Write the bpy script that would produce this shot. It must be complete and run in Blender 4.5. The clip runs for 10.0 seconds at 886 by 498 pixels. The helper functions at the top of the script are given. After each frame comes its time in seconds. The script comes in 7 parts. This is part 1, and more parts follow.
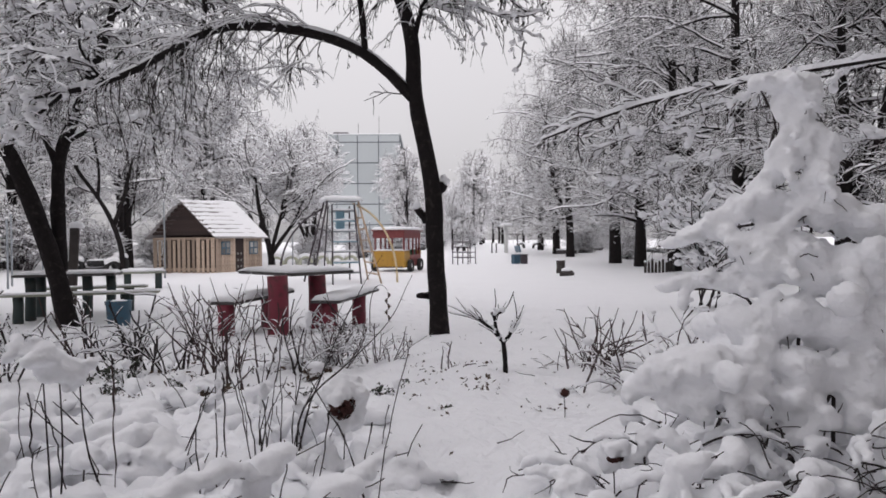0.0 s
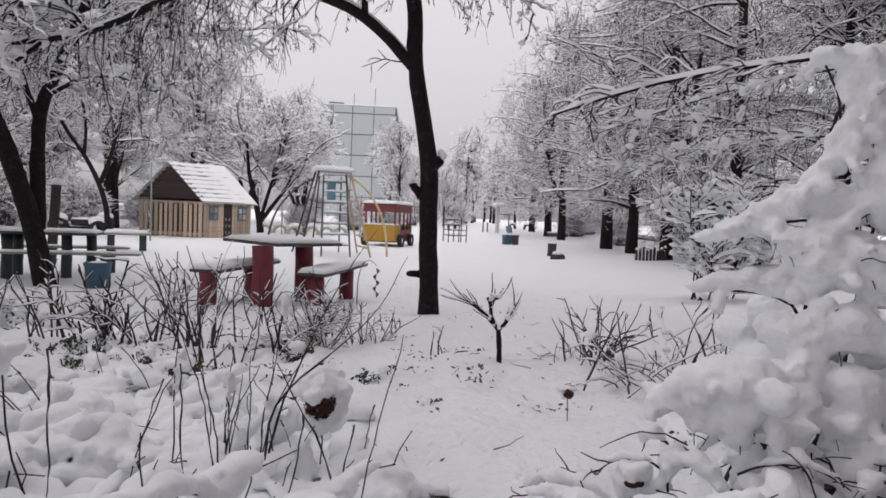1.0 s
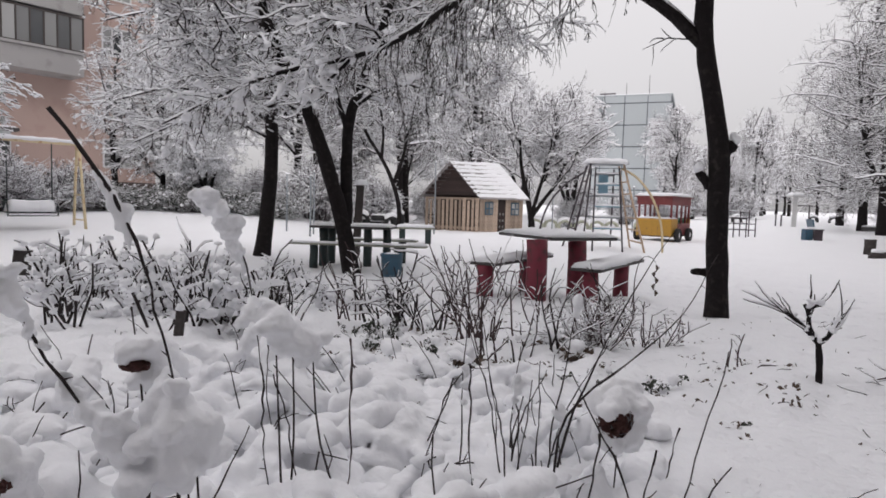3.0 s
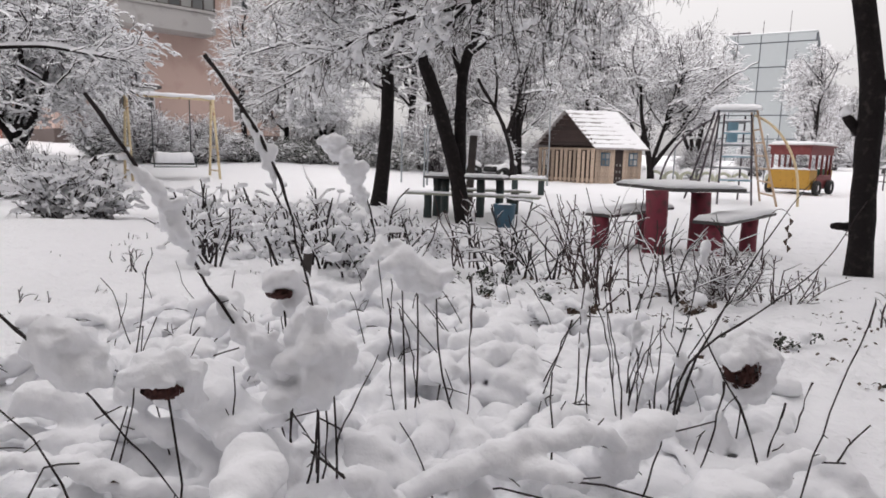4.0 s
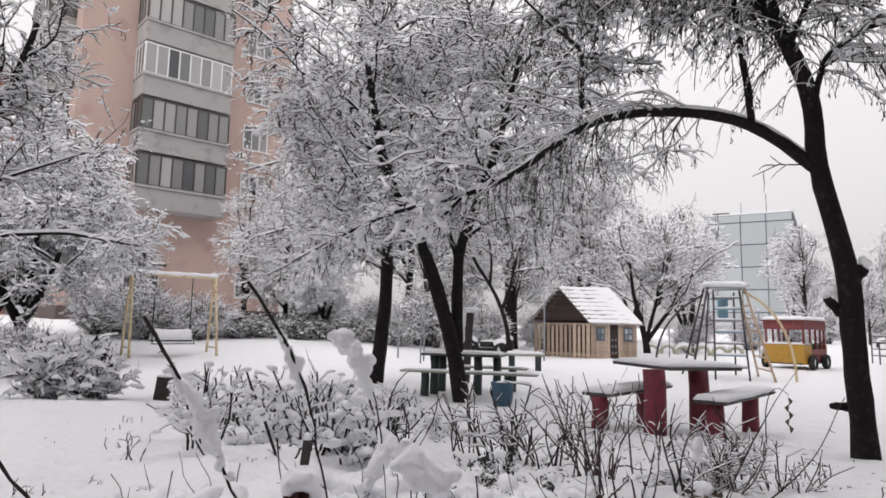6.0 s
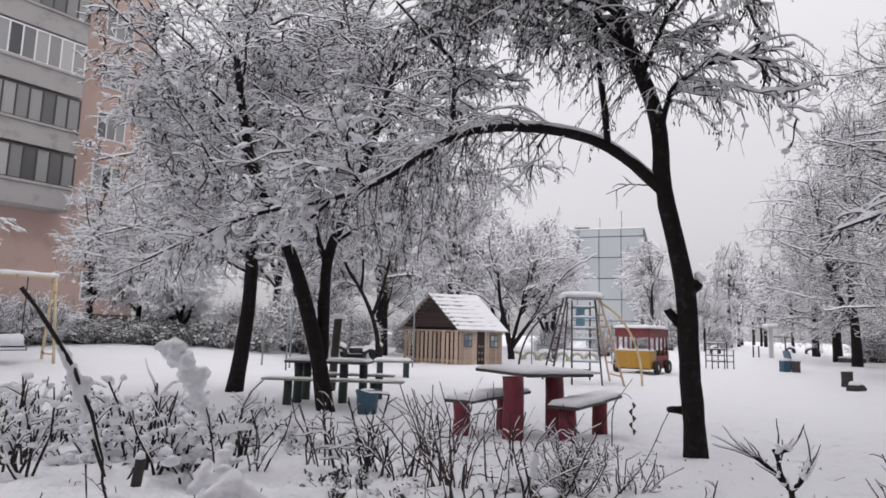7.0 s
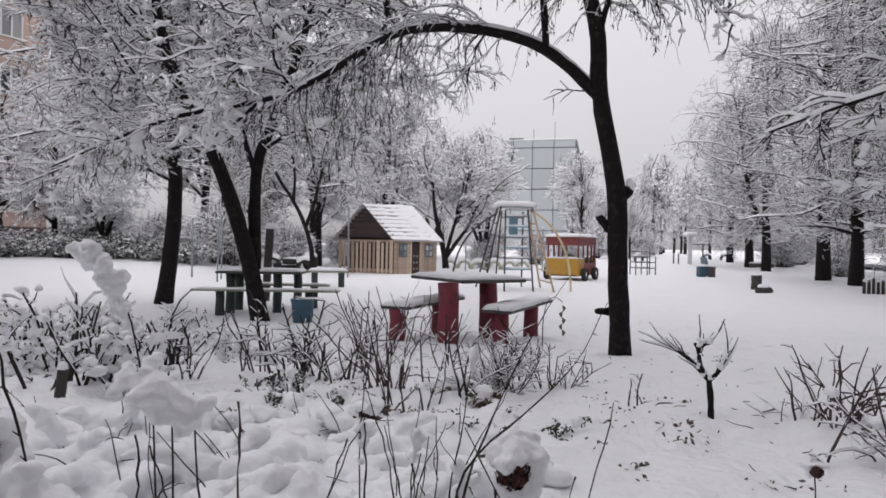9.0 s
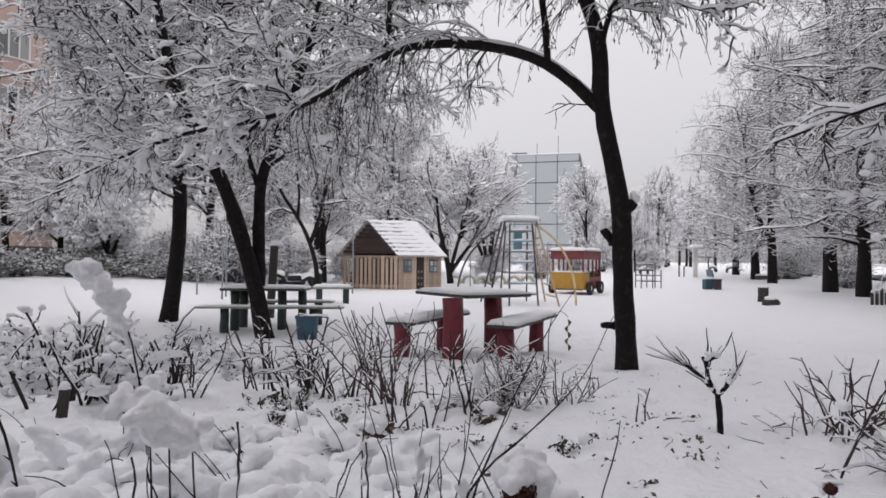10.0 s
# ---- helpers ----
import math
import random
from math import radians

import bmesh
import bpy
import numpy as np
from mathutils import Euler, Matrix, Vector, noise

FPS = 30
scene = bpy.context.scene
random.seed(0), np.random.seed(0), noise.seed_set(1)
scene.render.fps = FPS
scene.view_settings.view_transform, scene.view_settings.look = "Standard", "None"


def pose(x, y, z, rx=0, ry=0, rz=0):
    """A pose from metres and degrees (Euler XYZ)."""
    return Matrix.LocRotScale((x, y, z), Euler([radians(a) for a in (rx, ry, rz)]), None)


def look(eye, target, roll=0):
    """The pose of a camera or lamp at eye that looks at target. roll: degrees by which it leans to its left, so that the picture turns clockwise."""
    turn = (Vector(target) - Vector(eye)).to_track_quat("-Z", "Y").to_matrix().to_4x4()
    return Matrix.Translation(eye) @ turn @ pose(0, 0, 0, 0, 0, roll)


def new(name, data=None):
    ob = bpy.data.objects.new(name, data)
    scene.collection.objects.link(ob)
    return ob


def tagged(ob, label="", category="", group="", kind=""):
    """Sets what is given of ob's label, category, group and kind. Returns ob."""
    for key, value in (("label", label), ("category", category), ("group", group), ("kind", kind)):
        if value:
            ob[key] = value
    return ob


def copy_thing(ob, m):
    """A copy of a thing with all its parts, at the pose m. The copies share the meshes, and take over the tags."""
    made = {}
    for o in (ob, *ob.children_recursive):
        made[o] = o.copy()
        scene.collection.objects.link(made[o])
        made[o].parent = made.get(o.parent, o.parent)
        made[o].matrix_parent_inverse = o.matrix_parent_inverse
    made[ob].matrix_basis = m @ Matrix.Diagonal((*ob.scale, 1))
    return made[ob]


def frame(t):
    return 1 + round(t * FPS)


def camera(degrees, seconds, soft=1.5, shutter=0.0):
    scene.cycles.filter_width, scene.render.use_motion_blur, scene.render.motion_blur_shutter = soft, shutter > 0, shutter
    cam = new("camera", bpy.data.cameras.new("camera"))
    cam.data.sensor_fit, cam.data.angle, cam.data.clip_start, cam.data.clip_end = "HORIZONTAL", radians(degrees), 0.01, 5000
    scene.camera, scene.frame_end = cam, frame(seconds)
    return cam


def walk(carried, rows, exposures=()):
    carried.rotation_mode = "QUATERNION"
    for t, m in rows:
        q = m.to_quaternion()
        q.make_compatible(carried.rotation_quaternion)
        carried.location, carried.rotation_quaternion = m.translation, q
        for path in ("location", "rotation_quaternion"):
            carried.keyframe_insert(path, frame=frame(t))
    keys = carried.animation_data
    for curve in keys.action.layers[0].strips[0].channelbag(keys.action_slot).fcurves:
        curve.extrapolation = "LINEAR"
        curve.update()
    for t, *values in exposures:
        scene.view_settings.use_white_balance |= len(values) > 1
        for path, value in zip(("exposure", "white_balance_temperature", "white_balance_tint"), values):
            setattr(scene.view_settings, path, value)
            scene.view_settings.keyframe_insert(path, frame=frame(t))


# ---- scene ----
EXPOSURES = [(0, -0.04, 6550, 15), (1.5, -0.08, 6550, 14), (2.2, -0.05, 6550, 14), (3.5, 0.08, 6650, 14), (4.5, 0.34, 6750, 13), (5.2, 0.36, 6750, 13), (6.0, 0.17, 6650, 14), (7.4, -0.05, 6450, 15), (10, -0.05, 6500, 14)]
CLOUD, ZENITH = 0.345, 3.5
PINK_AT, PORCH_AT = (-25.74, 22.5), (-23.5, 24.2)
cam = camera(69.84, 10.0, soft=1.7)
PATH = [
    (0, (-0.033, -0.401, 1.127), (0.4990, 1.5263, 1.1000), -0.56),
    (0.5, (0.003, -0.289, 1.139), (0.5563, 1.6319, 1.0831), 1.16),
    (1, (-0.000, -0.174, 1.133), (0.5634, 1.7427, 1.0332), 2.42),
    (1.5, (-0.029, -0.057, 1.122), (0.4577, 1.8805, 1.0162), 2.37),
    (2, (-0.046, 0.016, 1.124), (0.0785, 2.0073, 0.9877), 2.16),
    (2.2, (-0.041, 0.004, 1.146), (-0.0515, 1.9988, 1.0085), 1.41),
    (3.3, (-0.041, -0.026, 1.116), (-0.3808, 1.9382, 0.9572), 1.62),
    (3.5, (-0.043, -0.047, 1.114), (-0.4549, 1.8998, 0.9154), 1.19),
    (4, (-0.054, -0.037, 1.106), (-0.6479, 1.8478, 0.7995), 1.33),
    (4.5, (-0.073, -0.023, 1.105), (-0.8720, 1.7851, 0.8012), 1.88),
    (5, (-0.067, -0.040, 1.119), (-0.9627, 1.7436, 0.9906), 1.66),
    (5.5, (-0.015, -0.112, 1.153), (-0.8032, 1.7256, 1.1758), 1.59),
    (6, (-0.039, -0.158, 1.167), (-0.6350, 1.7360, 1.4031), 1.15),
    (6.2, (0.000, -0.081, 1.220), (-0.5190, 1.8274, 1.5201), 0.88),
    (7.3, (0.013, -0.064, 1.168), (-0.0960, 1.9223, 1.3731), 2.35),
    (7.5, (0.011, -0.049, 1.163), (-0.0409, 1.9457, 1.2997), 2.80),
    (8, (0.005, -0.023, 1.154), (0.0541, 1.9762, 1.2020), 2.02),
    (8.5, (0.011, -0.018, 1.144), (0.0687, 1.9811, 1.1199), 0.52),
    (9, (0.000, 0.000, 1.150), (-0.0001, 2.0000, 1.1389), 1.01),
    (9.5, (0.007, -0.020, 1.153), (-0.0209, 1.9799, 1.1912), 0.52),
    (10, (0.006, 0.018, 1.150), (-0.0092, 2.0174, 1.1865), 0.43),
]
walk(cam, [(t, look(e, a, r)) for t, e, a, r in PATH], EXPOSURES)
# ---------------------------------------------------------------- world and light
world = bpy.data.worlds.new("overcast")
scene.world = world
world.use_nodes = True
wn, wl = world.node_tree.nodes, world.node_tree.links
sky = wn.new("ShaderNodeTexSky")
sky.sky_type = "NISHITA"
sky.sun_disc = False
sky.sun_elevation, sky.sun_rotation = radians(39), radians(152)
sky.dust_density, sky.air_density = 3.0, 1.0
grey = wn.new("ShaderNodeHueSaturation")
grey.inputs["Saturation"].default_value = 0.12
bg_sky = wn["Background"]
bg_sky.inputs["Strength"].default_value = 0.05
wl.new(sky.outputs[0], grey.inputs["Color"])
wl.new(grey.outputs[0], bg_sky.inputs["Color"])
bg_cloud = wn.new("ShaderNodeBackground")
bg_cloud.inputs["Color"].default_value = (0.985, 0.985, 1.0, 1)
up_dir, up_z, brighten = wn.new("ShaderNodeTexCoord"), wn.new("ShaderNodeSeparateXYZ"), wn.new("ShaderNodeMapRange")
brighten.inputs["From Min"].default_value, brighten.inputs["From Max"].default_value = 0.0, 1.0
brighten.inputs["To Min"].default_value, brighten.inputs["To Max"].default_value = CLOUD, CLOUD * ZENITH
wl.new(up_dir.outputs["Generated"], up_z.inputs[0])
wl.new(up_z.outputs["Z"], brighten.inputs["Value"])
wl.new(brighten.outputs["Result"], bg_cloud.inputs["Strength"])
add = wn.new("ShaderNodeAddShader")
wl.new(bg_sky.outputs[0], add.inputs[0])
wl.new(bg_cloud.outputs[0], add.inputs[1])
wl.new(add.outputs[0], wn["World Output"].inputs["Surface"])
sun = new("sun", bpy.data.lights.new("sun", "SUN"))
sun.data.energy, sun.data.angle, sun.data.color = 0.5, radians(40), (1.0, 0.97, 0.93)
sun.matrix_world = look((0, 0, 60), (14, 26, 36))


# ---------------------------------------------------------------- materials
def material(name, color, rough=0.7, metal=0.0, vary=0.25, scale=6.0, fine=60.0, bump=0.3, dirt=None, dirt_amount=0.35,
             depth=0.02, transmission=0.0, island=False):
    """A surface with two scales of colour variation, optional stains of another colour, and fine relief."""
    m = bpy.data.materials.new(name)
    m.use_nodes = True
    n, l = m.node_tree.nodes, m.node_tree.links
    b = n["Principled BSDF"]
    b.inputs["Roughness"].default_value, b.inputs["Metallic"].default_value = rough, metal
    b.inputs["Transmission Weight"].default_value = transmission
    tc = n.new("ShaderNodeTexCoord")
    big, small = n.new("ShaderNodeTexNoise"), n.new("ShaderNodeTexNoise")
    big.inputs["Scale"].default_value, small.inputs["Scale"].default_value = scale, fine
    big.inputs["Detail"].default_value, small.inputs["Detail"].default_value = 4, 3
    for node in (big, small):
        l.new(tc.outputs["Object"], node.inputs["Vector"])
    lo = [c * (1 - vary) for c in color]
    hi = [min(1, c * (1 + vary)) for c in color]
    ramp = n.new("ShaderNodeMix")
    ramp.data_type = "RGBA"
    ramp.inputs["A"].default_value, ramp.inputs["B"].default_value = (*lo, 1), (*hi, 1)
    avg = n.new("ShaderNodeMath")
    avg.operation = "MULTIPLY_ADD"
    avg.inputs[1].default_value = 0.5
    half = n.new("ShaderNodeMath")
    half.operation = "MULTIPLY"
    half.inputs[1].default_value = 0.5
    l.new(small.outputs["Fac"], half.inputs[0])
    l.new(big.outputs["Fac"], avg.inputs[0])
    l.new(half.outputs[0], avg.inputs[2])
    fac = avg.outputs[0]
    if island:
        geo = n.new("ShaderNodeObjectInfo")
        mix2 = n.new("ShaderNodeMath")
        mix2.operation = "MULTIPLY_ADD"
        mix2.inputs[1].default_value, mix2.inputs[2].default_value = 0.9, -0.45
        l.new(geo.outputs["Random"], mix2.inputs[0])
        plus = n.new("ShaderNodeMath")
        plus.use_clamp = True
        l.new(mix2.outputs[0], plus.inputs[0])
        l.new(fac, plus.inputs[1])
        fac = plus.outputs[0]
    l.new(fac, ramp.inputs["Factor"])
    out = ramp.outputs["Result"]
    if dirt:
        spot = n.new("ShaderNodeTexNoise")
        spot.inputs["Scale"].default_value, spot.inputs["Detail"].default_value = scale * 1.7, 6
        l.new(tc.outputs["Object"], spot.inputs["Vector"])
        cut = n.new("ShaderNodeMapRange")
        cut.inputs["From Min"].default_value, cut.inputs["From Max"].default_value = 0.62 - dirt_amount * 0.3, 0.72
        l.new(spot.outputs["Fac"], cut.inputs["Value"])
        stain = n.new("ShaderNodeMix")
        stain.data_type = "RGBA"
        stain.inputs["B"].default_value = (*dirt, 1)
        l.new(cut.outputs["Result"], stain.inputs["Factor"])
        l.new(out, stain.inputs["A"])
        out = stain.outputs["Result"]
    l.new(out, b.inputs["Base Color"])
    if bump:
        bp = n.new("ShaderNodeBump")
        bp.inputs["Strength"].default_value, bp.inputs["Distance"].default_value = bump, depth
        l.new(avg.outputs[0], bp.inputs["Height"])
        l.new(bp.outputs["Normal"], b.inputs["Normal"])
    return m


SNOW = material("snow", (0.895, 0.9, 0.925), 0.65, 0, 0.05, 5.0, 70.0, 0.25, depth=0.03)
SNOW_GROUND = material("trodden_snow", (0.895, 0.9, 0.925), 0.65, 0, 0.05, 1.3, 22.0, 0.85, depth=0.06)
BARK = material("wet_dark_bark", (0.016, 0.013, 0.0135), 0.95, 0, 0.55, 9.0, 45.0, 0.9, (0.035, 0.031, 0.028), 0.2, 0.03)
BARK_GREY = material("grey_bark", (0.06, 0.052, 0.05), 0.85, 0, 0.5, 5.0, 40.0, 0.8, (0.10, 0.095, 0.085), 0.2, 0.03)
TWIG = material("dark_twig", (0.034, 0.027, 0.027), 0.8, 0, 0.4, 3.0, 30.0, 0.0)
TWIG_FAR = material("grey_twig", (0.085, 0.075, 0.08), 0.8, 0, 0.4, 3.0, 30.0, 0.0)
TWIG_RED = material("reddish_stem", (0.062, 0.042, 0.042), 0.75, 0, 0.45, 4.0, 60.0, 0.0)
LEAF = material("withered_leaf", (0.075, 0.05, 0.035), 0.8, 0, 0.5, 5.0, 50.0, 0.3)
LEAF_GREEN = material("dull_green_leaf", (0.04, 0.048, 0.034), 0.7, 0, 0.5, 5.0, 50.0, 0.2)
BLOOM = material("withered_brown_bloom", (0.075, 0.026, 0.022), 0.85, 0, 0.6, 30.0, 160.0, 0.8)
PALLET = material("raw_pallet_wood", (0.44, 0.345, 0.27), 0.75, 0, 0.35, 7.0, 80.0, 0.4, (0.15, 0.08, 0.055), 0.38, 0.01, island=True)
PLANK_DARK = material("brown_stained_planks", (0.034, 0.02, 0.018), 0.75, 0, 0.35, 7.0, 70.0, 0.4, depth=0.01, island=True)
ROOF = material("weathered_roof_boards", (0.33, 0.31, 0.31), 0.8, 0, 0.3, 7.0, 70.0, 0.4, depth=0.01, island=True)
RED = material("worn_crimson_paint", (0.175, 0.018, 0.036), 0.6, 0, 0.3, 6.0, 50.0, 0.4, (0.075, 0.022, 0.026), 0.3, 0.01)
GREEN = material("worn_dark_green_paint", (0.02, 0.036, 0.035), 0.6, 0, 0.35, 6.0, 50.0, 0.4, (0.045, 0.04, 0.038), 0.4, 0.01)
BOARD = material("wet_grey_board", (0.06, 0.055, 0.055), 0.6, 0, 0.4, 6.0, 60.0, 0.5, depth=0.01)
PALE_BOARD = material("pale_green_bench_board", (0.30, 0.31, 0.25), 0.7, 0, 0.3, 6.0, 60.0, 0.4, depth=0.01)
BLUE = material("faded_blue_paint", (0.032, 0.09, 0.14), 0.5, 0, 0.3, 8.0, 60.0, 0.3, (0.05, 0.06, 0.07), 0.3, 0.005)
PALE_BLUE = material("pale_blue_metal_paint", (0.20, 0.36, 0.45), 0.45, 0, 0.25, 8.0, 60.0, 0.2)
STEEL = material("dark_painted_steel", (0.07, 0.055, 0.065), 0.5, 0.3, 0.3, 8.0, 60.0, 0.2)
LIGHT_STEEL = material("grey_steel_rung", (0.25, 0.27, 0.29), 0.5, 0.3, 0.3, 8.0, 60.0, 0.2)
YELLOW = material("yellow_metal_paint", (0.46, 0.25, 0.035), 0.45, 0, 0.2, 6.0, 50.0, 0.2, (0.25, 0.13, 0.04), 0.1)
CREAM = material("cream_yellow_pole_paint", (0.66, 0.54, 0.34), 0.5, 0, 0.2, 6.0, 50.0, 0.2, (0.4, 0.2, 0.1), 0.2)
ORANGE = material("peeling_orange_rail", (0.50, 0.36, 0.25), 0.55, 0, 0.3, 9.0, 50.0, 0.2)
BUS_RED = material("faded_red_panel", (0.2, 0.042, 0.042), 0.5, 0, 0.25, 5.0, 50.0, 0.2, (0.25, 0.08, 0.07), 0.2)
BUS_GREEN = material("green_seat_panel", (0.03, 0.13, 0.07), 0.5, 0, 0.25, 5.0, 50.0, 0.2)
TEAL = material("teal_metal_paint", (0.03, 0.17, 0.19), 0.5, 0, 0.25, 2.0, 30.0, 0.2, (0.02, 0.07, 0.08), 0.3)
RUBBER = material("black_tyre_rubber", (0.02, 0.02, 0.021), 0.75, 0, 0.3, 8.0, 60.0, 0.4)
TYRE_PAINT = material("chipped_pale_tyre_paint", (0.45, 0.46, 0.36), 0.6, 0, 0.25, 6.0, 50.0, 0.3, (0.05, 0.05, 0.05), 0.2)
CONCRETE = material("rough_concrete", (0.26, 0.25, 0.24), 0.85, 0, 0.25, 4.0, 60.0, 0.5, (0.15, 0.15, 0.14), 0.3)
PANEL = material("pale_blue_grey_wall_panel", (0.38, 0.41, 0.425), 0.8, 0, 0.07, 0.4, 8.0, 0.2, (0.40, 0.45, 0.47), 0.3, 0.02, island=True)
SEAM = material("dark_panel_seam", (0.09, 0.10, 0.115), 0.85, 0, 0.2, 2.0, 20.0, 0.2)
PINK = material("salmon_pink_render", (0.50, 0.37, 0.325), 0.85, 0, 0.10, 0.5, 20.0, 0.3, (0.43, 0.30, 0.26), 0.25)
BALCONY = material("grey_balcony_slab", (0.36, 0.35, 0.345), 0.8, 0, 0.12, 1.0, 20.0, 0.3, (0.27, 0.26, 0.25), 0.3)
FRAME_BROWN = material("dark_brown_window_frame", (0.055, 0.045, 0.042), 0.6, 0, 0.3, 5.0, 40.0, 0.1)
FRAME_WHITE = material("white_window_frame", (0.72, 0.72, 0.73), 0.5, 0, 0.06, 5.0, 40.0, 0.1)
BRICK_RED = material("red_brick_wall", (0.27, 0.12, 0.095), 0.85, 0, 0.2, 2.0, 25.0, 0.3)
WHITE_WALL = material("white_painted_wall", (0.62, 0.63, 0.64), 0.75, 0, 0.1, 1.0, 30.0, 0.2, (0.45, 0.45, 0.45), 0.2)
PLINTH = material("dark_brown_plinth", (0.10, 0.075, 0.07), 0.85, 0, 0.25, 1.0, 20.0, 0.3)
CURTAIN = material("grey_net_curtain", (0.42, 0.42, 0.43), 0.9, 0, 0.25, 1.2, 18.0, 0.3)
DARK_ROOM = material("dim_interior", (0.06, 0.06, 0.065), 0.9, 0, 0.4, 1.5, 12.0, 0.0)
ASPHALT = material("wet_asphalt", (0.06, 0.065, 0.072), 0.85, 0, 0.3, 1.0, 40.0, 0.4, (0.5, 0.5, 0.52), 0.2)
WOOD_BIRD = material("white_painted_boards", (0.6, 0.6, 0.6), 0.6, 0, 0.15, 5.0, 50.0, 0.2)
GLASS = material("window_glass", (0.20, 0.23, 0.25), 0.06, 0, 0.12, 1.0, 6.0, 0.0)

gn, gl = GLASS.node_tree.nodes, GLASS.node_tree.links
pick, blind = gn.new("ShaderNodeObjectInfo"), gn.new("ShaderNodeMix")
blind.data_type = "RGBA"
blind.inputs["A"].default_value, blind.inputs["B"].default_value = (0.05, 0.055, 0.06, 1), (0.46, 0.46, 0.45, 1)
gl.new(pick.outputs["Random"], blind.inputs["Factor"])
gl.new(blind.outputs["Result"], gn["Principled BSDF"].inputs["Base Color"])


for m in (BARK, BARK_GREY, TWIG, TWIG_FAR, TWIG_RED):
    m.node_tree.nodes["Principled BSDF"].inputs["Specular IOR Level"].default_value = 0.2


# ---------------------------------------------------------------- mesh helpers
def link_mesh(name, verts, faces, mats, parent=None, index=None, smooth=False, label=""):
    me = bpy.data.meshes.new(name)
    me.from_pydata([tuple(v) for v in verts] if not isinstance(verts, np.ndarray) else verts.tolist(), [],
                   faces if not isinstance(faces, np.ndarray) else faces.tolist())
    for m in mats:
        me.materials.append(m)
    if index is not None:
        me.polygons.foreach_set("material_index", np.asarray(index, dtype=np.int32))
    if smooth:
        me.polygons.foreach_set("use_smooth", np.ones(len(me.polygons), dtype=bool))
    ob = new(name, me)
    if parent is not None:
        ob.parent = parent
    if label:
        ob["label"] = label
    return ob


def part(name, bm, mat, parent, label="", smooth=False):
    me = bpy.data.meshes.new(name)
    bm.to_mesh(me)
    bm.free()
    me.materials.append(mat)
    if smooth:
        me.polygons.foreach_set("use_smooth", np.ones(len(me.polygons), dtype=bool))
    ob = new(name, me)
    if parent is not None:
        ob.parent = parent
    if label:
        ob["label"] = label
    return ob


def twin(ob, m, parent=None):
    """The same piece again, sharing its mesh, at a pose in its parent's space."""
    c = new(ob.name.split(".")[0], ob.data)
    c.parent = parent if parent is not None else ob.parent
    c.matrix_basis = m
    if "label" in ob:
        c["label"] = ob["label"]
    return c


def thing(name, at, label, category, turn=0.0, group="", kind=""):
    e = new(name)
    e.matrix_basis = pose(*at, 0, 0, turn)
    e.empty_display_size = 0.2
    return tagged(e, label, category, group, kind)


def box(sx, sy, sz, at=(0, 0, 0), bevel=0.0, bm=None, rot=None):
    """A box with its centre at a place; bevelled edges."""
    own = bmesh.new()
    m = Matrix.Translation(at) @ (rot if rot else Matrix()) @ Matrix.Diagonal((sx, sy, sz, 1))
    bmesh.ops.create_cube(own, size=1, matrix=m)
    if bevel:
        bmesh.ops.bevel(own, geom=list(own.edges), offset=bevel, segments=1, affect="EDGES")
    if bm is None:
        return own
    tmp = bpy.data.meshes.new("tmp")
    own.to_mesh(tmp)
    own.free()
    bm.from_mesh(tmp)
    bpy.data.meshes.remove(tmp)
    return bm


def rings(points, radii, sides=8, wobble=0.0, seed=0, squash=1.0):
    """A tapered round limb along a line: vertices and faces, closed at both ends."""
    p = np.asarray(points, float)
    n = len(p)
    rng = np.random.default_rng(seed)
    d = np.gradient(p, axis=0)
    d /= np.linalg.norm(d, axis=1, keepdims=True) + 1e-9
    ref = np.array([1.0, 0.2, 0.0]) if abs(d[:, 2]).mean() > 0.6 else np.array([0.0, 0.0, 1.0])
    side = np.cross(d, ref)
    side /= np.linalg.norm(side, axis=1, keepdims=True) + 1e-9
    up = np.cross(side, d)
    a = np.linspace(0, 2 * np.pi, sides, endpoint=False)
    r = np.asarray(radii, float)[:, None] * (1 + wobble * rng.normal(size=(n, sides)))
    v = p[:, None] + r[..., None] * (np.cos(a)[None, :, None] * side[:, None] + squash * np.sin(a)[None, :, None] * up[:, None])
    v = v.reshape(-1, 3)
    i = np.arange(n - 1)[:, None] * sides
    k = np.arange(sides)[None]
    k2 = (k + 1) % sides
    f = np.stack([i + k, i + k2, i + sides + k2, i + sides + k], -1).reshape(-1, 4).tolist()
    f.append(list(range(sides))[::-1])
    f.append([(n - 1) * sides + s for s in range(sides)])
    return v, f


def resample(points, n):
    """More points along a line, smoothly."""
    p = np.asarray(points, float)
    t = np.r_[0, np.cumsum(np.linalg.norm(np.diff(p, axis=0), axis=1))]
    s = np.linspace(0, t[-1], n)
    q = np.stack([np.interp(s, t, p[:, k]) for k in range(3)], 1)
    for _ in range(2):
        q[1:-1] = 0.25 * q[:-2] + 0.5 * q[1:-1] + 0.25 * q[2:]
    return q


def merge(pieces):
    vs, fs, base = [], [], 0
    for v, f in pieces:
        vs.append(np.asarray(v, float))
        fs += [[i + base for i in face] for face in f]
        base += len(v)
    return np.concatenate(vs), fs


def tube_part(name, points, radius, mat, parent, sides=8, label="", smooth=True):
    p = np.asarray(points, float)
    r = np.full(len(p), radius) if np.isscalar(radius) else np.asarray(radius)
    v, f = rings(p, r, sides)
    return link_mesh(name, v, f, [mat], parent, smooth=smooth, label=label)


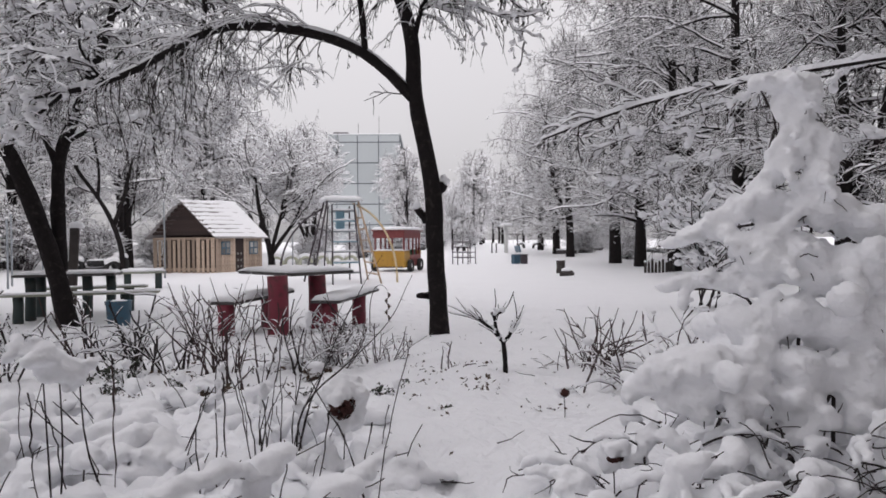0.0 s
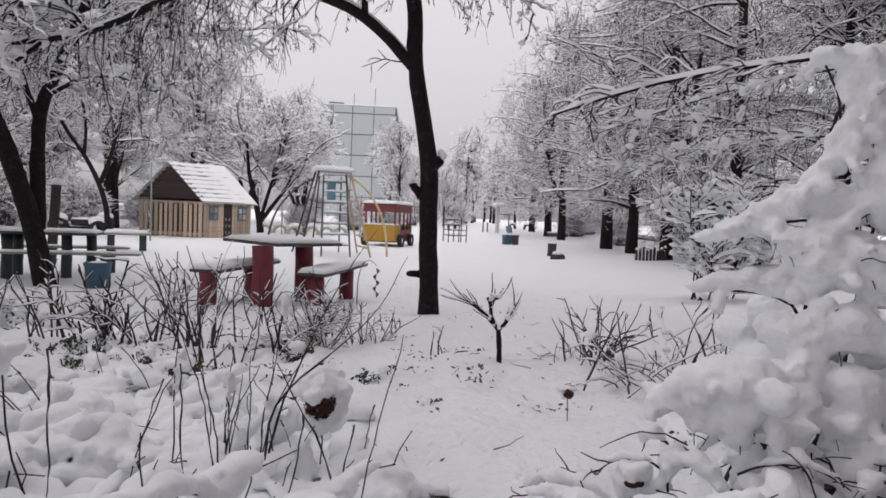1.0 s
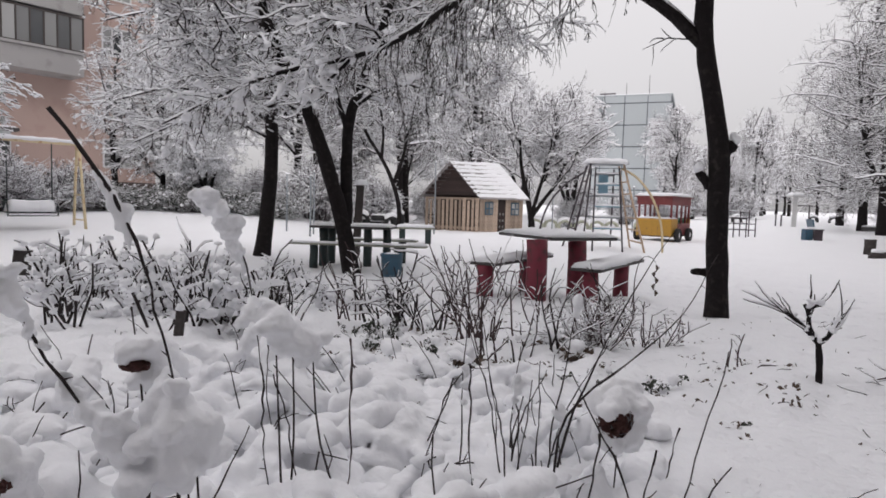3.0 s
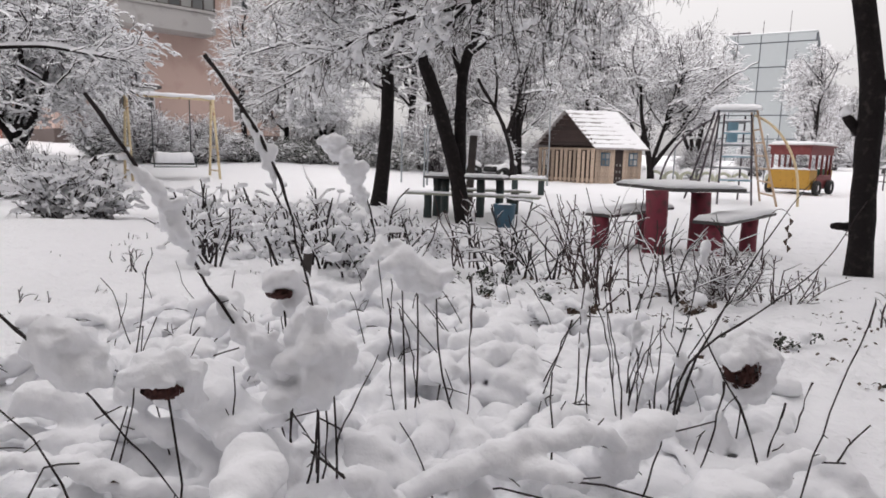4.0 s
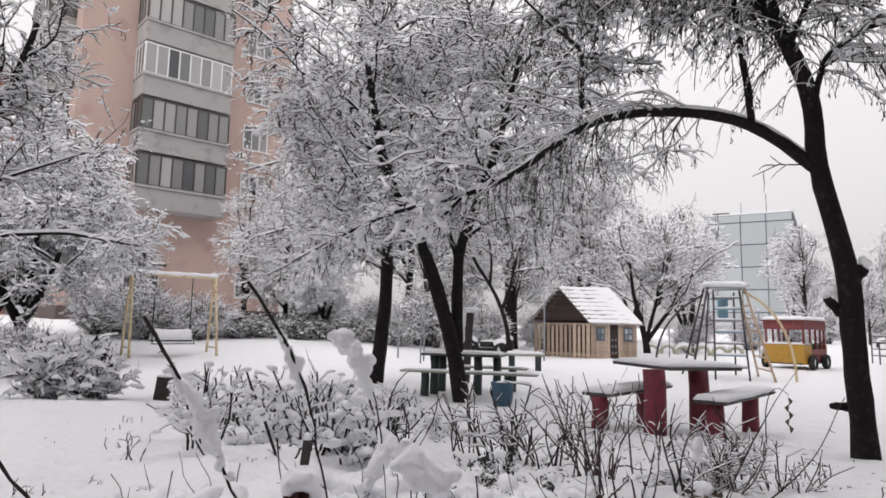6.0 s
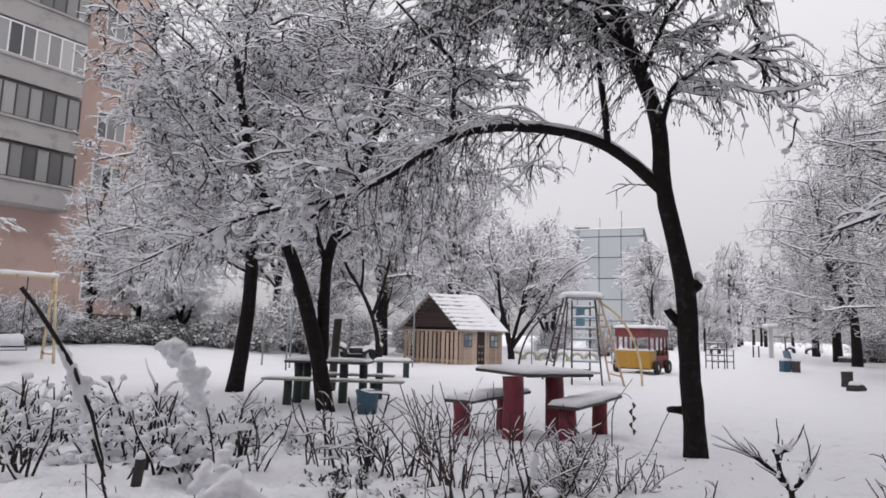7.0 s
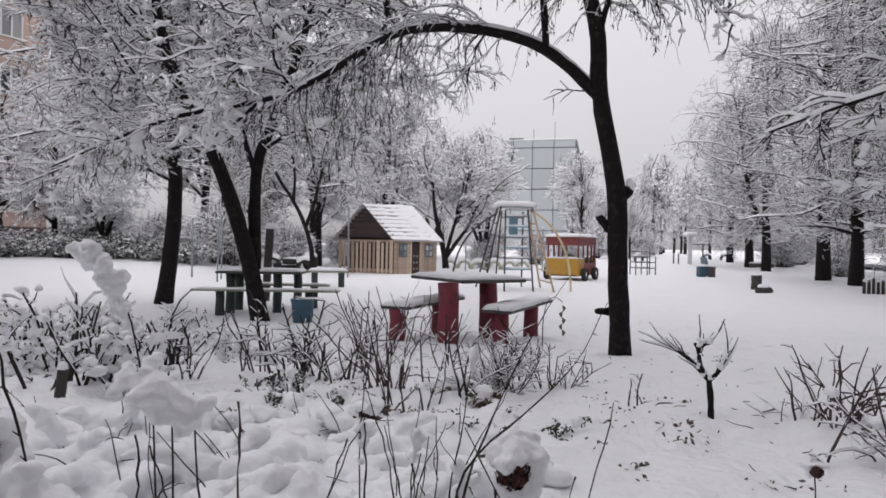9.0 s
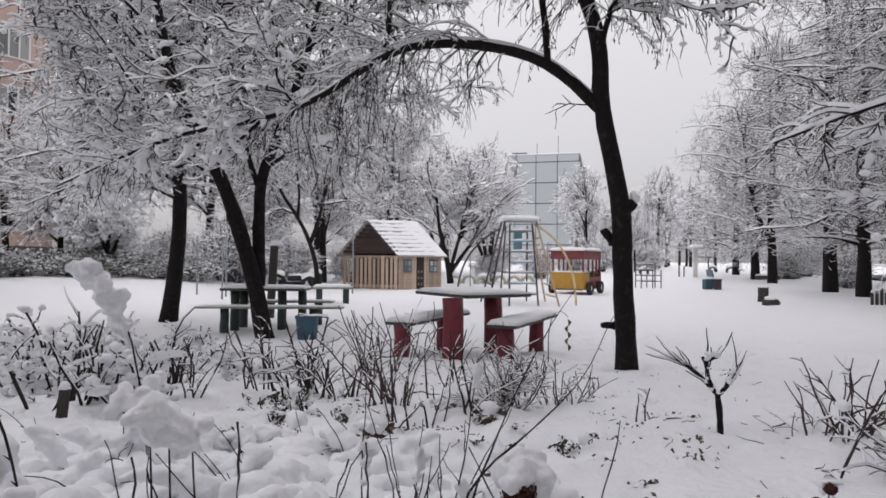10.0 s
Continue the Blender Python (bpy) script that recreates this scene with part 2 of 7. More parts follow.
def snow_slab(name, lx, ly, h, parent, at=(0, 0, 0), turn=0.0, seed=0, over=0.02, nx=24, ny=12, label="soft layer of fresh snow", tilt=(0, 0)):
    """A pillow of snow on a flat top, with rounded sagging rims."""
    rng = np.random.default_rng(seed)
    u, w = np.meshgrid(np.linspace(-1, 1, nx), np.linspace(-1, 1, ny), indexing="ij")
    edge = (1 - np.abs(u) ** (2 * lx / min(lx, ly) * 3)) * (1 - np.abs(w) ** (2 * ly / min(lx, ly) * 3))
    bumps = sum(np.sin(u * k * lx * 2 + rng.uniform(0, 6)) * np.sin(w * k * ly * 2.3 + rng.uniform(0, 6)) / k for k in (2, 4, 7)) * 0.12
    z = h * (np.clip(edge, 0, 1) ** 0.35) * (0.9 + bumps) + 0.004
    z[[0, -1], :] = 0.0
    z[:, [0, -1]] = 0.0
    x = u * (lx / 2 + over) + 0.012 * rng.normal(size=u.shape) * (np.abs(u) > 0.93)
    y = w * (ly / 2 + over) + 0.012 * rng.normal(size=u.shape) * (np.abs(w) > 0.93)
    z = z + x * tilt[0] + y * tilt[1]
    v = np.stack([x, y, z], -1).reshape(-1, 3)
    i, j = np.meshgrid(np.arange(nx - 1), np.arange(ny - 1), indexing="ij")
    a = (i * ny + j).ravel()
    f = np.stack([a, a + ny, a + ny + 1, a + 1], 1).tolist()
    rim = [k for k in range(0, ny)] + [r * ny + ny - 1 for r in range(1, nx)] + [(nx - 1) * ny + k for k in range(ny - 2, -1, -1)] + [r * ny for r in range(nx - 2, 0, -1)]
    f.append(rim)
    ob = link_mesh(name, v, f, [SNOW], parent, smooth=True, label=label)
    ob.matrix_basis = pose(*at, 0, 0, turn)
    return ob


# ---------------------------------------------------------------- ground
def rise(a):
    a = np.clip(a, 0, 1)
    return a * a * (3 - 2 * a)


def ground_z(x, y):
    """The height of the snow: a garden slope by the path, a level play yard, and banks towards the houses and the far end."""
    x, y = np.asarray(x, float), np.asarray(y, float)
    near = np.interp(y, [-6, -1, 0.5, 1.5, 2.7, 4.2, 5.7, 7.2, 8.8, 10], [0.3, 0.42, 0.49, 0.5, 0.44, 0.32, 0.2, 0.09, 0.02, 0.0])
    r = np.hypot(x, y)
    left = np.interp(r, [14, 18.5, 24, 30, 45], [0.0, 0.2, 0.6, 1.0, 1.2]) * rise((-x - 5) / 7)
    far = 0.6 * rise((y - 24) / 45) * rise((x + 12) / 8)
    return near + left + far


def gz(x, y):
    return float(ground_z(x, y))


def ground_grid():
    def axis(lo, hi, fine_lo, fine_hi, step, growth):
        c = list(np.arange(fine_lo, fine_hi, step))
        s, x = step, c[-1]
        while x < hi:
            s *= growth
            x += s
            c.append(x)
        s, x = step, c[0]
        while x > lo:
            s *= growth
            x -= s
            c.insert(0, x)
        return np.array(c)
    xs = axis(-1500, 1500, -4.0, 3.2, 0.04, 1.045)
    ys = axis(-600, 1800, -0.8, 10.5, 0.05, 1.04)
    x, y = np.meshgrid(xs, ys, indexing="ij")
    z = ground_z(x, y)
    lumps = np.zeros_like(z)
    for i in range(len(xs)):
        for j in range(len(ys)):
            px, py = xs[i], ys[j]
            if abs(px) < 45 and -6 < py < 70:
                n1 = noise.noise((px * 0.8, py * 0.8, 0.3))
                n2 = noise.noise((px * 3.1, py * 3.1, 4.2))
                lumps[i, j] = 0.045 * n1 + 0.02 * n2
                if -1.5 < px < 7 and 0 < py < 16:
                    n3 = noise.noise((px * 7.5, py * 7.5, 2.9))
                    lumps[i, j] += 0.016 * noise.noise((px * 4.6, py * 5.2, 8.1)) + 0.006 * noise.noise((px * 13, py * 12, 3.3)) - 0.05 * max(0.0, n3 - 0.2) * 2.5
                if -9 < px < -0.8 and 0 < py < 9:
                    lumps[i, j] += 0.022 * noise.noise((px * 2.1, py * 2.1, 5.5)) - 0.03 * max(0.0, noise.noise((px * 5.5, py * 5.5, 9.2)) - 0.3)
                if -4.5 < px < 3.4 and -1 < py < 7:
                    bed = rise((0.35 - px + 0.25 * py) / 0.8) * rise((4.6 - py) / 1.5) * rise((px + 4) / 1.5)
                    lumps[i, j] += bed * (0.05 * noise.noise((px * 5, py * 5, 7.7)) + 0.03 * noise.noise((px * 11, py * 11, 1.7)))
    z = z + lumps
    v = np.stack([x, y, z], -1).reshape(-1, 3)
    ny = len(ys)
    i, j = np.meshgrid(np.arange(len(xs) - 1), np.arange(ny - 1), indexing="ij")
    a = (i * ny + j).ravel()
    f = np.stack([a, a + ny, a + ny + 1, a + 1], 1)
    ob = link_mesh("ground", v, f, [SNOW_GROUND], None, smooth=True)
    return tagged(ob, "fresh snow over a garden slope and play yard", "ground", kind="structure")


ground_grid()


# ---------------------------------------------------------------- trees
def unit(v):
    return v / (np.linalg.norm(v, axis=-1, keepdims=True) + 1e-9)


def grow(rng, start, dirs, length, steps, wobble=0.2, pull=(0, 0, 0)):
    """Many twigs at once: lines of steps + 1 points that wander and bend by a pull."""
    p, d = np.array(start, float), unit(np.array(dirs, float))
    out = [p.copy()]
    pull = np.asarray(pull, float)
    for _ in range(steps):
        d = unit(d + wobble * rng.normal(size=d.shape) + pull)
        p = p + d * (np.asarray(length) / steps)[:, None]
        out.append(p.copy())
    return np.stack(out, 1)


def sprout(rng, lines, count, lo, hi, angle=0.8, flat=1.0):
    """Places along lines and directions that leave them sideways."""
    n, k = lines.shape[:2]
    seg = np.linalg.norm(np.diff(lines, axis=1), axis=2).sum(1)
    who = rng.choice(n, size=count, p=seg / seg.sum())
    t = rng.uniform(lo, hi, count) * (k - 1)
    i = np.minimum(t.astype(int), k - 2)
    f = (t - i)[:, None]
    a, b = lines[who, i], lines[who, i + 1]
    along = unit(b - a)
    side = rng.normal(size=(count, 3)) * np.array([1, 1, flat])
    side = unit(side - (side * along).sum(1, keepdims=True) * along)
    return a + f * (b - a), unit(along * np.cos(angle) + side * np.sin(angle)), t / (k - 1)


def twigs(lines, r0, r1, snow, sit=0.0):
    """Diamond-shaped twigs: dark below, a ridge of snow on top where they lie flat enough. Vertices, faces and material indices."""
    n, k = lines.shape[:2]
    d = unit(np.gradient(lines, axis=1))
    ref = np.zeros_like(d)
    ref[..., 2] = 1
    steep = np.abs(d[..., 2]) > 0.95
    ref[steep] = (1, 0, 0)
    side = unit(np.cross(d, ref))
    up = np.cross(side, d)
    r = (np.asarray(r0)[:, None] + (np.asarray(r1) - np.asarray(r0))[:, None] * np.linspace(0, 1, k)[None])[..., None]
    lie = np.clip(1.25 - np.abs(d[..., 2:3]) * 1.15, 0, 1)
    s = np.asarray(snow)[:, None, None] * lie
    s[:, -1] *= 0.4
    wide = np.maximum(r, 0.55 * s)
    v = np.stack([lines - side * wide + up * (0.15 * r), lines + up * (r + s), lines + side * wide + up * (0.15 * r), lines - up * r], 2)
    base = (np.arange(n)[:, None] * k + np.arange(k - 1)[None]) * 4
    f, idx = [], []
    white = (0.5 * (lie[:, :-1, 0] + lie[:, 1:, 0]) > 0.22) & (np.asarray(snow)[:, None] > 0.002)
    for q in range(4):
        q2 = (q + 1) % 4
        f.append(np.stack([base + q, base + q2, base + 4 + q2, base + 4 + q], -1).reshape(-1, 4))
        idx.append((white.astype(np.int32) if q < 2 else np.zeros_like(white, dtype=np.int32)).ravel())
    return v.reshape(-1, 3), np.concatenate(f), np.concatenate(idx)


def blob_base():
    bm = bmesh.new()
    bmesh.ops.create_icosphere(bm, subdivisions=1, radius=1)
    v = np.array([x.co for x in bm.verts])
    f = np.array([[x.index for x in q.verts] for q in bm.faces])
    bm.free()
    return v, f


BLOB = blob_base()


def blobs(rng, at, size, flat=0.7):
    """Small uneven clumps of snow at many places."""
    bv, bf = BLOB
    n, m = len(at), len(bv)
    sc = size[:, None] * rng.uniform(0.7, 1.3, (n, 3)) * np.array([1, 1, flat])
    v = at[:, None] + bv[None] * sc[:, None] * rng.uniform(0.75, 1.25, (n, m, 1))
    f = (np.arange(n)[:, None, None] * m + bf[None]).reshape(-1, 3)
    return v.reshape(-1, 3), f


def join_twigs(name, sets, mats, parent, label="", clumps=None):
    vs, fs, ix, base = [], [], [], 0
    for v, f, i in sets:
        vs.append(v)
        fs.append(f + base)
        ix.append(i)
        base += len(v)
    faces = np.concatenate(fs).tolist()
    idx = np.concatenate(ix)
    if clumps is not None and len(clumps[0]):
        vs.append(clumps[0])
        faces += (clumps[1] + base).tolist()
        idx = np.concatenate([idx, np.ones(len(clumps[1]), dtype=np.int32)])
    ob = link_mesh(name, np.concatenate(vs), faces, mats, parent, index=idx, label=label)
    if clumps is not None and len(clumps[0]):
        soft = np.zeros(len(faces), dtype=bool)
        soft[-len(clumps[1]):] = True
        ob.data.polygons.foreach_set("use_smooth", soft)
    return ob


def snow_ridge(lines_radii, share=0.75, height=0.9):
    """Ridges of snow lying along thick limbs, as one set of twigs."""
    sets = []
    for pts, r in lines_radii:
        p = np.asarray(pts, float).copy()
        r = np.asarray(r, float)
        p[:, 2] += r * 0.55
        v, f, i = twigs(p[None], np.array([r[0] * share]), np.array([r[-1] * share]), np.array([height * r.mean() + 0.02]))
        sets.append((v, f, np.where(i == 1, 1, 0)))
    return sets


def ball_base():
    bm = bmesh.new()
    bmesh.ops.create_icosphere(bm, subdivisions=2, radius=1)
    v = np.array([x.co for x in bm.verts])
    f = np.array([[x.index for x in q.verts] for q in bm.faces])
    bm.free()
    return v, f


BALL = ball_base()
LUMPY = bpy.data.textures.new("lumpy_snow", "CLOUDS")
LUMPY.noise_scale, LUMPY.noise_depth = 0.045, 2
CRUMBLY = bpy.data.textures.new("crumbly_snow", "CLOUDS")
CRUMBLY.noise_scale, CRUMBLY.noise_depth = 0.016, 2


def snow_mass(name, lumps, parent, voxel=0.012, rounds=5, squash=0.8, label="soft heaped fresh snow", seed=0, fluff=1.0):
    """Lumps of snow fused into one soft body. lumps: rows of x, y, z, radius."""
    a = np.asarray(lumps, float)
    bv, bf = BALL
    rng = np.random.default_rng(seed)
    sc = a[:, 3][:, None] * rng.uniform(0.8, 1.25, (len(a), 3)) * np.array([1, 1, squash])
    v = (a[:, None, :3] + bv[None] * sc[:, None]).reshape(-1, 3)
    f = (np.arange(len(a))[:, None, None] * len(bv) + bf[None]).reshape(-1, 3)
    ob = link_mesh(name, v, f, [SNOW], parent, label=label)
    m = ob.modifiers.new("fuse", "REMESH")
    m.mode, m.voxel_size, m.use_smooth_shade = "VOXEL", voxel, True
    s = ob.modifiers.new("soften", "SMOOTH")
    s.factor, s.iterations = 0.5, rounds
    tagged(ob, label, kind="stuff")
    for tex, k in ((LUMPY, 0.022), (CRUMBLY, 0.014)):
        d = ob.modifiers.new("fluff", "DISPLACE")
        d.texture, d.strength, d.mid_level = tex, k * fluff, 0.5
    return ob


def tree(name, label, stems, seed, limbs=(12, 2.4, 0.9), spread=(0.45, 1.0), l2=(140, 1.1), l3=(1300, 0.5), l4=(4200, 0.22),
         radius=(0.045, 0.014, 0.007, 0.004), snow=(0.05, 0.035, 0.028, 0.022), pull=((0, 0, 0.06), (0, 0, -0.03), (0, 0, -0.06), (0, 0, -0.08)),
         bark=None, twig=None, extra=(), clump=(0, 0.05), at=(0, 0, 0), group="", leaves=0, flat=0.6, category="tree", ridge=(0.6, 0.5), bare=0):
    """A leafless snowed-up tree. stems: lines with a radius at foot and tip; extra: lines of limbs that are given."""
    bark, twig = bark or BARK, twig or TWIG
    rng = np.random.default_rng(seed)
    base = thing(name, at, label, category, group=group)
    solid, ridges, lines0 = [], [], []
    for k, (pts, ra, rb) in enumerate(stems):
        q = resample(pts, max(10, 3 * len(pts)))
        r = np.linspace(ra, rb, len(q))
        if k == 0:
            r[0] *= 1.15
            r[1] *= 1.05
        solid.append(rings(q, r, 10, 0.05, seed + k))
        lines0.append(resample(q, 12))
        ridges.append((q, r))
    trunk_v, trunk_f = merge(solid)
    link_mesh("trunk", trunk_v, trunk_f, [bark], base, smooth=True)
    given = [resample(p, 12) for p, _, _ in extra]
    for p, ra, rb in extra:
        q = resample(p, 26)
        r = np.linspace(ra, rb, 26)
        v, f = rings(q, r, 8, 0.07, seed + 50)
        link_mesh("limb", v, f, [bark], base, smooth=True)
        ridges.append((q, r))
    sets = snow_ridge(ridges[len(stems):], ridge[0], ridge[1]) if extra else []
    parents = np.stack(lines0 + given)
    if limbs[0]:
        s, d, t = sprout(rng, np.stack(lines0), limbs[0], *spread, angle=limbs[2], flat=0.5)
        ln = limbs[1] * rng.uniform(0.6, 1.15, limbs[0])
        la = grow(rng, s, d, ln, 11, 0.16, pull[0])
        rr = radius[0] * rng.uniform(0.7, 1.2, limbs[0])
        pieces = [rings(la[i], np.linspace(rr[i], rr[i] * 0.3, 12), 6, 0.08, seed + i) for i in range(limbs[0])]
        v, f = merge(pieces)
        link_mesh("limb", v, f, [bark], base, smooth=True)
        sets += snow_ridge([(la[i], np.linspace(rr[i], rr[i] * 0.3, 12)) for i in range(limbs[0])], height=0.7 + snow[0] * 12)
        parents = np.concatenate([np.stack(given[bare:]), la]) if given[bare:] else la
    lines = []
    for lev, (count, length) in enumerate((l2, l3, l4)):
        if not count:
            break
        steps = (7, 5, 3)[lev]
        s, d, t = sprout(rng, parents, count, 0.15 if lev == 0 else 0.1, 1.0, angle=(0.9, 0.85, 0.8)[lev], flat=flat)
        ln = length * rng.uniform(0.45, 1.3, count) * (1.15 - 0.5 * t)
        q = grow(rng, s, d, ln, steps, (0.22, 0.25, 0.25)[lev], pull[lev + 1])
        lines.append(q)
        r0 = np.full(count, radius[lev + 1])
        sets.append(twigs(q, r0, r0 * 0.45, snow[lev + 1] * rng.uniform(0.4, 1.4, count)))
        parents = q
    clumps = None
    if clump[0]:
        src = np.concatenate([q[:, 1:].reshape(-1, 3) for q in lines[-2:]])
        pick = src[rng.choice(len(src), clump[0])]
        clumps = blobs(rng, pick + np.array([0, 0, 0.01]), clump[1] * rng.uniform(0.4, 1.5, clump[0]))
    join_twigs("crown", sets, [twig, SNOW], base, "fine dark twigs lined with snow", clumps)
    if leaves:
        src = lines[-1][:, -1]
        pick = src[rng.choice(len(src), leaves)]
        n = leaves
        d = unit(rng.normal(size=(n, 3)) * [0.5, 0.5, 0.2] + [0, 0, -1])
        w = unit(np.cross(d, rng.normal(size=(n, 3))))
        ln = rng.uniform(0.035, 0.08, n)[:, None]
        v = np.stack([pick, pick + d * ln * 0.5 + w * 0.010, pick + d * ln, pick + d * ln * 0.5 - w * 0.010], 1).reshape(-1, 3)
        f = (np.arange(n)[:, None] * 4 + np.arange(4)[None])
        tagged(link_mesh("leaves", v, f, [LEAF_GREEN], base, label="withered narrow leaves still hanging"), kind="stuff")
    return base


def weep(rng, arms, n, length, m, fine, parent, snow=0.008, leaves=0, droop=-0.2):
    """Long hanging twigs under given limbs, each with short side twigs, and narrow leaves left on them."""
    st, dd, tt = sprout(rng, arms, n, 0.04, 1.0, 1.0)
    l1 = grow(rng, st, dd * [1, 1, 0.5], rng.uniform(*length, n), 9, 0.13, (0, 0, droop))
    st, dd, tt = sprout(rng, l1, m, 0.08, 1.0, 0.6)
    l2 = grow(rng, st, dd, rng.uniform(*fine, m), 5, 0.16, (0, 0, droop - 0.08))
    r1, r2 = rng.uniform(0.0028, 0.006, n), np.full(m, 0.0024)
    join_twigs("weeping_twig", [twigs(l1, r1, r1 * 0.5, snow * rng.uniform(0.4, 1.4, n)), twigs(l2, r2, r2 * 0.6, snow * 0.7 * rng.uniform(0.2, 1.4, m))],
               [TWIG, SNOW], parent, "thin weeping twigs", blobs(rng, l1[:, 1:].reshape(-1, 3)[rng.choice(n * 9, n)], rng.uniform(0.006, 0.022, n)))["kind"] = "stuff"
    if leaves:
        pick = l2[:, 2:].reshape(-1, 3)[rng.choice(m * 4, leaves)]
        d = unit(rng.normal(size=(leaves, 3)) * [0.4, 0.4, 0.2] + [0, 0, -1])
        w = unit(np.cross(d, rng.normal(size=(leaves, 3))))
        ln = rng.uniform(0.03, 0.075, leaves)[:, None]
        v = np.stack([pick, pick + d * ln * 0.5 + w * 0.008, pick + d * ln, pick + d * ln * 0.5 - w * 0.008], 1).reshape(-1, 3)
        tagged(link_mesh("leaves", v, np.arange(leaves)[:, None] * 4 + np.arange(4)[None], [LEAF_GREEN], parent, label="withered narrow leaves hanging in rows"), kind="stuff")


def clots(rng, lines, n, size, parent, label="thick clots of snow on the twigs", voxel=0.016):
    """Soft drooping pads of snow that lie along twigs."""
    src = lines.reshape(-1, lines.shape[-2], 3)
    rows = []
    for _ in range(n):
        line = src[rng.integers(len(src))]
        r = rng.uniform(*size)
        i = rng.integers(1, len(line) - 1)
        a, b = line[i - 1], line[i + 1]
        rows += [(*(a + (b - a) * w + rng.normal(size=3) * r * 0.25 + [0, 0, r * 0.5]), r * rng.uniform(0.55, 0.95)) for w in np.linspace(0, 1, 4)]
    return snow_mass("snow_clot", rows, parent, voxel, 2, 0.8, label, 4, 0.5)


def main_tree():
    trunk = [(1.60, 5.66, 0.12), (1.585, 5.70, 0.77), (1.565, 5.74, 1.17), (1.60, 5.78, 1.49), (1.565, 5.82, 1.78), (1.485, 5.90, 2.28),
             (1.42, 5.95, 2.68), (1.44, 6.0, 3.22), (1.33, 6.07, 3.63), (1.16, 6.14, 4.13), (1.02, 6.19, 4.69), (0.95, 6.2, 5.6), (1.0, 6.2, 6.8)]
    limb = [(1.42, 5.93, 2.58), (1.09, 6.05, 2.96), (0.73, 6.18, 3.19), (0.27, 6.28, 3.30), (-0.11, 6.36, 3.34), (-0.51, 6.41, 3.31),
            (-0.72, 6.46, 3.20), (-1.05, 6.49, 2.99), (-1.36, 6.51, 2.79), (-1.65, 6.50, 2.66), (-2.0, 6.46, 2.55), (-2.43, 6.40, 2.48)]
    tail = [(-2.35, 6.41, 2.49), (-2.75, 6.3, 2.36), (-3.06, 6.2, 2.2), (-3.43, 6.1, 2.0), (-3.73, 6.0, 1.82)]
    spur = [(-1.92, 6.46, 2.56), (-2.06, 6.3, 2.35), (-2.18, 6.2, 2.2), (-2.27, 6.1, 2.08)]
    up1 = [(0.96, 6.1, 3.03), (0.93, 6.14, 3.48), (0.88, 6.18, 3.95), (0.84, 6.22, 4.6), (0.7, 6.2, 5.2)]
    up2 = [(-0.64, 6.45, 3.23), (-0.62, 6.59, 3.73), (-0.62, 6.62, 4.19), (-0.95, 6.63, 4.5), (-1.3, 6.6, 4.9)]
    up3 = [(-1.55, 6.5, 2.72), (-1.68, 6.5, 2.86), (-1.78, 6.52, 3.05), (-1.76, 6.5, 3.3), (-1.95, 6.5, 3.6)]
    up4 = [(-2.02, 6.45, 2.56), (-2.04, 6.46, 2.74), (-2.22, 6.46, 2.8), (-2.3, 6.45, 3.05), (-2.6, 6.4, 3.3)]
    right = [(1.44, 5.98, 3.2), (1.52, 5.9, 3.55), (1.8, 5.8, 3.74), (2.1, 5.7, 3.76), (2.35, 5.6, 3.66)]
    right2 = [(1.28, 6.08, 3.75), (1.5, 5.8, 4.3), (1.8, 5.6, 4.6), (2.1, 5.5, 4.6)]
    left2 = [(1.14, 6.14, 4.1), (0.6, 6.0, 4.6), (0.0, 5.8, 4.75), (-0.6, 5.7, 4.6)]
    left3 = [(1.05, 6.17, 4.5), (0.4, 6.5, 5.0), (-0.4, 6.9, 5.1), (-1.2, 7.2, 4.9)]
    t = tree("tree", "dark leaning tree with a long arching limb, snow on its twigs", [(trunk, 0.096, 0.052)], 11,
             limbs=(20, 2.2, 1.0), spread=(0.58, 1.0), l2=(230, 1.0), l3=(2100, 0.42), l4=(5200, 0.17),
             radius=(0.026, 0.008, 0.004, 0.0026), snow=(0.035, 0.034, 0.027, 0.021),
             pull=((0, 0, 0.02), (0, 0, -0.06), (0, 0, -0.16), (0, 0, -0.22)), bare=4,
             extra=[(limb, 0.058, 0.022), (tail, 0.024, 0.008), (spur, 0.022, 0.008), (up1, 0.036, 0.018), (up2, 0.03, 0.012), (up3, 0.016, 0.007), (up4, 0.016, 0.007),
                    (right, 0.032, 0.012), (right2, 0.03, 0.012), (left2, 0.032, 0.012), (left3, 0.032, 0.012)], leaves=1400, clump=(5000, 0.027), ridge=(0.5, 0.32))
    rng = np.random.default_rng(512)
    weep(rng, np.stack([resample(p, 12) for p in (right, right2, left2, up1[2:], trunk[8:12], left3)]), 330, (0.3, 1.1), 1700, (0.08, 0.3), t, 0.014, 2600)
    weep(rng, np.stack([resample(p, 12) for p in (limb[2:10], up2[:3], limb[4:8])]), 80, (0.4, 1.5), 800, (0.08, 0.3), t, 0.018, 400, -0.12)
    # the outer end of the limb and its offshoots, laden with thicker snow
    arms = np.stack([resample(p, 12) for p in (limb[8:], tail, tail[1:], spur, up3, up4)])
    st, dd, tt = sprout(rng, arms, 110, 0.1, 1.0, 0.9)
    l1 = grow(rng, st, dd, rng.uniform(0.15, 0.6, 110), 7, 0.2, (0, 0, -0.07))
    st, dd, tt = sprout(rng, l1, 700, 0.1, 1.0, 0.8)
    l2 = grow(rng, st, dd, rng.uniform(0.06, 0.26, 700), 5, 0.25, (0, 0, -0.1))
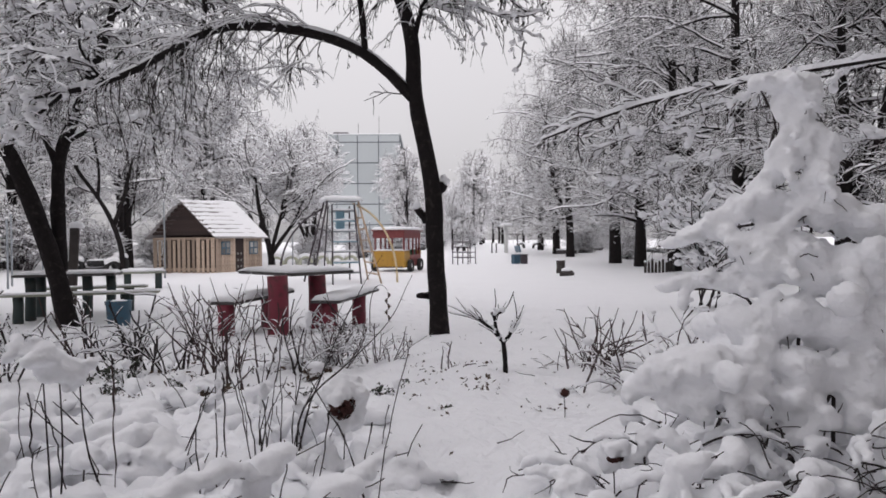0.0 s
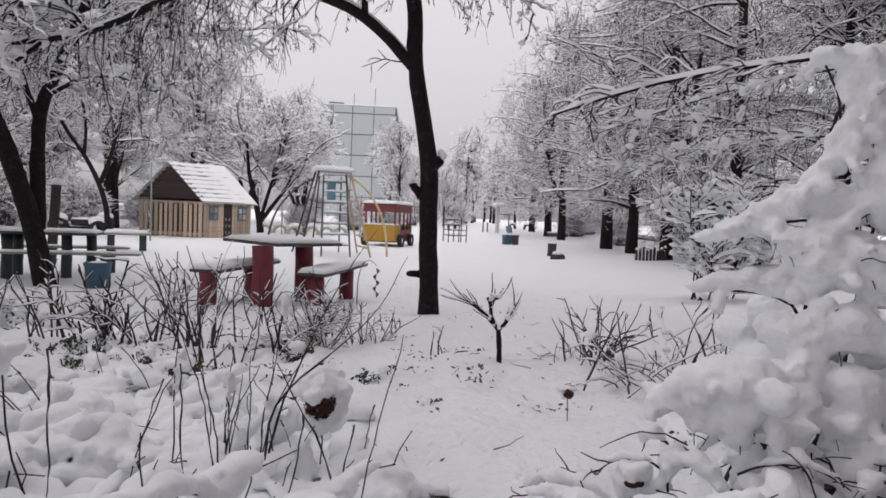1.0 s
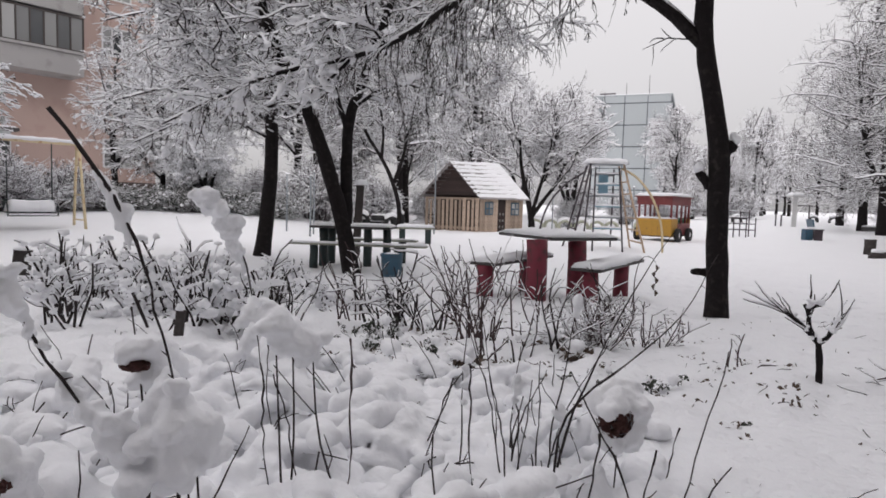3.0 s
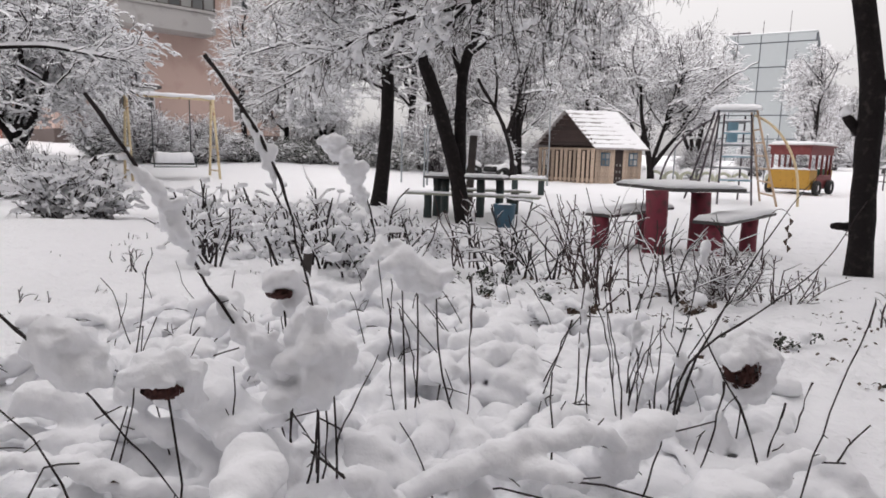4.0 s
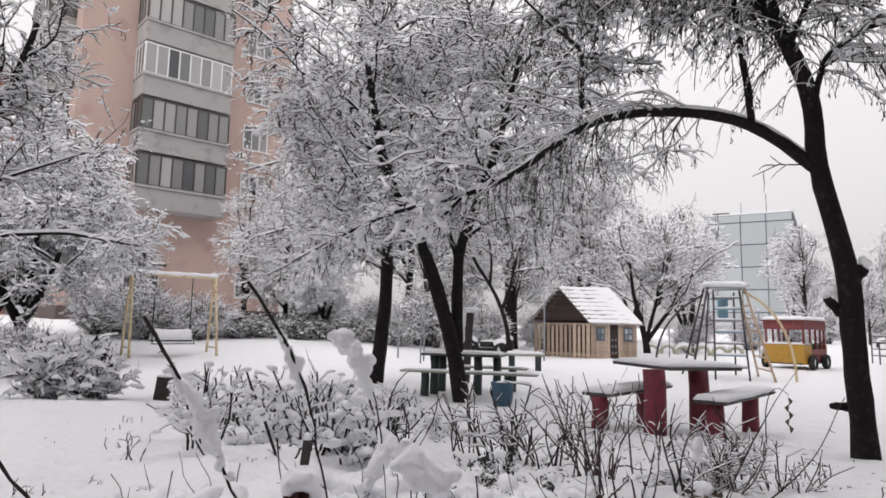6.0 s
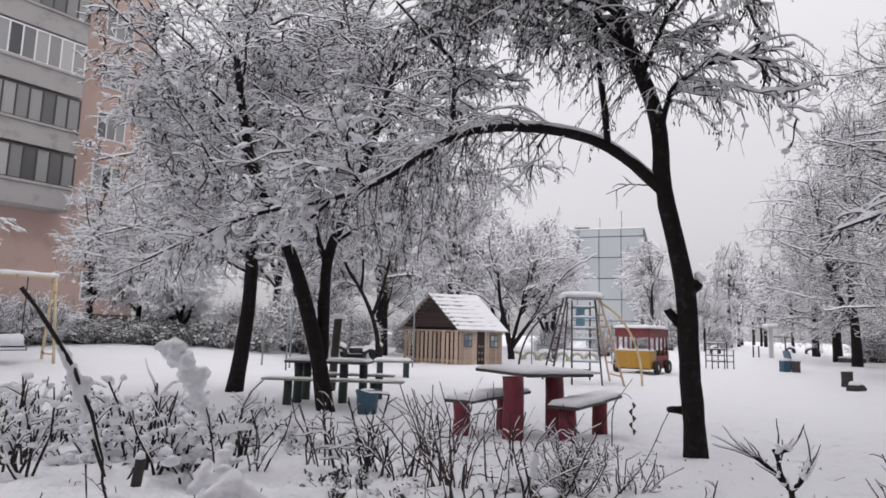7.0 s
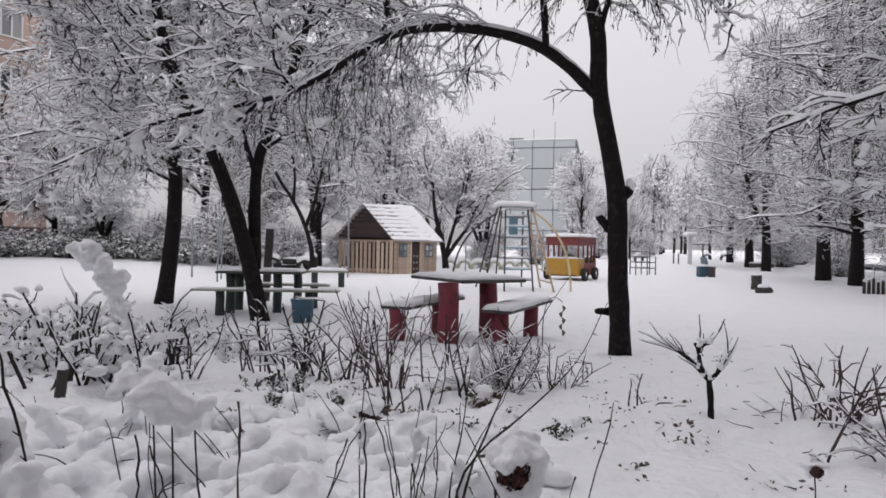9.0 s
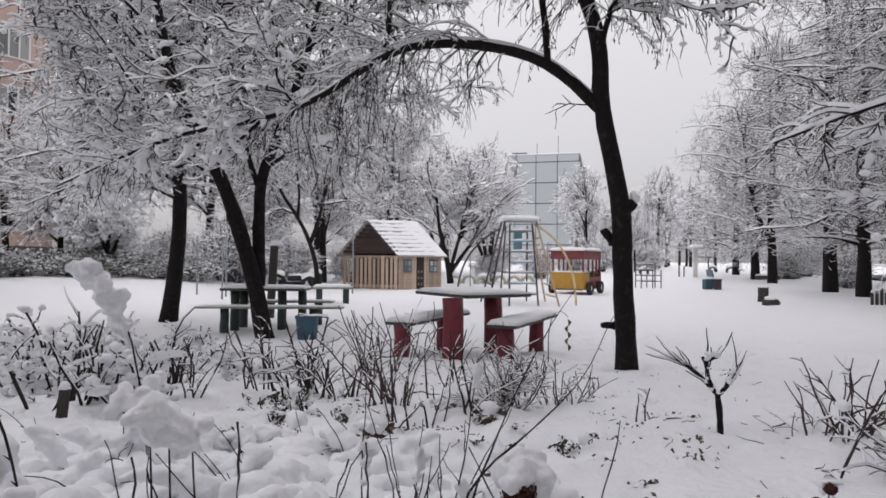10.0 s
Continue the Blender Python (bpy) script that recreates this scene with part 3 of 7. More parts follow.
    join_twigs("crown", [twigs(l1, np.full(110, 0.006), np.full(110, 0.003), 0.016 * rng.uniform(0.4, 1.4, 110)),
                         twigs(l2, np.full(700, 0.0032), np.full(700, 0.002), 0.012 * rng.uniform(0.3, 1.4, 700))], [TWIG, SNOW], t, "snow-laden outer twigs")["kind"] = "stuff"
    clots(rng, l1, 170, (0.02, 0.055), t)
    tube_part("limb", [(1.40, 5.93, 2.62), (1.26, 5.91, 2.61), (1.13, 5.95, 2.63), (1.02, 5.96, 2.58), (0.92, 5.99, 2.54)], np.linspace(0.008, 0.003, 5), BARK, t, 6)
    bits = grow(rng, np.array([(1.2, 5.92, 2.62), (1.1, 5.95, 2.62), (1.02, 5.96, 2.58), (1.15, 5.94, 2.63)]), np.array([(-1, 0, -0.8), (-1, 0, 0.5), (-0.6, 0, -1), (-0.7, 0, 0.6)]), np.array([0.18, 0.14, 0.2, 0.12]), 5, 0.2, (0, 0, 0))
    join_twigs("limb", [twigs(bits, np.full(4, 0.004), np.full(4, 0.002), np.full(4, 0.008))], [TWIG, SNOW], t)
    for a, b, r in (((1.53, 5.83, 0.57), (1.40, 5.74, 0.58), 0.032), ((1.52, 5.82, 1.33), (1.40, 5.74, 1.44), 0.04), ((1.62, 5.82, 1.62), (1.70, 5.78, 1.70), 0.055)):
        v, f = rings(resample([a, ((a[0] + b[0]) / 2, (a[1] + b[1]) / 2, (a[2] + b[2]) / 2), b], 4), [r * 1.2, r, r, r * 0.8], 8, 0.06)
        link_mesh("stub", v, f, [BARK], t, smooth=True)
        if r > 0.035:
            e = np.array(b)
            snow_mass("snow_cap", [(*(e + [0.0, 0.0, 0.035] + rng.normal(size=3) * 0.012), rng.uniform(0.025, 0.04)) for _ in range(8)], t, 0.01, 3, 0.9, "pad of snow on the stub", 2, 0.4)
    return t


def yard_trees():
    fork = tree("tree", "dark forked tree beside the green picnic table", [
        ([(-2.67, 9.42, -0.12), (-2.79, 9.3, 0.70), (-2.97, 9.2, 1.42), (-3.11, 9.1, 1.94), (-3.25, 9.0, 2.38), (-3.5, 8.9, 2.8), (-3.85, 8.7, 3.7), (-4.1, 8.6, 5.2)], 0.135, 0.045),
        ([(-2.78, 9.37, 0.75), (-2.81, 9.42, 1.35), (-2.81, 9.45, 1.93), (-2.82, 9.45, 2.3), (-2.70, 9.5, 2.65), (-2.55, 9.6, 3.1), (-2.2, 9.7, 4.2), (-1.9, 9.8, 5.6)], 0.10, 0.04)], 21,
        extra=[([(-2.82, 9.45, 2.2), (-2.95, 9.4, 2.6), (-3.05, 9.3, 3.1), (-3.0, 9.2, 4.0)], 0.045, 0.015), ([(-2.74, 9.48, 2.5), (-2.3, 9.3, 2.75), (-1.8, 9.1, 2.8), (-1.3, 8.9, 2.6)], 0.03, 0.008)],
        limbs=(30, 2.5, 1.0), spread=(0.46, 1.0), l2=(320, 1.1), l3=(3200, 0.46), l4=(7500, 0.2), radius=(0.024, 0.008, 0.004, 0.0028),
        snow=(0.04, 0.031, 0.024, 0.018), clump=(5500, 0.028), pull=((0, 0, 0.03), (0, 0, -0.06), (0, 0, -0.14), (0, 0, -0.14)))
    rng = np.random.default_rng(77)
    weep(rng, np.stack([resample(p, 12) for p in ([(-2.6, 9.5, 3.0), (-2.2, 9.4, 3.3), (-1.6, 9.2, 3.4), (-1.0, 9.0, 3.3)], [(-2.7, 9.4, 2.8), (-2.0, 9.0, 3.2), (-1.2, 8.8, 3.7), (-0.4, 8.6, 3.8)])]), 90, (0.5, 1.6), 800, (0.1, 0.35), fork, 0.013, 0, -0.14)
    st = np.stack([rng.uniform(-4.6, -1.2, 50), rng.uniform(8.2, 9.6, 50), rng.uniform(2.7, 4.4, 50)], 1)
    clots(rng, grow(rng, st, rng.normal(size=(50, 3)) * [1, 1, 0.2], np.full(50, 0.35), 6, 0.1, (0, 0, -0.08)), 90, (0.025, 0.06), fork, voxel=0.02)
    one = tree("tree", "dark single-stemmed tree with a wide snowy crown", [
        ([(-5.04, 11.45, -0.08), (-4.93, 11.5, 0.87), (-4.85, 11.5, 1.98), (-4.87, 11.5, 2.89), (-5.0, 11.49, 4.14), (-5.05, 11.5, 5.6), (-5.1, 11.5, 7.6)], 0.15, 0.05)], 31,
        extra=[([(-4.85, 11.5, 2.5), (-5.6, 11.2, 2.95), (-6.6, 11.0, 3.1), (-7.6, 10.8, 2.8)], 0.035, 0.010), ([(-4.9, 11.5, 3.6), (-6.0, 11.6, 4.3), (-7.3, 11.5, 4.6), (-8.2, 11.4, 4.4)], 0.035, 0.010),
               ([(-4.86, 11.5, 2.2), (-5.4, 11.0, 2.5), (-6.2, 10.6, 2.4), (-6.9, 10.3, 2.0)], 0.028, 0.008)],
        limbs=(34, 3.0, 1.1), spread=(0.32, 1.0), l2=(380, 1.3), l3=(4200, 0.5), l4=(10000, 0.22), radius=(0.028, 0.009, 0.0042, 0.003),
        snow=(0.04, 0.027, 0.020, 0.015), clump=(5500, 0.028), pull=((0, 0, 0.02), (0, 0, -0.06), (0, 0, -0.12), (0, 0, -0.12)))
    rng = np.random.default_rng(78)
    st = np.stack([rng.uniform(-7.4, -5.2, 40), rng.uniform(10.4, 11.3, 40), rng.uniform(1.9, 3.6, 40)], 1)
    clots(rng, grow(rng, st, rng.normal(size=(40, 3)) * [1, 1, 0.2], np.full(40, 0.35), 6, 0.1, (0, 0, -0.08)), 60, (0.03, 0.075), one, voxel=0.022)


main_tree()
yard_trees()


# ---------------------------------------------------------------- picnic tables


def put(ob, x, y, z, rz=0, rx=0, ry=0):
    ob.matrix_basis = pose(x, y, z, rx, ry, rz)
    return ob


def log_leg(h, w, d, seed):
    """A squared-off timber post with worn corners."""
    rng = np.random.default_rng(seed)
    v, f = rings([(0, 0, -0.1), (0.0, 0, h * 0.3), (0.008, 0, h * 0.7), (0, 0.005, h)], np.array([0.51, 0.5, 0.5, 0.5]) * w, 10, 0.035, seed)
    v = np.asarray(v)
    v[:, 1] *= d / w
    return v, f


def red_table():
    t = thing("picnic_table", (0.28, 7.35, 0.07), "heavy board table on crimson log posts under snow", "table", -58)
    put(part("tabletop", box(1.12, 0.86, 0.035, bevel=0.008), BOARD, t, "grey wet board top"), 0.0, 0, 0.70)
    snow_slab("snow_cap", 1.09, 0.83, 0.05, t, (0.0, 0, 0.718), seed=2)
    for i, (x, y) in enumerate(((0.06, 6.52), (0.56, 7.75))):
        v, f = log_leg(0.68, 0.215, 0.19, 5 + i)
        o = link_mesh("leg", v, f, [RED], t, smooth=True)
        o.matrix_basis = t.matrix_basis.inverted() @ pose(x, y, 0.09 - 0.07 * i, 0, 0, 8 * i)
    for k, (x, y, g, turn, lx, legs) in enumerate(((-0.18, 7.40, 0.07, 66, 1.6, (-0.72, 0.35)), (0.90, 7.30, 0.06, 66, 1.7, (-0.70, 0.45)))):
        b = thing("bench", (x, y, g), "low bench board on crimson log posts, snow on top", "bench", turn, "benches at the red table")
        put(part("seat", box(lx, 0.33, 0.035, bevel=0.008), BOARD, b), 0.0, 0, 0.415)
        for i, s in enumerate(legs):
            v, f = log_leg(0.40, 0.185, 0.18, 15 + i + 4 * k)
            put(link_mesh("leg", v, f, [RED], b, smooth=True), s, 0.0, 0)
        snow_slab("snow_cap", lx - 0.03, 0.31, 0.05, b, (0.0, 0, 0.432), seed=3 + k, nx=30, ny=10)


def green_table():
    t = thing("picnic_table", (-2.98, 10.55, 0.0), "long board table on dark green posts under snow", "table", 2)
    put(part("tabletop", box(1.36, 0.72, 0.04, bevel=0.008), BOARD, t), 0.0, 0, 0.66)
    for i, (x, y) in enumerate(((-0.48, -0.2), (-0.45, 0.2), (0.28, -0.2), (0.54, 0.16))):
        v, f = log_leg(0.64, 0.145, 0.15, 35 + i)
        put(link_mesh("leg", v, f, [GREEN], t, smooth=True), x, y, 0)
    snow_slab("snow_cap", 1.33, 0.69, 0.045, t, (0, 0, 0.68), seed=6)
    for k, (x, y, lx, legs) in enumerate(((-2.74, 9.9, 2.25, (-0.72, 0.66)), (-2.84, 11.3, 1.65, (-0.45, 0.55)))):
        b = thing("bench", (x, y, 0.0), "pale board bench on dark green posts", "bench", 2, "benches at the green table")
        put(part("seat", box(lx, 0.24, 0.03, bevel=0.006), PALE_BOARD, b), 0, 0, 0.40)
        for i, s in enumerate(legs):
            v, f = log_leg(0.385, 0.14, 0.13, 45 + i + 4 * k)
            put(link_mesh("leg", v, f, [GREEN], b, smooth=True), s, 0, 0)
        snow_slab("snow_cap", lx - 0.05, 0.2, 0.02, b, (0, 0, 0.416), seed=7 + k, nx=30, ny=8)


red_table()
green_table()


# ---------------------------------------------------------------- playhouse
def playhouse():
    """Gable wall of pallets towards the yard's side, long wall with a door and two windows, a board roof."""
    h = thing("playhouse", (-1.93, 24.85, gz(-1.9, 25)), "children's playhouse of raw pallet boards with a snowy board roof", "playhouse", 0)
    # the corner stands at the origin; the long wall runs to u, the gable wall to w
    u, w = Vector((1.66, 1.05, 0)), Vector((-2.32, 1.0, 0))
    lu, lw = u.length, w.length
    au, aw = math.degrees(math.atan2(u.y, u.x)), math.degrees(math.atan2(w.y, w.x))
    eave, ridge = 1.42, 2.72
    def wallpart(name, bm, mat, label=""):
        return part(name, bm, mat, h, label)
    # inner shell
    shell = bmesh.new()
    a, b, c, d = Vector((0, 0, 0)), u, u + w, w
    inn = 0.4
    cen = (a + b + c + d) / 4
    pts = [p + (cen - p).normalized() * inn for p in (a, b, c, d)]
    lo = [shell.verts.new((p.x, p.y, -0.1)) for p in pts]
    hi = [shell.verts.new((p.x, p.y, eave)) for p in pts]
    for i in range(4):
        shell.faces.new((lo[i], lo[(i + 1) % 4], hi[(i + 1) % 4], hi[i]))
    g1 = (pts[0] + pts[3]) / 2
    g2 = (pts[1] + pts[2]) / 2
    t1, t2 = shell.verts.new((g1.x, g1.y, ridge - 0.1)), shell.verts.new((g2.x, g2.y, ridge - 0.1))
    shell.faces.new((hi[3], hi[0], t1))
    shell.faces.new((hi[1], hi[2], t2))
    wallpart("wall", shell, PLANK_DARK, "dark inner board wall")
    # pallet boards on the gable wall
    n = 13
    board = None
    for i in range(n):
        s = (i + 0.5) / n
        p = w * s
        off = Vector((w.y, -w.x, 0)).normalized() * -0.02
        width = lw / n * (0.56 if i % 3 else 0.76)
        hgt = 1.36 - 0.05 * ((i * 7) % 3)
        if board is None:
            board = part("plank", box(1, 0.022, 1, (0, 0, 0.5), bevel=0.0), PALLET, h)
            o = board
        else:
            o = twin(board, Matrix())
        o.matrix_basis = pose(p.x + off.x, p.y + off.y, -0.05, 0, 0, aw) @ Matrix.Diagonal((width, 1, hgt, 1))
    # cross boards with worn dark marks
    for z in (0.08, 1.24):
        p = w * 0.5
        o = twin(board, pose(p.x, p.y, z, 0, 0, aw) @ Matrix.Diagonal((lw, 1.2, 0.09, 1)))
    # gable cladding: horizontal dark boards
    gb = part("gable_board", box(1, 0.025, 1, (0, 0, 0.5)), PLANK_DARK, h)
    first = True
    k = 9
    for i in range(k):
        z = eave + (ridge - eave) * i / k
        half = (1 - (i + 0.6) / k) * 0.53
        p = w * 0.5
        off = Vector((w.y, -w.x, 0)).normalized() * -0.03
        m = pose(p.x + off.x, p.y + off.y, z, 0, 0, aw) @ Matrix.Diagonal((lw * 2 * half, 1, (ridge - eave) / k * 0.93, 1))
        if first:
            gb.matrix_basis = m
            first = False
        else:
            twin(gb, m)
    # long wall boards, leaving the door and two windows
    n = 17
    for i in range(n):
        s = (i + 0.5) / n
        if 0.40 < s < 0.60:
            continue
        p = u * s
        off = Vector((u.y, -u.x, 0)).normalized() * 0.02
        twin(board, pose(p.x + off.x, p.y + off.y, -0.05, 0, 0, au) @ Matrix.Diagonal((lu / n * 0.9, 1, eave, 1)))
    out = Vector((u.y, -u.x, 0)).normalized()
    door = part("door", box(lu * 0.19, 0.03, 1.28, (0, 0, 0.64)), PLANK_DARK, h, "dark half-open slatted door")
    p = u * 0.5 + out * 0.0
    door.matrix_basis = pose(p.x, p.y, 0, 0, 0, au)
    for z in (0.2, 0.45, 0.7):
        for sx in (-0.07, 0.07):
            spot = part("door_slot", box(0.05, 0.012, 0.09), CONCRETE, door)
            spot.matrix_basis = pose(sx, -0.02, z)
    for s in (0.2, 0.8):
        p = u * s + out * 0.05
        win = part("window", box(0.36, 0.03, 0.5), BLUE, h, "blue framed little window")
        win.matrix_basis = pose(p.x, p.y, 0.92, 0, 0, au)
        for sx in (-0.085, 0.085):
            for sz in (-0.115, 0.115):
                pane = part("pane", box(0.125, 0.012, 0.185), GLASS, win)
                pane.matrix_basis = pose(sx, -0.015, sz)
    # roof: two slopes of overlapping boards
    over = 0.16
    for side in (0, 1):
        rows = 9
        for i in range(rows):
            f0, f1 = i / rows, (i + 1.12) / rows
            def edge(f):
                wpos = (0.5 - 0.5 * f * 1.12) if side == 0 else (0.5 + 0.5 * f * 1.12)
                return w * wpos + Vector((0, 0, ridge - (ridge - eave) * f * 1.12))
            lift = Vector((0, 0, 0.05))
            e0, e1 = edge(f0) + lift + Vector((0, 0, -0.02)), edge(f1) + lift + Vector((0, 0, 0.015))
            ext = u.normalized() * over
            bm = bmesh.new()
            vs = [e0 - ext, e0 + u + ext, e1 + u + ext, e1 - ext]
            top = [bm.verts.new(v) for v in vs]
            bot = [bm.verts.new(v - Vector((0, 0, 0.03))) for v in vs]
            bm.faces.new(top)
            bm.faces.new(bot[::-1])
            for q in range(4):
                bm.faces.new((top[q], bot[q], bot[(q + 1) % 4], top[(q + 1) % 4]))
            bmesh.ops.recalc_face_normals(bm, faces=bm.faces)
            part("roof_board", bm, ROOF, h)
    # snow lying on the visible slope, thin at the ridge
    nx, ny = 40, 91
    rng = np.random.default_rng(8)
    vv, ff = [], []
    for side in (0, 1):
        base = len(vv)
        for i in range(nx):
            for j in range(ny):
                s, f = i / (nx - 1), j / (ny - 1)
                wpos = (0.5 - 0.56 * f) if side == 0 else (0.5 + 0.56 * f)
                p = w * wpos + u.normalized() * (-over + s * (lu + 2 * over)) + Vector((0, 0, ridge - (ridge - eave) * 1.12 * f + 0.075))
                step = (f * 9 * 1.0) % 1.0
                cover = -0.015 + 0.022 * noise.noise((s * 7, f * 6, side + 0.5)) + 0.020 * rise((s - 0.25) / 0.6) + 0.008 * f - (0.06 * (1.15 - s) if step > 0.76 else 0.0)
                p.z += max(-0.03, cover) if 0 < i < nx - 1 and 0 < j < ny - 1 else -0.03
                vv.append(p[:])
        for i in range(nx - 1):
            for j in range(ny - 1):
                a0 = base + i * ny + j
                q = (a0, a0 + ny, a0 + ny + 1, a0 + 1)
                ff.append(q if side == 0 else q[::-1])
    link_mesh("snow_cover", vv, ff, [SNOW], h, smooth=True, label="thin snow on the roof boards")
    return h


playhouse()


# ---------------------------------------------------------------- buildings
def window_unit(parent, w, hgt, frame_mat, bars, at, rz, pane_mat=None, label=""):
    """A window: one welded frame with its mullions, and a pane in each light."""
    t, d = 0.07, 0.04
    pitch = (w - t) / bars
    xs = []
    for i in range(bars + 1):
        c = -w / 2 + t / 2 + i * pitch
        xs += [c - t / 2, c + t / 2]
    zs = [0, t, hgt - t, hgt]
    f = bmesh.new()
    grid = {(i, k, s): f.verts.new((x, s * d, z)) for i, x in enumerate(xs) for k, z in enumerate(zs) for s in (-1, 1)}
    solid = lambda i, k: 0 <= i < len(xs) - 1 and 0 <= k < 3 and (k != 1 or i % 2 == 0)
    for i in range(len(xs) - 1):
        for k in range(3):
            if not solid(i, k):
                continue
            for s in (-1, 1):
                q = [grid[i, k, s], grid[i + 1, k, s], grid[i + 1, k + 1, s], grid[i, k + 1, s]]
                f.faces.new(q if s < 0 else q[::-1])
            for di, dk, a, b in ((-1, 0, (i, k), (i, k + 1)), (1, 0, (i + 1, k), (i + 1, k + 1)), (0, -1, (i, k), (i + 1, k)), (0, 1, (i, k + 1), (i + 1, k + 1))):
                if not solid(i + di, k + dk):
                    f.faces.new((grid[(*a, -1)], grid[(*b, -1)], grid[(*b, 1)], grid[(*a, 1)]))
    for v in [v for v in f.verts if not v.link_faces]:
        f.verts.remove(v)
    bmesh.ops.recalc_face_normals(f, faces=f.faces)
    win = part("window", f, frame_mat, parent, label)
    win.matrix_basis = pose(*at, 0, 0, rz)
    first = None
    for i in range(bars):
        m = pose(-w / 2 + t / 2 + (i + 0.5) * pitch, 0, hgt / 2)
        if first is None:
            first = part("pane", box(pitch - t, 0.02, hgt - 2 * t), pane_mat or GLASS, win)
            first.matrix_basis = m
        else:
            twin(first, m)
    return win


def grey_block():
    b = thing("apartment_building", (8.9, 95.6, 0.5), "five-storey block of pale blue-grey concrete panels", "building", -14)
    W, H, Dp = 10.6, 16.4, 40.0
    wall = part("wall", box(W, Dp, H, (W / 2, Dp / 2, H / 2)), SEAM, b, "dark seams between panels")
    cols, rows, roofh = 4, 5, 1.0
    ph = (H - roofh) / rows
    pw = 3.15
    first = None
    for i in range(cols):
        for j in range(rows + 1):
            hh = ph - 0.14 if j < rows else roofh - 0.1
            wide = pw if i else W - 3 * pw
            m = pose(W - (cols - 1 - i) * pw - wide / 2, -0.05, j * ph + 0.07)
            if first is None:
                first = part("wall_panel", box(pw - 0.12, 0.16, 1, (0, 0, 0.5)), PANEL, b)
                o = first
            else:
                o = twin(first, m)
            o.matrix_basis = m @ Matrix.Diagonal(((wide - 0.12) / (pw - 0.12), 1, hh, 1))
    for j in range(rows):
        for i in range(6):
            window_unit(b, 1.6, 1.5, FRAME_WHITE, 2, (W + 0.04, 2.2 + i * 5.2, j * ph + 1.0), 90)
        bal = part("balcony", box(1.1, 3.0, 1.1, (W + 0.6, 4.6, j * ph + 0.65)), BALCONY, b)
        part("pane", box(0.9, 2.8, 1.4, (W + 0.6, 4.6, j * ph + 1.9)), GLASS, bal)
        o = twin(first, pose(W + 0.05, 0.7, j * ph + 0.07, 0, 0, 90) @ Matrix.Diagonal((0.45, 1, ph - 0.14, 1)))
    part("roof_edge", box(W + 0.3, Dp, 0.2, (W / 2, Dp / 2, H + 0.1)), PANEL, b)
    part("roof_hatch", box(2.2, 1.6, 0.7, (1.6, 2.5, H + 0.45)), STEEL, b, "dark hatch on the roof")
    for x, hh in ((4.3, 2.1), (7.45, 3.1)):
        tube_part("antenna", [(x, 1.5, H), (x, 1.5, H + hh)], 0.04, STEEL, b, 6)
    part("snow_cover", box(W - 0.4, Dp - 0.4, 0.15, (W / 2, Dp / 2, H + 0.27), 0.05), SNOW, b)


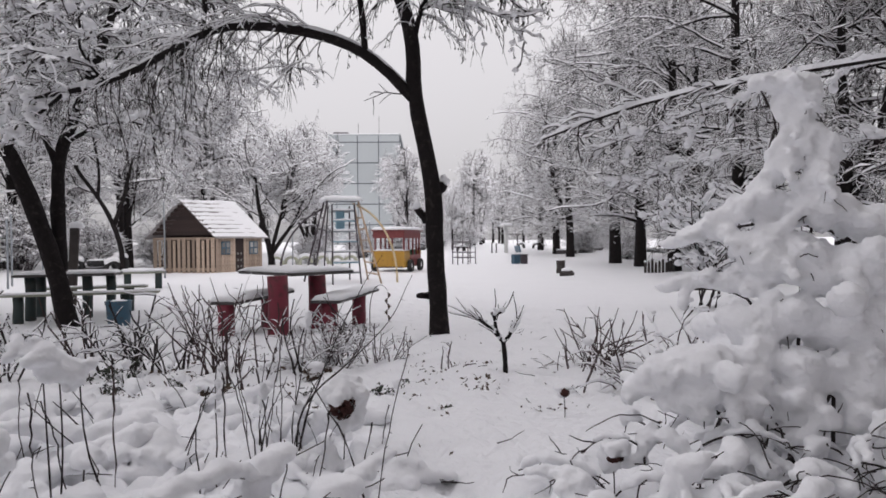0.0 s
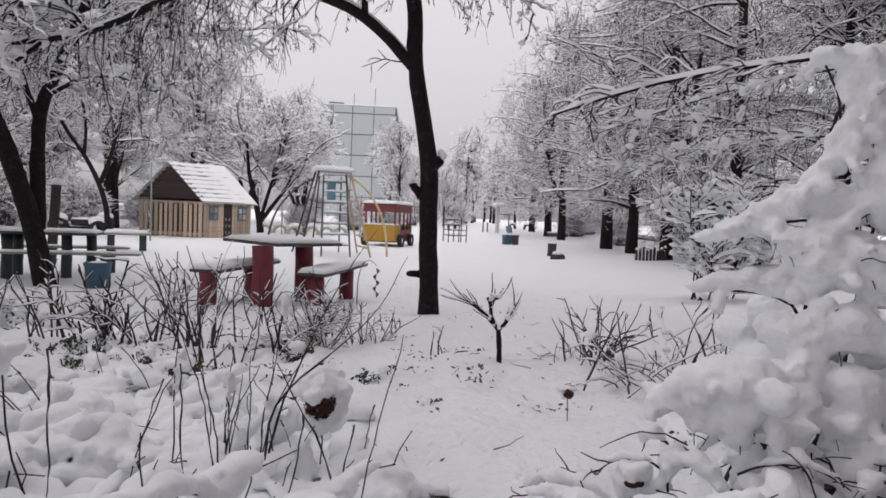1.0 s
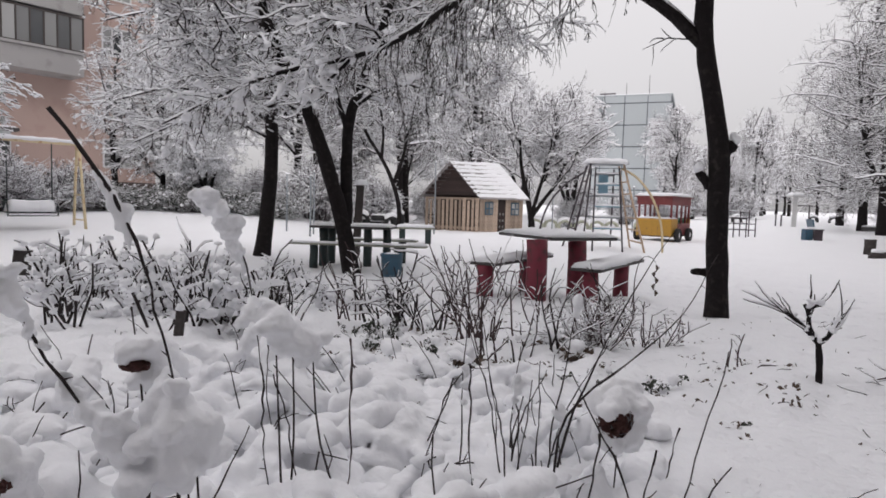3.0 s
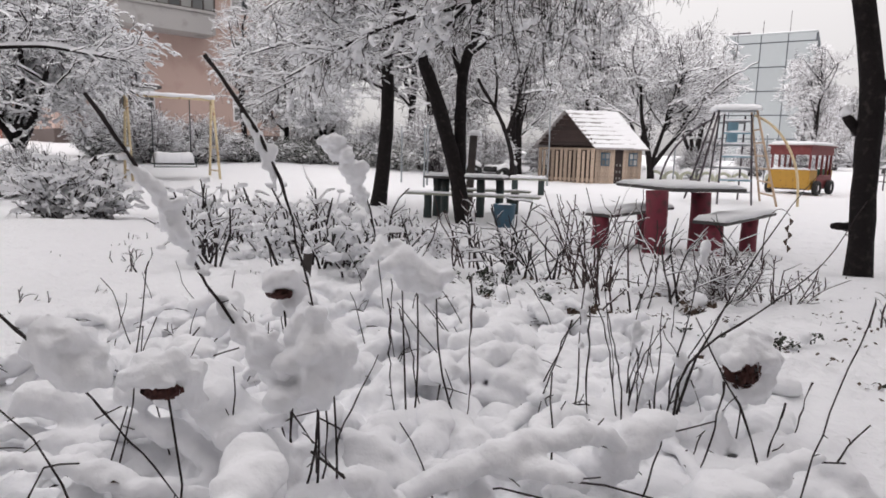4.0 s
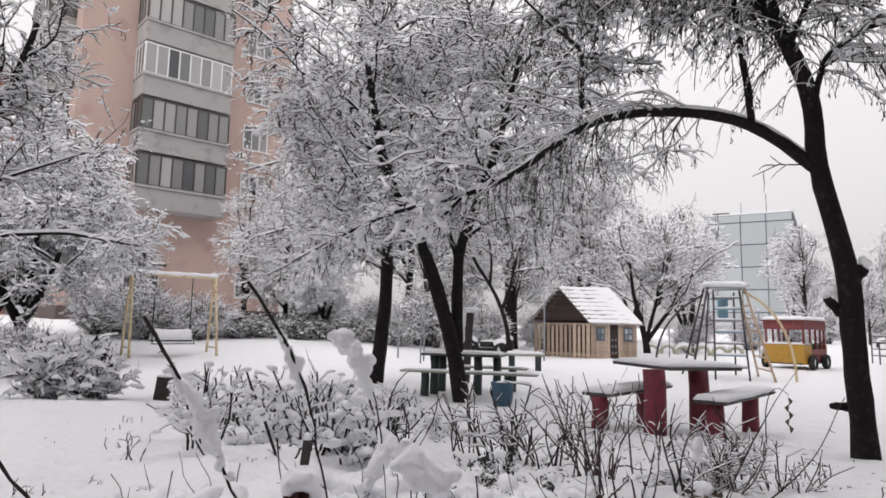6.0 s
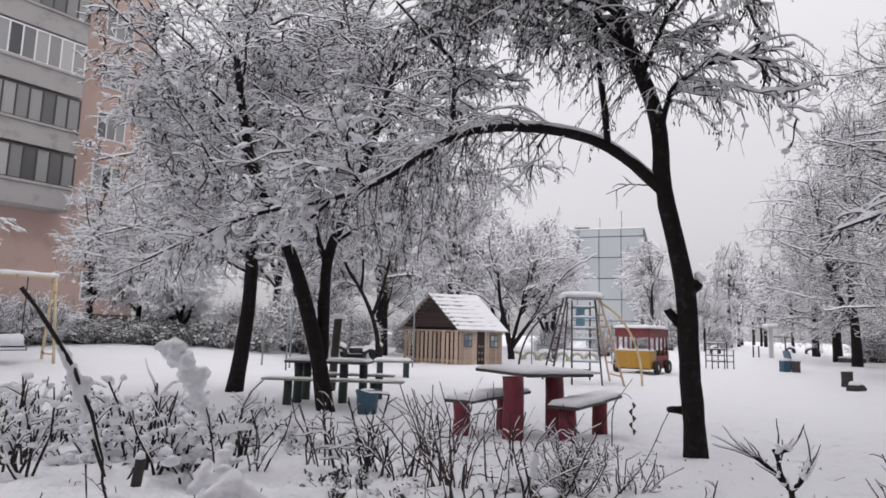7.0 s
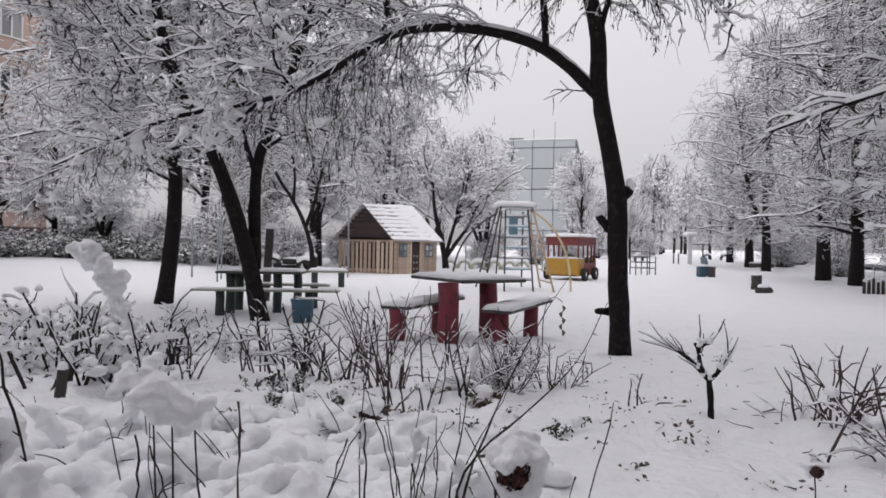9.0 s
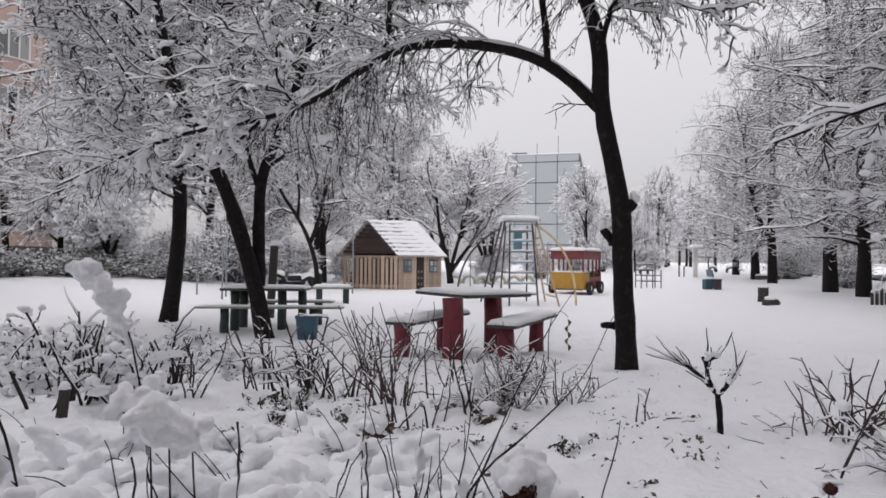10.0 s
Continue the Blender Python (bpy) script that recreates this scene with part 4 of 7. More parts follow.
def pink_block():
    """A nine-storey block; its front runs back to the right, glazed balconies stand out of it."""
    u = Vector((0.5, 0.866, 0))
    ang = math.degrees(math.atan2(u.y, u.x))
    b = thing("apartment_building", (*PINK_AT, 0.9), "nine-storey salmon-pink block with glazed balcony stacks", "building", ang)
    # local x runs along the front, local -y faces the yard
    FL, N = 2.8, 9
    L, Dp = 11.2, 14.0
    part("wall", box(L, Dp, FL * N + 1.2, (L / 2, Dp / 2, (FL * N + 1.2) / 2 - 0.3)), PINK, b)
    part("plinth", box(L + 0.1, Dp + 0.1, 1.3, (L / 2, Dp / 2, 0.15)), PLINTH, b)
    for x0, wid in ((2.5, 4.5),):
        for j in range(2, N):
            z = j * FL
            bal = part("balcony", box(wid, 1.5, 1.0, (x0 + wid / 2, -0.75, z + 0.5), 0.02), BALCONY, b, "grey concrete balcony front")
            part("slab", box(wid + 0.12, 1.6, 0.12, (x0 + wid / 2, -0.78, z + 1.05)), BALCONY, bal)
            white = j == 4
            mat = FRAME_WHITE if white else FRAME_BROWN
            part("curtain", box(wid - 0.3, 1.25, 1.55, (x0 + wid / 2, -0.7, z + 1.85)), CURTAIN, bal, "grey net curtains behind glass")
            window_unit(b, wid, 1.6, mat, 8, (x0 + wid / 2, -1.46, z + 1.1), 0)
            window_unit(b, 1.42, 1.6, mat, 3, (x0 + 0.04, -0.73, z + 1.1), 90)
    for x0 in (9.2,):
        for j in range(0, N):
            window_unit(b, 1.5, 1.45, FRAME_WHITE, 3, (x0, -0.03, j * FL + 1.5), 0)
    # end face with a second stack
    for j in range(1, N):
        z = j * FL
        bal = part("balcony", box(1.25, 4.2, 1.0, (-0.62, 3.4, z + 0.5), 0.02), BALCONY if j % 3 else WHITE_WALL, b)
        part("slab", box(1.35, 4.3, 0.12, (-0.66, 3.4, z + 1.05)), BALCONY, bal)
        part("curtain", box(1.0, 4.0, 1.55, (-0.6, 3.4, z + 1.85)), CURTAIN, bal)
        window_unit(b, 4.2, 1.6, FRAME_BROWN if j % 2 else FRAME_WHITE, 6, (-1.2, 3.4, z + 1.1), 90)
        window_unit(b, 1.2, 1.6, FRAME_BROWN if j % 2 else FRAME_WHITE, 2, (-0.6, 1.3, z + 1.1), 0)
    dish = bmesh.new()
    bmesh.ops.create_uvsphere(dish, u_segments=16, v_segments=8, radius=0.45, matrix=Matrix.Diagonal((1, 0.3, 1, 1)))
    d = part("dish", dish, FRAME_WHITE, b, "white satellite dish", smooth=True)
    d.matrix_basis = pose(-0.4, -0.5, 5.6 * FL)
    # entrance porch
    porch = thing("porch", (*PORCH_AT, 0.75), "white entrance porch with a dark window and snowy roof", "porch", ang)
    part("wall", box(2.4, 1.6, 3.0, (0, 0, 1.4)), WHITE_WALL, porch)
    part("roof", box(2.9, 2.1, 0.14, (0, 0, 2.97)), BOARD, porch)
    window_unit(porch, 0.75, 0.9, FRAME_BROWN, 1, (0.75, -0.82, 1.75), 0, DARK_ROOM)
    window_unit(porch, 0.5, 0.9, FRAME_BROWN, 1, (-0.1, -0.82, 1.75), 0, DARK_ROOM)
    part("band", box(2.42, 1.62, 0.06, (0, 0, 1.15)), STEEL, porch)
    snow_slab("snow_cap", 2.9, 2.1, 0.12, porch, (0, 0, 3.04), seed=3)


def brick_block():
    b = thing("apartment_building", (-49, 37.5, 1.2), "distant red brick block with white window bands", "building", 40)
    part("wall", box(16, 10, 20, (0, 5, 10)), BRICK_RED, b)
    for j in range(7):
        for i in range(5):
            window_unit(b, 2.3, 1.5, FRAME_WHITE, 3, (-6.2 + i * 3.1, -0.05, 1 + j * 2.7), 0)
    part("snow_cover", box(16, 10, 0.2, (0, 5, 20.1), 0.05), SNOW, b)


grey_block()
pink_block()
brick_block()


def shade_block():
    """Unseen long block added behind the camera's way, to dim the near garden."""
    b = thing("apartment_building", (0, -5.5, 0.3), "unseen plain grey block added to shade the garden", "building")
    part("wall", box(60, 12, 26, (20.0, -6, 13)), BALCONY, b)
    part("plinth", box(60.1, 12.1, 1.0, (20.0, -6, 0.4)), PLINTH, b)
    # Right-hand part out of view, added to block sky on that side.
    part("wing", box(14, 9.5, 26, (16.5, 4.75, 13)), BALCONY, b)
    part("plinth", box(14.1, 9.6, 1.0, (16.5, 4.76, 0.4)), PLINTH, b)


shade_block()


# ---------------------------------------------------------------- yard equipment
def climbing_frame():
    c = thing("climbing_pyramid", (1.92, 17.2, gz(1.9, 17.2)), "pyramid-shaped metal climbing frame, snow on its top and rungs", "climbing frame", 4)
    H = 2.22
    top = {(-1, -1): (-0.42, -0.3), (1, -1): (0.42, -0.3), (-1, 1): (-0.42, 0.3), (1, 1): (0.42, 0.3)}
    def leg(i, j, s):
        x0, y0 = top[(i, j)]
        return (x0 + i * 0.5 * s, y0 + j * 0.5 * s, H * (1 - s))
    for (i, j) in top:
        mat = STEEL if i < 0 else ORANGE
        tube_part("leg", [leg(i, j, 0), leg(i, j, 0.5), leg(i, j, 1.03)], 0.027, mat, c, 8, "dark painted leg" if i < 0 else "peeling orange leg")
    for k in range(7):
        s = 0.12 + k * 0.125
        a, b = leg(-1, -1, s), leg(1, -1, s)
        xm = 0.30 + 0.08 * s
        tube_part("rung", [(-xm, a[1], a[2]), (xm, a[1], a[2])], 0.021, PALE_BLUE if k % 2 else LIGHT_STEEL, c, 6)
        tube_part("snow_line", [(-xm * 0.9, a[1], a[2] + 0.028), (0, a[1], a[2] + 0.04), (xm * 0.9, a[1], a[2] + 0.028)], [0.02, 0.03, 0.02], SNOW, c, 6)
        if k % 2 == 0:
            tube_part("rung", [(-xm, -a[1], a[2]), (xm, -a[1], a[2])], 0.021, PALE_BLUE if k % 2 else LIGHT_STEEL, c, 6)
    for sx in (-1, 1):
        for j in (-1, 1):
            tube_part("ladder_post", [(sx * 0.30, j * 0.33, H - 0.1), (sx * 0.38, j * 0.8, -0.04)], 0.022, STEEL, c, 6)
    for i in (-1, 1):
        for k in range(6):
            s = 0.2 + k * 0.14
            a, b = leg(i, -1, s), leg(i, 1, s)
            tube_part("rung", [a, b], 0.022, STEEL if i < 0 else ORANGE, c, 6)
    put(part("top_plate", box(0.9, 0.64, 0.03, bevel=0.01), LIGHT_STEEL, c), 0, 0, H)
    snow_slab("snow_cap", 1.0, 0.72, 0.16, c, (0, 0, H + 0.005), seed=9, over=0.05)
    put(part("chute", box(0.24, 0.08, 0.5, bevel=0.02), PALE_BLUE, c, "pale blue metal chute inside"), 0.0, 0.15, 1.72)
    tube_part("pole", resample([(0.42, -0.1, 2.12), (0.75, -0.25, 1.95), (1.1, -0.42, 1.5), (1.32, -0.55, 0.95), (1.4, -0.6, 0.5), (1.42, -0.62, -0.05)], 14), 0.03, CREAM, c, 8, "cream sliding pole")
    tube_part("arch", resample([(-0.45, 0.2, 2.05), (-0.95, 0.3, 1.75), (-1.4, 0.4, 1.2), (-1.6, 0.4, 0.6), (-1.64, 0.4, -0.05)], 14), 0.027, STEEL, c, 8)


def wheel(parent, at, r, w, rz):
    bm = bmesh.new()
    prof = [(0.55, -0.5), (0.92, -0.5), (1.0, -0.3), (1.0, 0.3), (0.92, 0.5), (0.55, 0.5)]
    n = 18
    vs = [[bm.verts.new((math.cos(a) * r * pr, pw * w, math.sin(a) * r * pr)) for pr, pw in prof] for a in [2 * math.pi * i / n for i in range(n)]]
    for i in range(n):
        for k in range(len(prof)):
            bm.faces.new((vs[i][k], vs[(i + 1) % n][k], vs[(i + 1) % n][(k + 1) % len(prof)], vs[i][(k + 1) % len(prof)]))
    bmesh.ops.recalc_face_normals(bm, faces=bm.faces)
    t = part("wheel", bm, RUBBER, parent, "old black tyre", smooth=True)
    t.matrix_basis = pose(*at, 0, 0, rz)
    hub = bmesh.new()
    bmesh.ops.create_cone(hub, cap_ends=True, segments=16, radius1=r * 0.56, radius2=r * 0.5, depth=w * 0.5, matrix=Matrix.Rotation(math.pi / 2, 4, "X"))
    part("rim", hub, SNOW, t, "snow-filled hub")
    return t


def play_bus():
    """Local x runs along the bus from its front, local y across it."""
    b = thing("play_bus", (4.70, 22.0, gz(4.7, 22)), "children's play bus with yellow bonnet and red roof fascia", "play bus", 60)
    W, L = 1.2, 2.1
    part("bonnet", box(0.7, W, 0.62, (0.35, W / 2, 0.46), 0.03), YELLOW, b, "yellow painted bonnet box")
    part("side_panel", box(L - 0.7, 0.04, 0.42, (0.7 + (L - 0.7) / 2, 0.02, 0.40), 0.01), BUS_RED, b)
    part("side_panel", box(L - 0.7, 0.04, 0.6, (0.7 + (L - 0.7) / 2, W - 0.02, 0.46), 0.01), BUS_RED, b)
    part("floor", box(L, W - 0.1, 0.05, (L / 2, W / 2, 0.18)), BOARD, b)
    part("rear_panel", box(0.04, W, 0.6, (L - 0.02, W / 2, 0.46), 0.01), YELLOW, b)
    part("seat", box(0.5, 0.9, 0.35, (1.05, W / 2, 0.62), 0.03), BUS_GREEN, b, "green seat box")
    part("seat", box(0.5, 0.9, 0.35, (1.7, W / 2, 0.62), 0.03), BUS_GREEN, b, "green seat box")
    for x in (0.12, 0.7, 1.2, 1.65, L - 0.08):
        for y in (0.05, W - 0.05):
            part("post", box(0.06, 0.06, 0.85, (x, y, 0.86 + 0.14), 0.008), BUS_RED, b)
    for y in (0.03, W - 0.03):
        part("fascia", box(L, 0.05, 0.26, (L / 2, y, 1.36), 0.01), BUS_RED, b, "faded red roof fascia")
    part("fascia", box(0.05, W, 0.26, (0.03, W / 2, 1.36), 0.01), BUS_RED, b)
    part("roof", box(L + 0.1, W + 0.14, 0.04, (L / 2, W / 2, 1.51), 0.01), BUS_RED, b)
    snow_slab("snow_cap", L + 0.1, W + 0.14, 0.13, b, (L / 2, W / 2, 1.53), seed=12)
    snow_slab("snow_cap", 0.66, W, 0.06, b, (0.35, W / 2, 0.77), seed=13)
    wheel(b, (0.45, -0.1, 0.22), 0.23, 0.15, 0)
    wheel(b, (1.65, -0.1, 0.22), 0.23, 0.15, 0)
    wheel(b, (0.45, W + 0.1, 0.22), 0.23, 0.15, 0)


def swing():
    a, b = Vector((-12.65, 13.1)), Vector((-11.46, 14.9))
    mid = (a + b) / 2
    ang = math.degrees(math.atan2(b.y - a.y, b.x - a.x))
    g = gz(mid.x, mid.y)
    s = thing("swing", (mid.x, mid.y, g), "cream-yellow metal swing frame with a hanging bench, snow on the beam", "swing", ang)
    half, H = (b - a).length / 2, 2.12
    for e in (-1, 1):
        for j in (-1, 1):
            tube_part("leg", [(e * half, 0.07 * j, H), (e * (half + 0.02), 0.42 * j, -0.08)], 0.035, CREAM, s, 8)
        for z in (0.22, 0.85, 1.6):
            wy = 0.07 + 0.35 * (1 - z / H)
            tube_part("brace", [(e * half, -wy, z), (e * half, wy, z)], 0.022, CREAM, s, 6)
    tube_part("beam", [(-half - 0.08, 0, H), (half + 0.08, 0, H)], 0.035, CREAM, s, 8)
    v, f = rings(resample([(-half - 0.08, 0, H + 0.05), (-half / 2, 0, H + 0.065), (0, 0, H + 0.055), (half / 2, 0, H + 0.07), (half + 0.08, 0, H + 0.05)], 16),
                 0.055 + 0.012 * np.sin(np.arange(16) * 1.9), 8, 0.06)
    link_mesh("snow_line", v, f, [SNOW], s, smooth=True, label="thick line of snow along the beam")
    for e in (-1, 1):
        tube_part("hanger", [(e * 0.48, 0, H), (e * 0.48, 0.02, 0.45)], 0.014, GREEN, s, 6, "dark green hanging rod")
    seat = part("seat", box(1.02, 0.38, 0.04, (0, 0, 0.4), 0.008), GREEN, s, "dark green hanging bench")
    part("seat_back", box(1.02, 0.03, 0.28, (0, 0.2, 0.58), 0.008), GREEN, s)
    tube_part("front_bar", [(-0.55, -0.24, 0.32), (0.55, -0.24, 0.32)], 0.014, GREEN, s, 6)
    for e in (-1, 1):
        tube_part("side_bar", [(e * 0.53, -0.24, 0.32), (e * 0.53, -0.2, 0.6), (e * 0.53, 0.2, 0.66)], 0.014, GREEN, s, 6)
    snow_slab("snow_cap", 0.98, 0.4, 0.3, s, (0, -0.02, 0.42), seed=14)


def tyre(at, r, w, turn, label, mat, group, lean=0.0, upright=True):
    t = thing("tyre", at, label, "tyre", turn, group)
    bm = bmesh.new()
    prof = [(0.6, -0.42), (0.8, -0.5), (0.95, -0.4), (1.0, -0.2), (1.0, 0.2), (0.95, 0.4), (0.8, 0.5), (0.6, 0.42)]
    n = 20
    vs = [[bm.verts.new((math.cos(q) * r * pr, pw * w, math.sin(q) * r * pr)) for pr, pw in prof] for q in [2 * math.pi * i / n for i in range(n)]]
    for i in range(n):
        for k in range(len(prof)):
            bm.faces.new((vs[i][k], vs[(i + 1) % n][k], vs[(i + 1) % n][(k + 1) % len(prof)], vs[i][(k + 1) % len(prof)]))
    bmesh.ops.recalc_face_normals(bm, faces=bm.faces)
    o = part("casing", bm, mat, t, smooth=True)
    o.matrix_basis = pose(0, 0, 0, 0 if upright else 90, lean, 0)
    if upright:
        q = [(math.cos(a) * r * 1.0, 0, math.sin(a) * r + 0.02) for a in np.linspace(2.6, 0.55, 9)]
        v, f = rings(q, [0.03] + [w * 0.5] * 7 + [0.03], 8, 0.05)
    else:
        v, f = rings([(0, 0, w * 0.45), (0, 0, w * 0.62), (0, 0, w * 0.72)], [r * 0.98, r * 0.9, r * 0.5], 14, 0.05)
    link_mesh("snow_cap", v, f, [SNOW], t, smooth=True)
    return t


def tyres():
    for i, (x, y) in enumerate(((0.35, 30.6), (1.05, 30.9), (1.7, 30.5), (2.5, 30.8), (3.2, 30.6), (3.9, 30.9), (5.6, 33.0), (6.4, 33.2))):
        tyre((x, y, gz(x, y) + 0.08), 0.36, 0.2, 4 * (i % 3), "half-buried tyre with chipped pale paint", TYRE_PAINT, "half-buried tyre border")
    for i, (x, y, z, up) in enumerate(((-6.6, 24.6, 0.2, True), (-6.05, 24.9, 0.14, False), (-5.9, 24.7, 0.40, False), (-5.35, 24.5, 0.2, True), (-5.3, 25.4, 0.36, True), (-6.5, 25.6, 0.15, False))):
        tyre((x, y, gz(x, y) + z), 0.33, 0.22, 12 * i, "black tyre in a snowy heap of tyres", RUBBER, "heap of tyres", upright=up)
    for i, (x, y) in enumerate(((21.0, 50.5), (22.2, 50.0), (14.2, 46.0))):
        tyre((x, y, gz(x, y) + 0.1), 0.38, 0.2, 4 * i, "half-buried dark tyre by the far path", RUBBER, "far tyre border")


def post_cap():
    x, y = -3.46, 12.55
    p = thing("post", (x, y, gz(x, y)), "leaning grey timber post with a cap of snow", "post", 10)
    part("shaft", box(0.15, 0.13, 1.5, (0, 0, 0.68), 0.02, rot=Matrix.Rotation(0.05, 4, "Y")), BARK_GREY, p, "weathered grey shaft")
    snow_slab("snow_cap", 0.21, 0.18, 0.11, p, (0.07, 0, 1.42), seed=5, nx=10, ny=10)


def poles():
    for i, (x, y, h) in enumerate(((-7.35, 18.6, 1.75), (-6.6, 18.9, 1.9), (-6.0, 19.3, 1.6), (-6.25, 17.6, 1.75), (-3.29, 22.0, 2.5), (0.95, 26.6, 1.6), (4.55, 29.0, 2.0))):
        p = thing("pole", (x, y, gz(x, y)), "thin pale upright pole stuck in the snow", "pole", 0, "thin poles")
        tube_part("shaft", [(0, 0, -0.2), (0.01, 0, h * 0.5), (0.0, 0, h)], 0.026, LIGHT_STEEL, p, 7)
        tube_part("snow_cap", [(0, 0, h), (0, 0, h + 0.035), (0, 0, h + 0.05)], [0.035, 0.04, 0.015], SNOW, p, 7)


def bucket():
    x, y = -2.02, 9.2
    b = thing("bucket", (x, y, gz(x, y) - 0.02), "battered blue metal bucket standing in the snow", "bucket", 20)
    prof = [(0.0, 0.0), (0.135, 0.0), (0.15, 0.12), (0.153, 0.14), (0.165, 0.33), (0.172, 0.345), (0.163, 0.352), (0.152, 0.33), (0.135, 0.1), (0.0, 0.08)]
    n = 20
    bm = bmesh.new()
    vs = [[bm.verts.new((math.cos(q) * r, math.sin(q) * r, z)) for r, z in prof] for q in [2 * math.pi * i / n for i in range(n)]]
    for i in range(n):
        for k in range(len(prof) - 1):
            bm.faces.new((vs[i][k], vs[(i + 1) % n][k], vs[(i + 1) % n][k + 1], vs[i][k + 1]))
    bmesh.ops.remove_doubles(bm, verts=bm.verts, dist=0.0005)
    bmesh.ops.recalc_face_normals(bm, faces=bm.faces)
    part("body", bm, BLUE, b, smooth=True)
    tube_part("handle", [(0.17 * math.cos(a), 0.02 + 0.05 * math.sin(a), 0.34 - 0.12 * math.sin(a)) for a in np.linspace(0, math.pi, 12)], 0.006, STEEL, b, 6)
    v, f = rings([(0, 0, 0.30), (0, 0, 0.33), (0, 0, 0.36)], [0.15, 0.14, 0.07], 14, 0.04)
    link_mesh("snow_fill", v, f, [SNOW], b, smooth=True)


def small_bench(at, turn, label):
    b = thing("bench", at, label, "bench", turn)
    part("seat", box(1.3, 0.34, 0.04, (0, 0, 0.42), 0.006), STEEL, b)
    part("backrest", box(1.3, 0.05, 0.3, (0, 0.22, 0.68), 0.006, rot=Matrix.Rotation(-0.2, 4, "X")), BLUE, b, "blue backrest board")
    for x in (-0.5, 0.5):
        part("leg", box(0.06, 0.3, 0.42, (x, 0, 0.19)), STEEL, b)
    snow_slab("snow_cap", 1.28, 0.32, 0.06, b, (0, 0, 0.44), seed=2, nx=14, ny=8)


def yard_bits():
    small_bench((11.55, 27.5, gz(11.55, 27.5)), 78, "small dark bench with a blue backrest in the snow")
    b = thing("bin", (11.1, 27.2, gz(11.1, 27.2)), "small blue litter bin beside the bench", "bin", 10)
    part("body", box(0.32, 0.3, 0.44, (0, 0, 0.22), 0.02), BLUE, b)
    snow_slab("snow_cap", 0.32, 0.3, 0.06, b, (0, 0, 0.44), seed=2, nx=10, ny=10)
    x, y = 9.40, 19.0
    p = thing("stump", (x, y, gz(x, y)), "short grey stump post with snow on top", "stump", 0)
    v, f = rings([(0, 0, -0.05), (0.01, 0, 0.2), (0, 0, 0.42)], [0.17, 0.145, 0.15], 10, 0.05)
    link_mesh("body", v, f, [BARK_GREY], p, smooth=True)
    v, f = rings([(0, 0, 0.42), (0, 0, 0.46), (0, 0, 0.48)], [0.15, 0.12, 0.05], 10, 0.05)
    link_mesh("snow_cap", v, f, [SNOW], p, smooth=True)
    x, y = 8.84, 17.45
    p = thing("stone", (x, y, gz(x, y)), "mossy grey boulder with a cap of snow", "stone", 0)
    v, f = rings([(0, 0, -0.05), (0, 0, 0.08), (0.01, 0, 0.16), (0, 0, 0.2)], [0.2, 0.23, 0.17, 0.06], 10, 0.08, 5)
    link_mesh("body", v, f, [BARK_GREY], p, smooth=True)
    v, f = rings([(0, 0, 0.15), (0, 0, 0.22), (0, 0, 0.25)], [0.16, 0.14, 0.05], 10, 0.06, 6)
    link_mesh("snow_cap", v, f, [SNOW], p, smooth=True)
    x, y = 19.2, 38.3
    p = thing("sandbox_edge", (x, y, gz(x, y)), "dark timber border of a snowed-up sandbox", "sandbox", 2)
    part("beam", box(1.5, 0.2, 0.26, (0, 0, 0.12), 0.02), BOARD, p)
    snow_slab("snow_cap", 1.5, 0.2, 0.1, p, (0, 0, 0.25), seed=4, nx=16, ny=8)
    # a low climbing ladder on the open snow
    x, y = 8.9, 27.9
    c = thing("climbing_ladder", (x, y, gz(x, y)), "low grey steel climbing ladder with snowy rungs", "climbing frame", 12)
    for sx in (-0.45, 0.1, 0.5):
        for sy in (0, 0.5):
            tube_part("post", [(sx, sy, -0.1), (sx, sy, 1.15 if sy else 0.8)], 0.025, STEEL, c, 6)
    for z in (0.3, 0.55, 0.8, 1.05):
        tube_part("rung", [(-0.45, 0.5, z), (0.5, 0.5, z)], 0.022, STEEL, c, 6)
        tube_part("snow_line", [(-0.4, 0.5, z + 0.03), (0.45, 0.5, z + 0.03)], 0.025, SNOW, c, 6)
        if z < 0.8:
            tube_part("rung", [(-0.45, 0.0, z), (0.5, 0.0, z)], 0.022, STEEL, c, 6)
    # bird table on a tall board
    x, y = 16.3, 41.9
    g = gz(x, y)
    t = thing("bird_table", (x, y, g), "tall white board post with a snow-topped bird table", "bird table", 10)
    part("post", box(0.28, 0.1, 1.9, (0, 0, 0.9), 0.01), WOOD_BIRD, t)
    part("tray", box(0.7, 0.6, 0.12, (0, 0, 1.85), 0.01), WOOD_BIRD, t)
    snow_slab("snow_cap", 0.75, 0.65, 0.22, t, (0, 0, 1.91), seed=4, nx=12, ny=10)
    for sx in (-1.1, -0.75, 1.0):
        tube_part("side_post", [(sx, 0.1, -0.1), (sx, 0.1, 1.35 if sx > 0 else 0.7)], 0.045, STEEL, t, 6)
    tube_part("side_rail", [(0.2, 0.1, 1.3), (1.6, 0.1, 1.3)], 0.03, STEEL, t, 6)
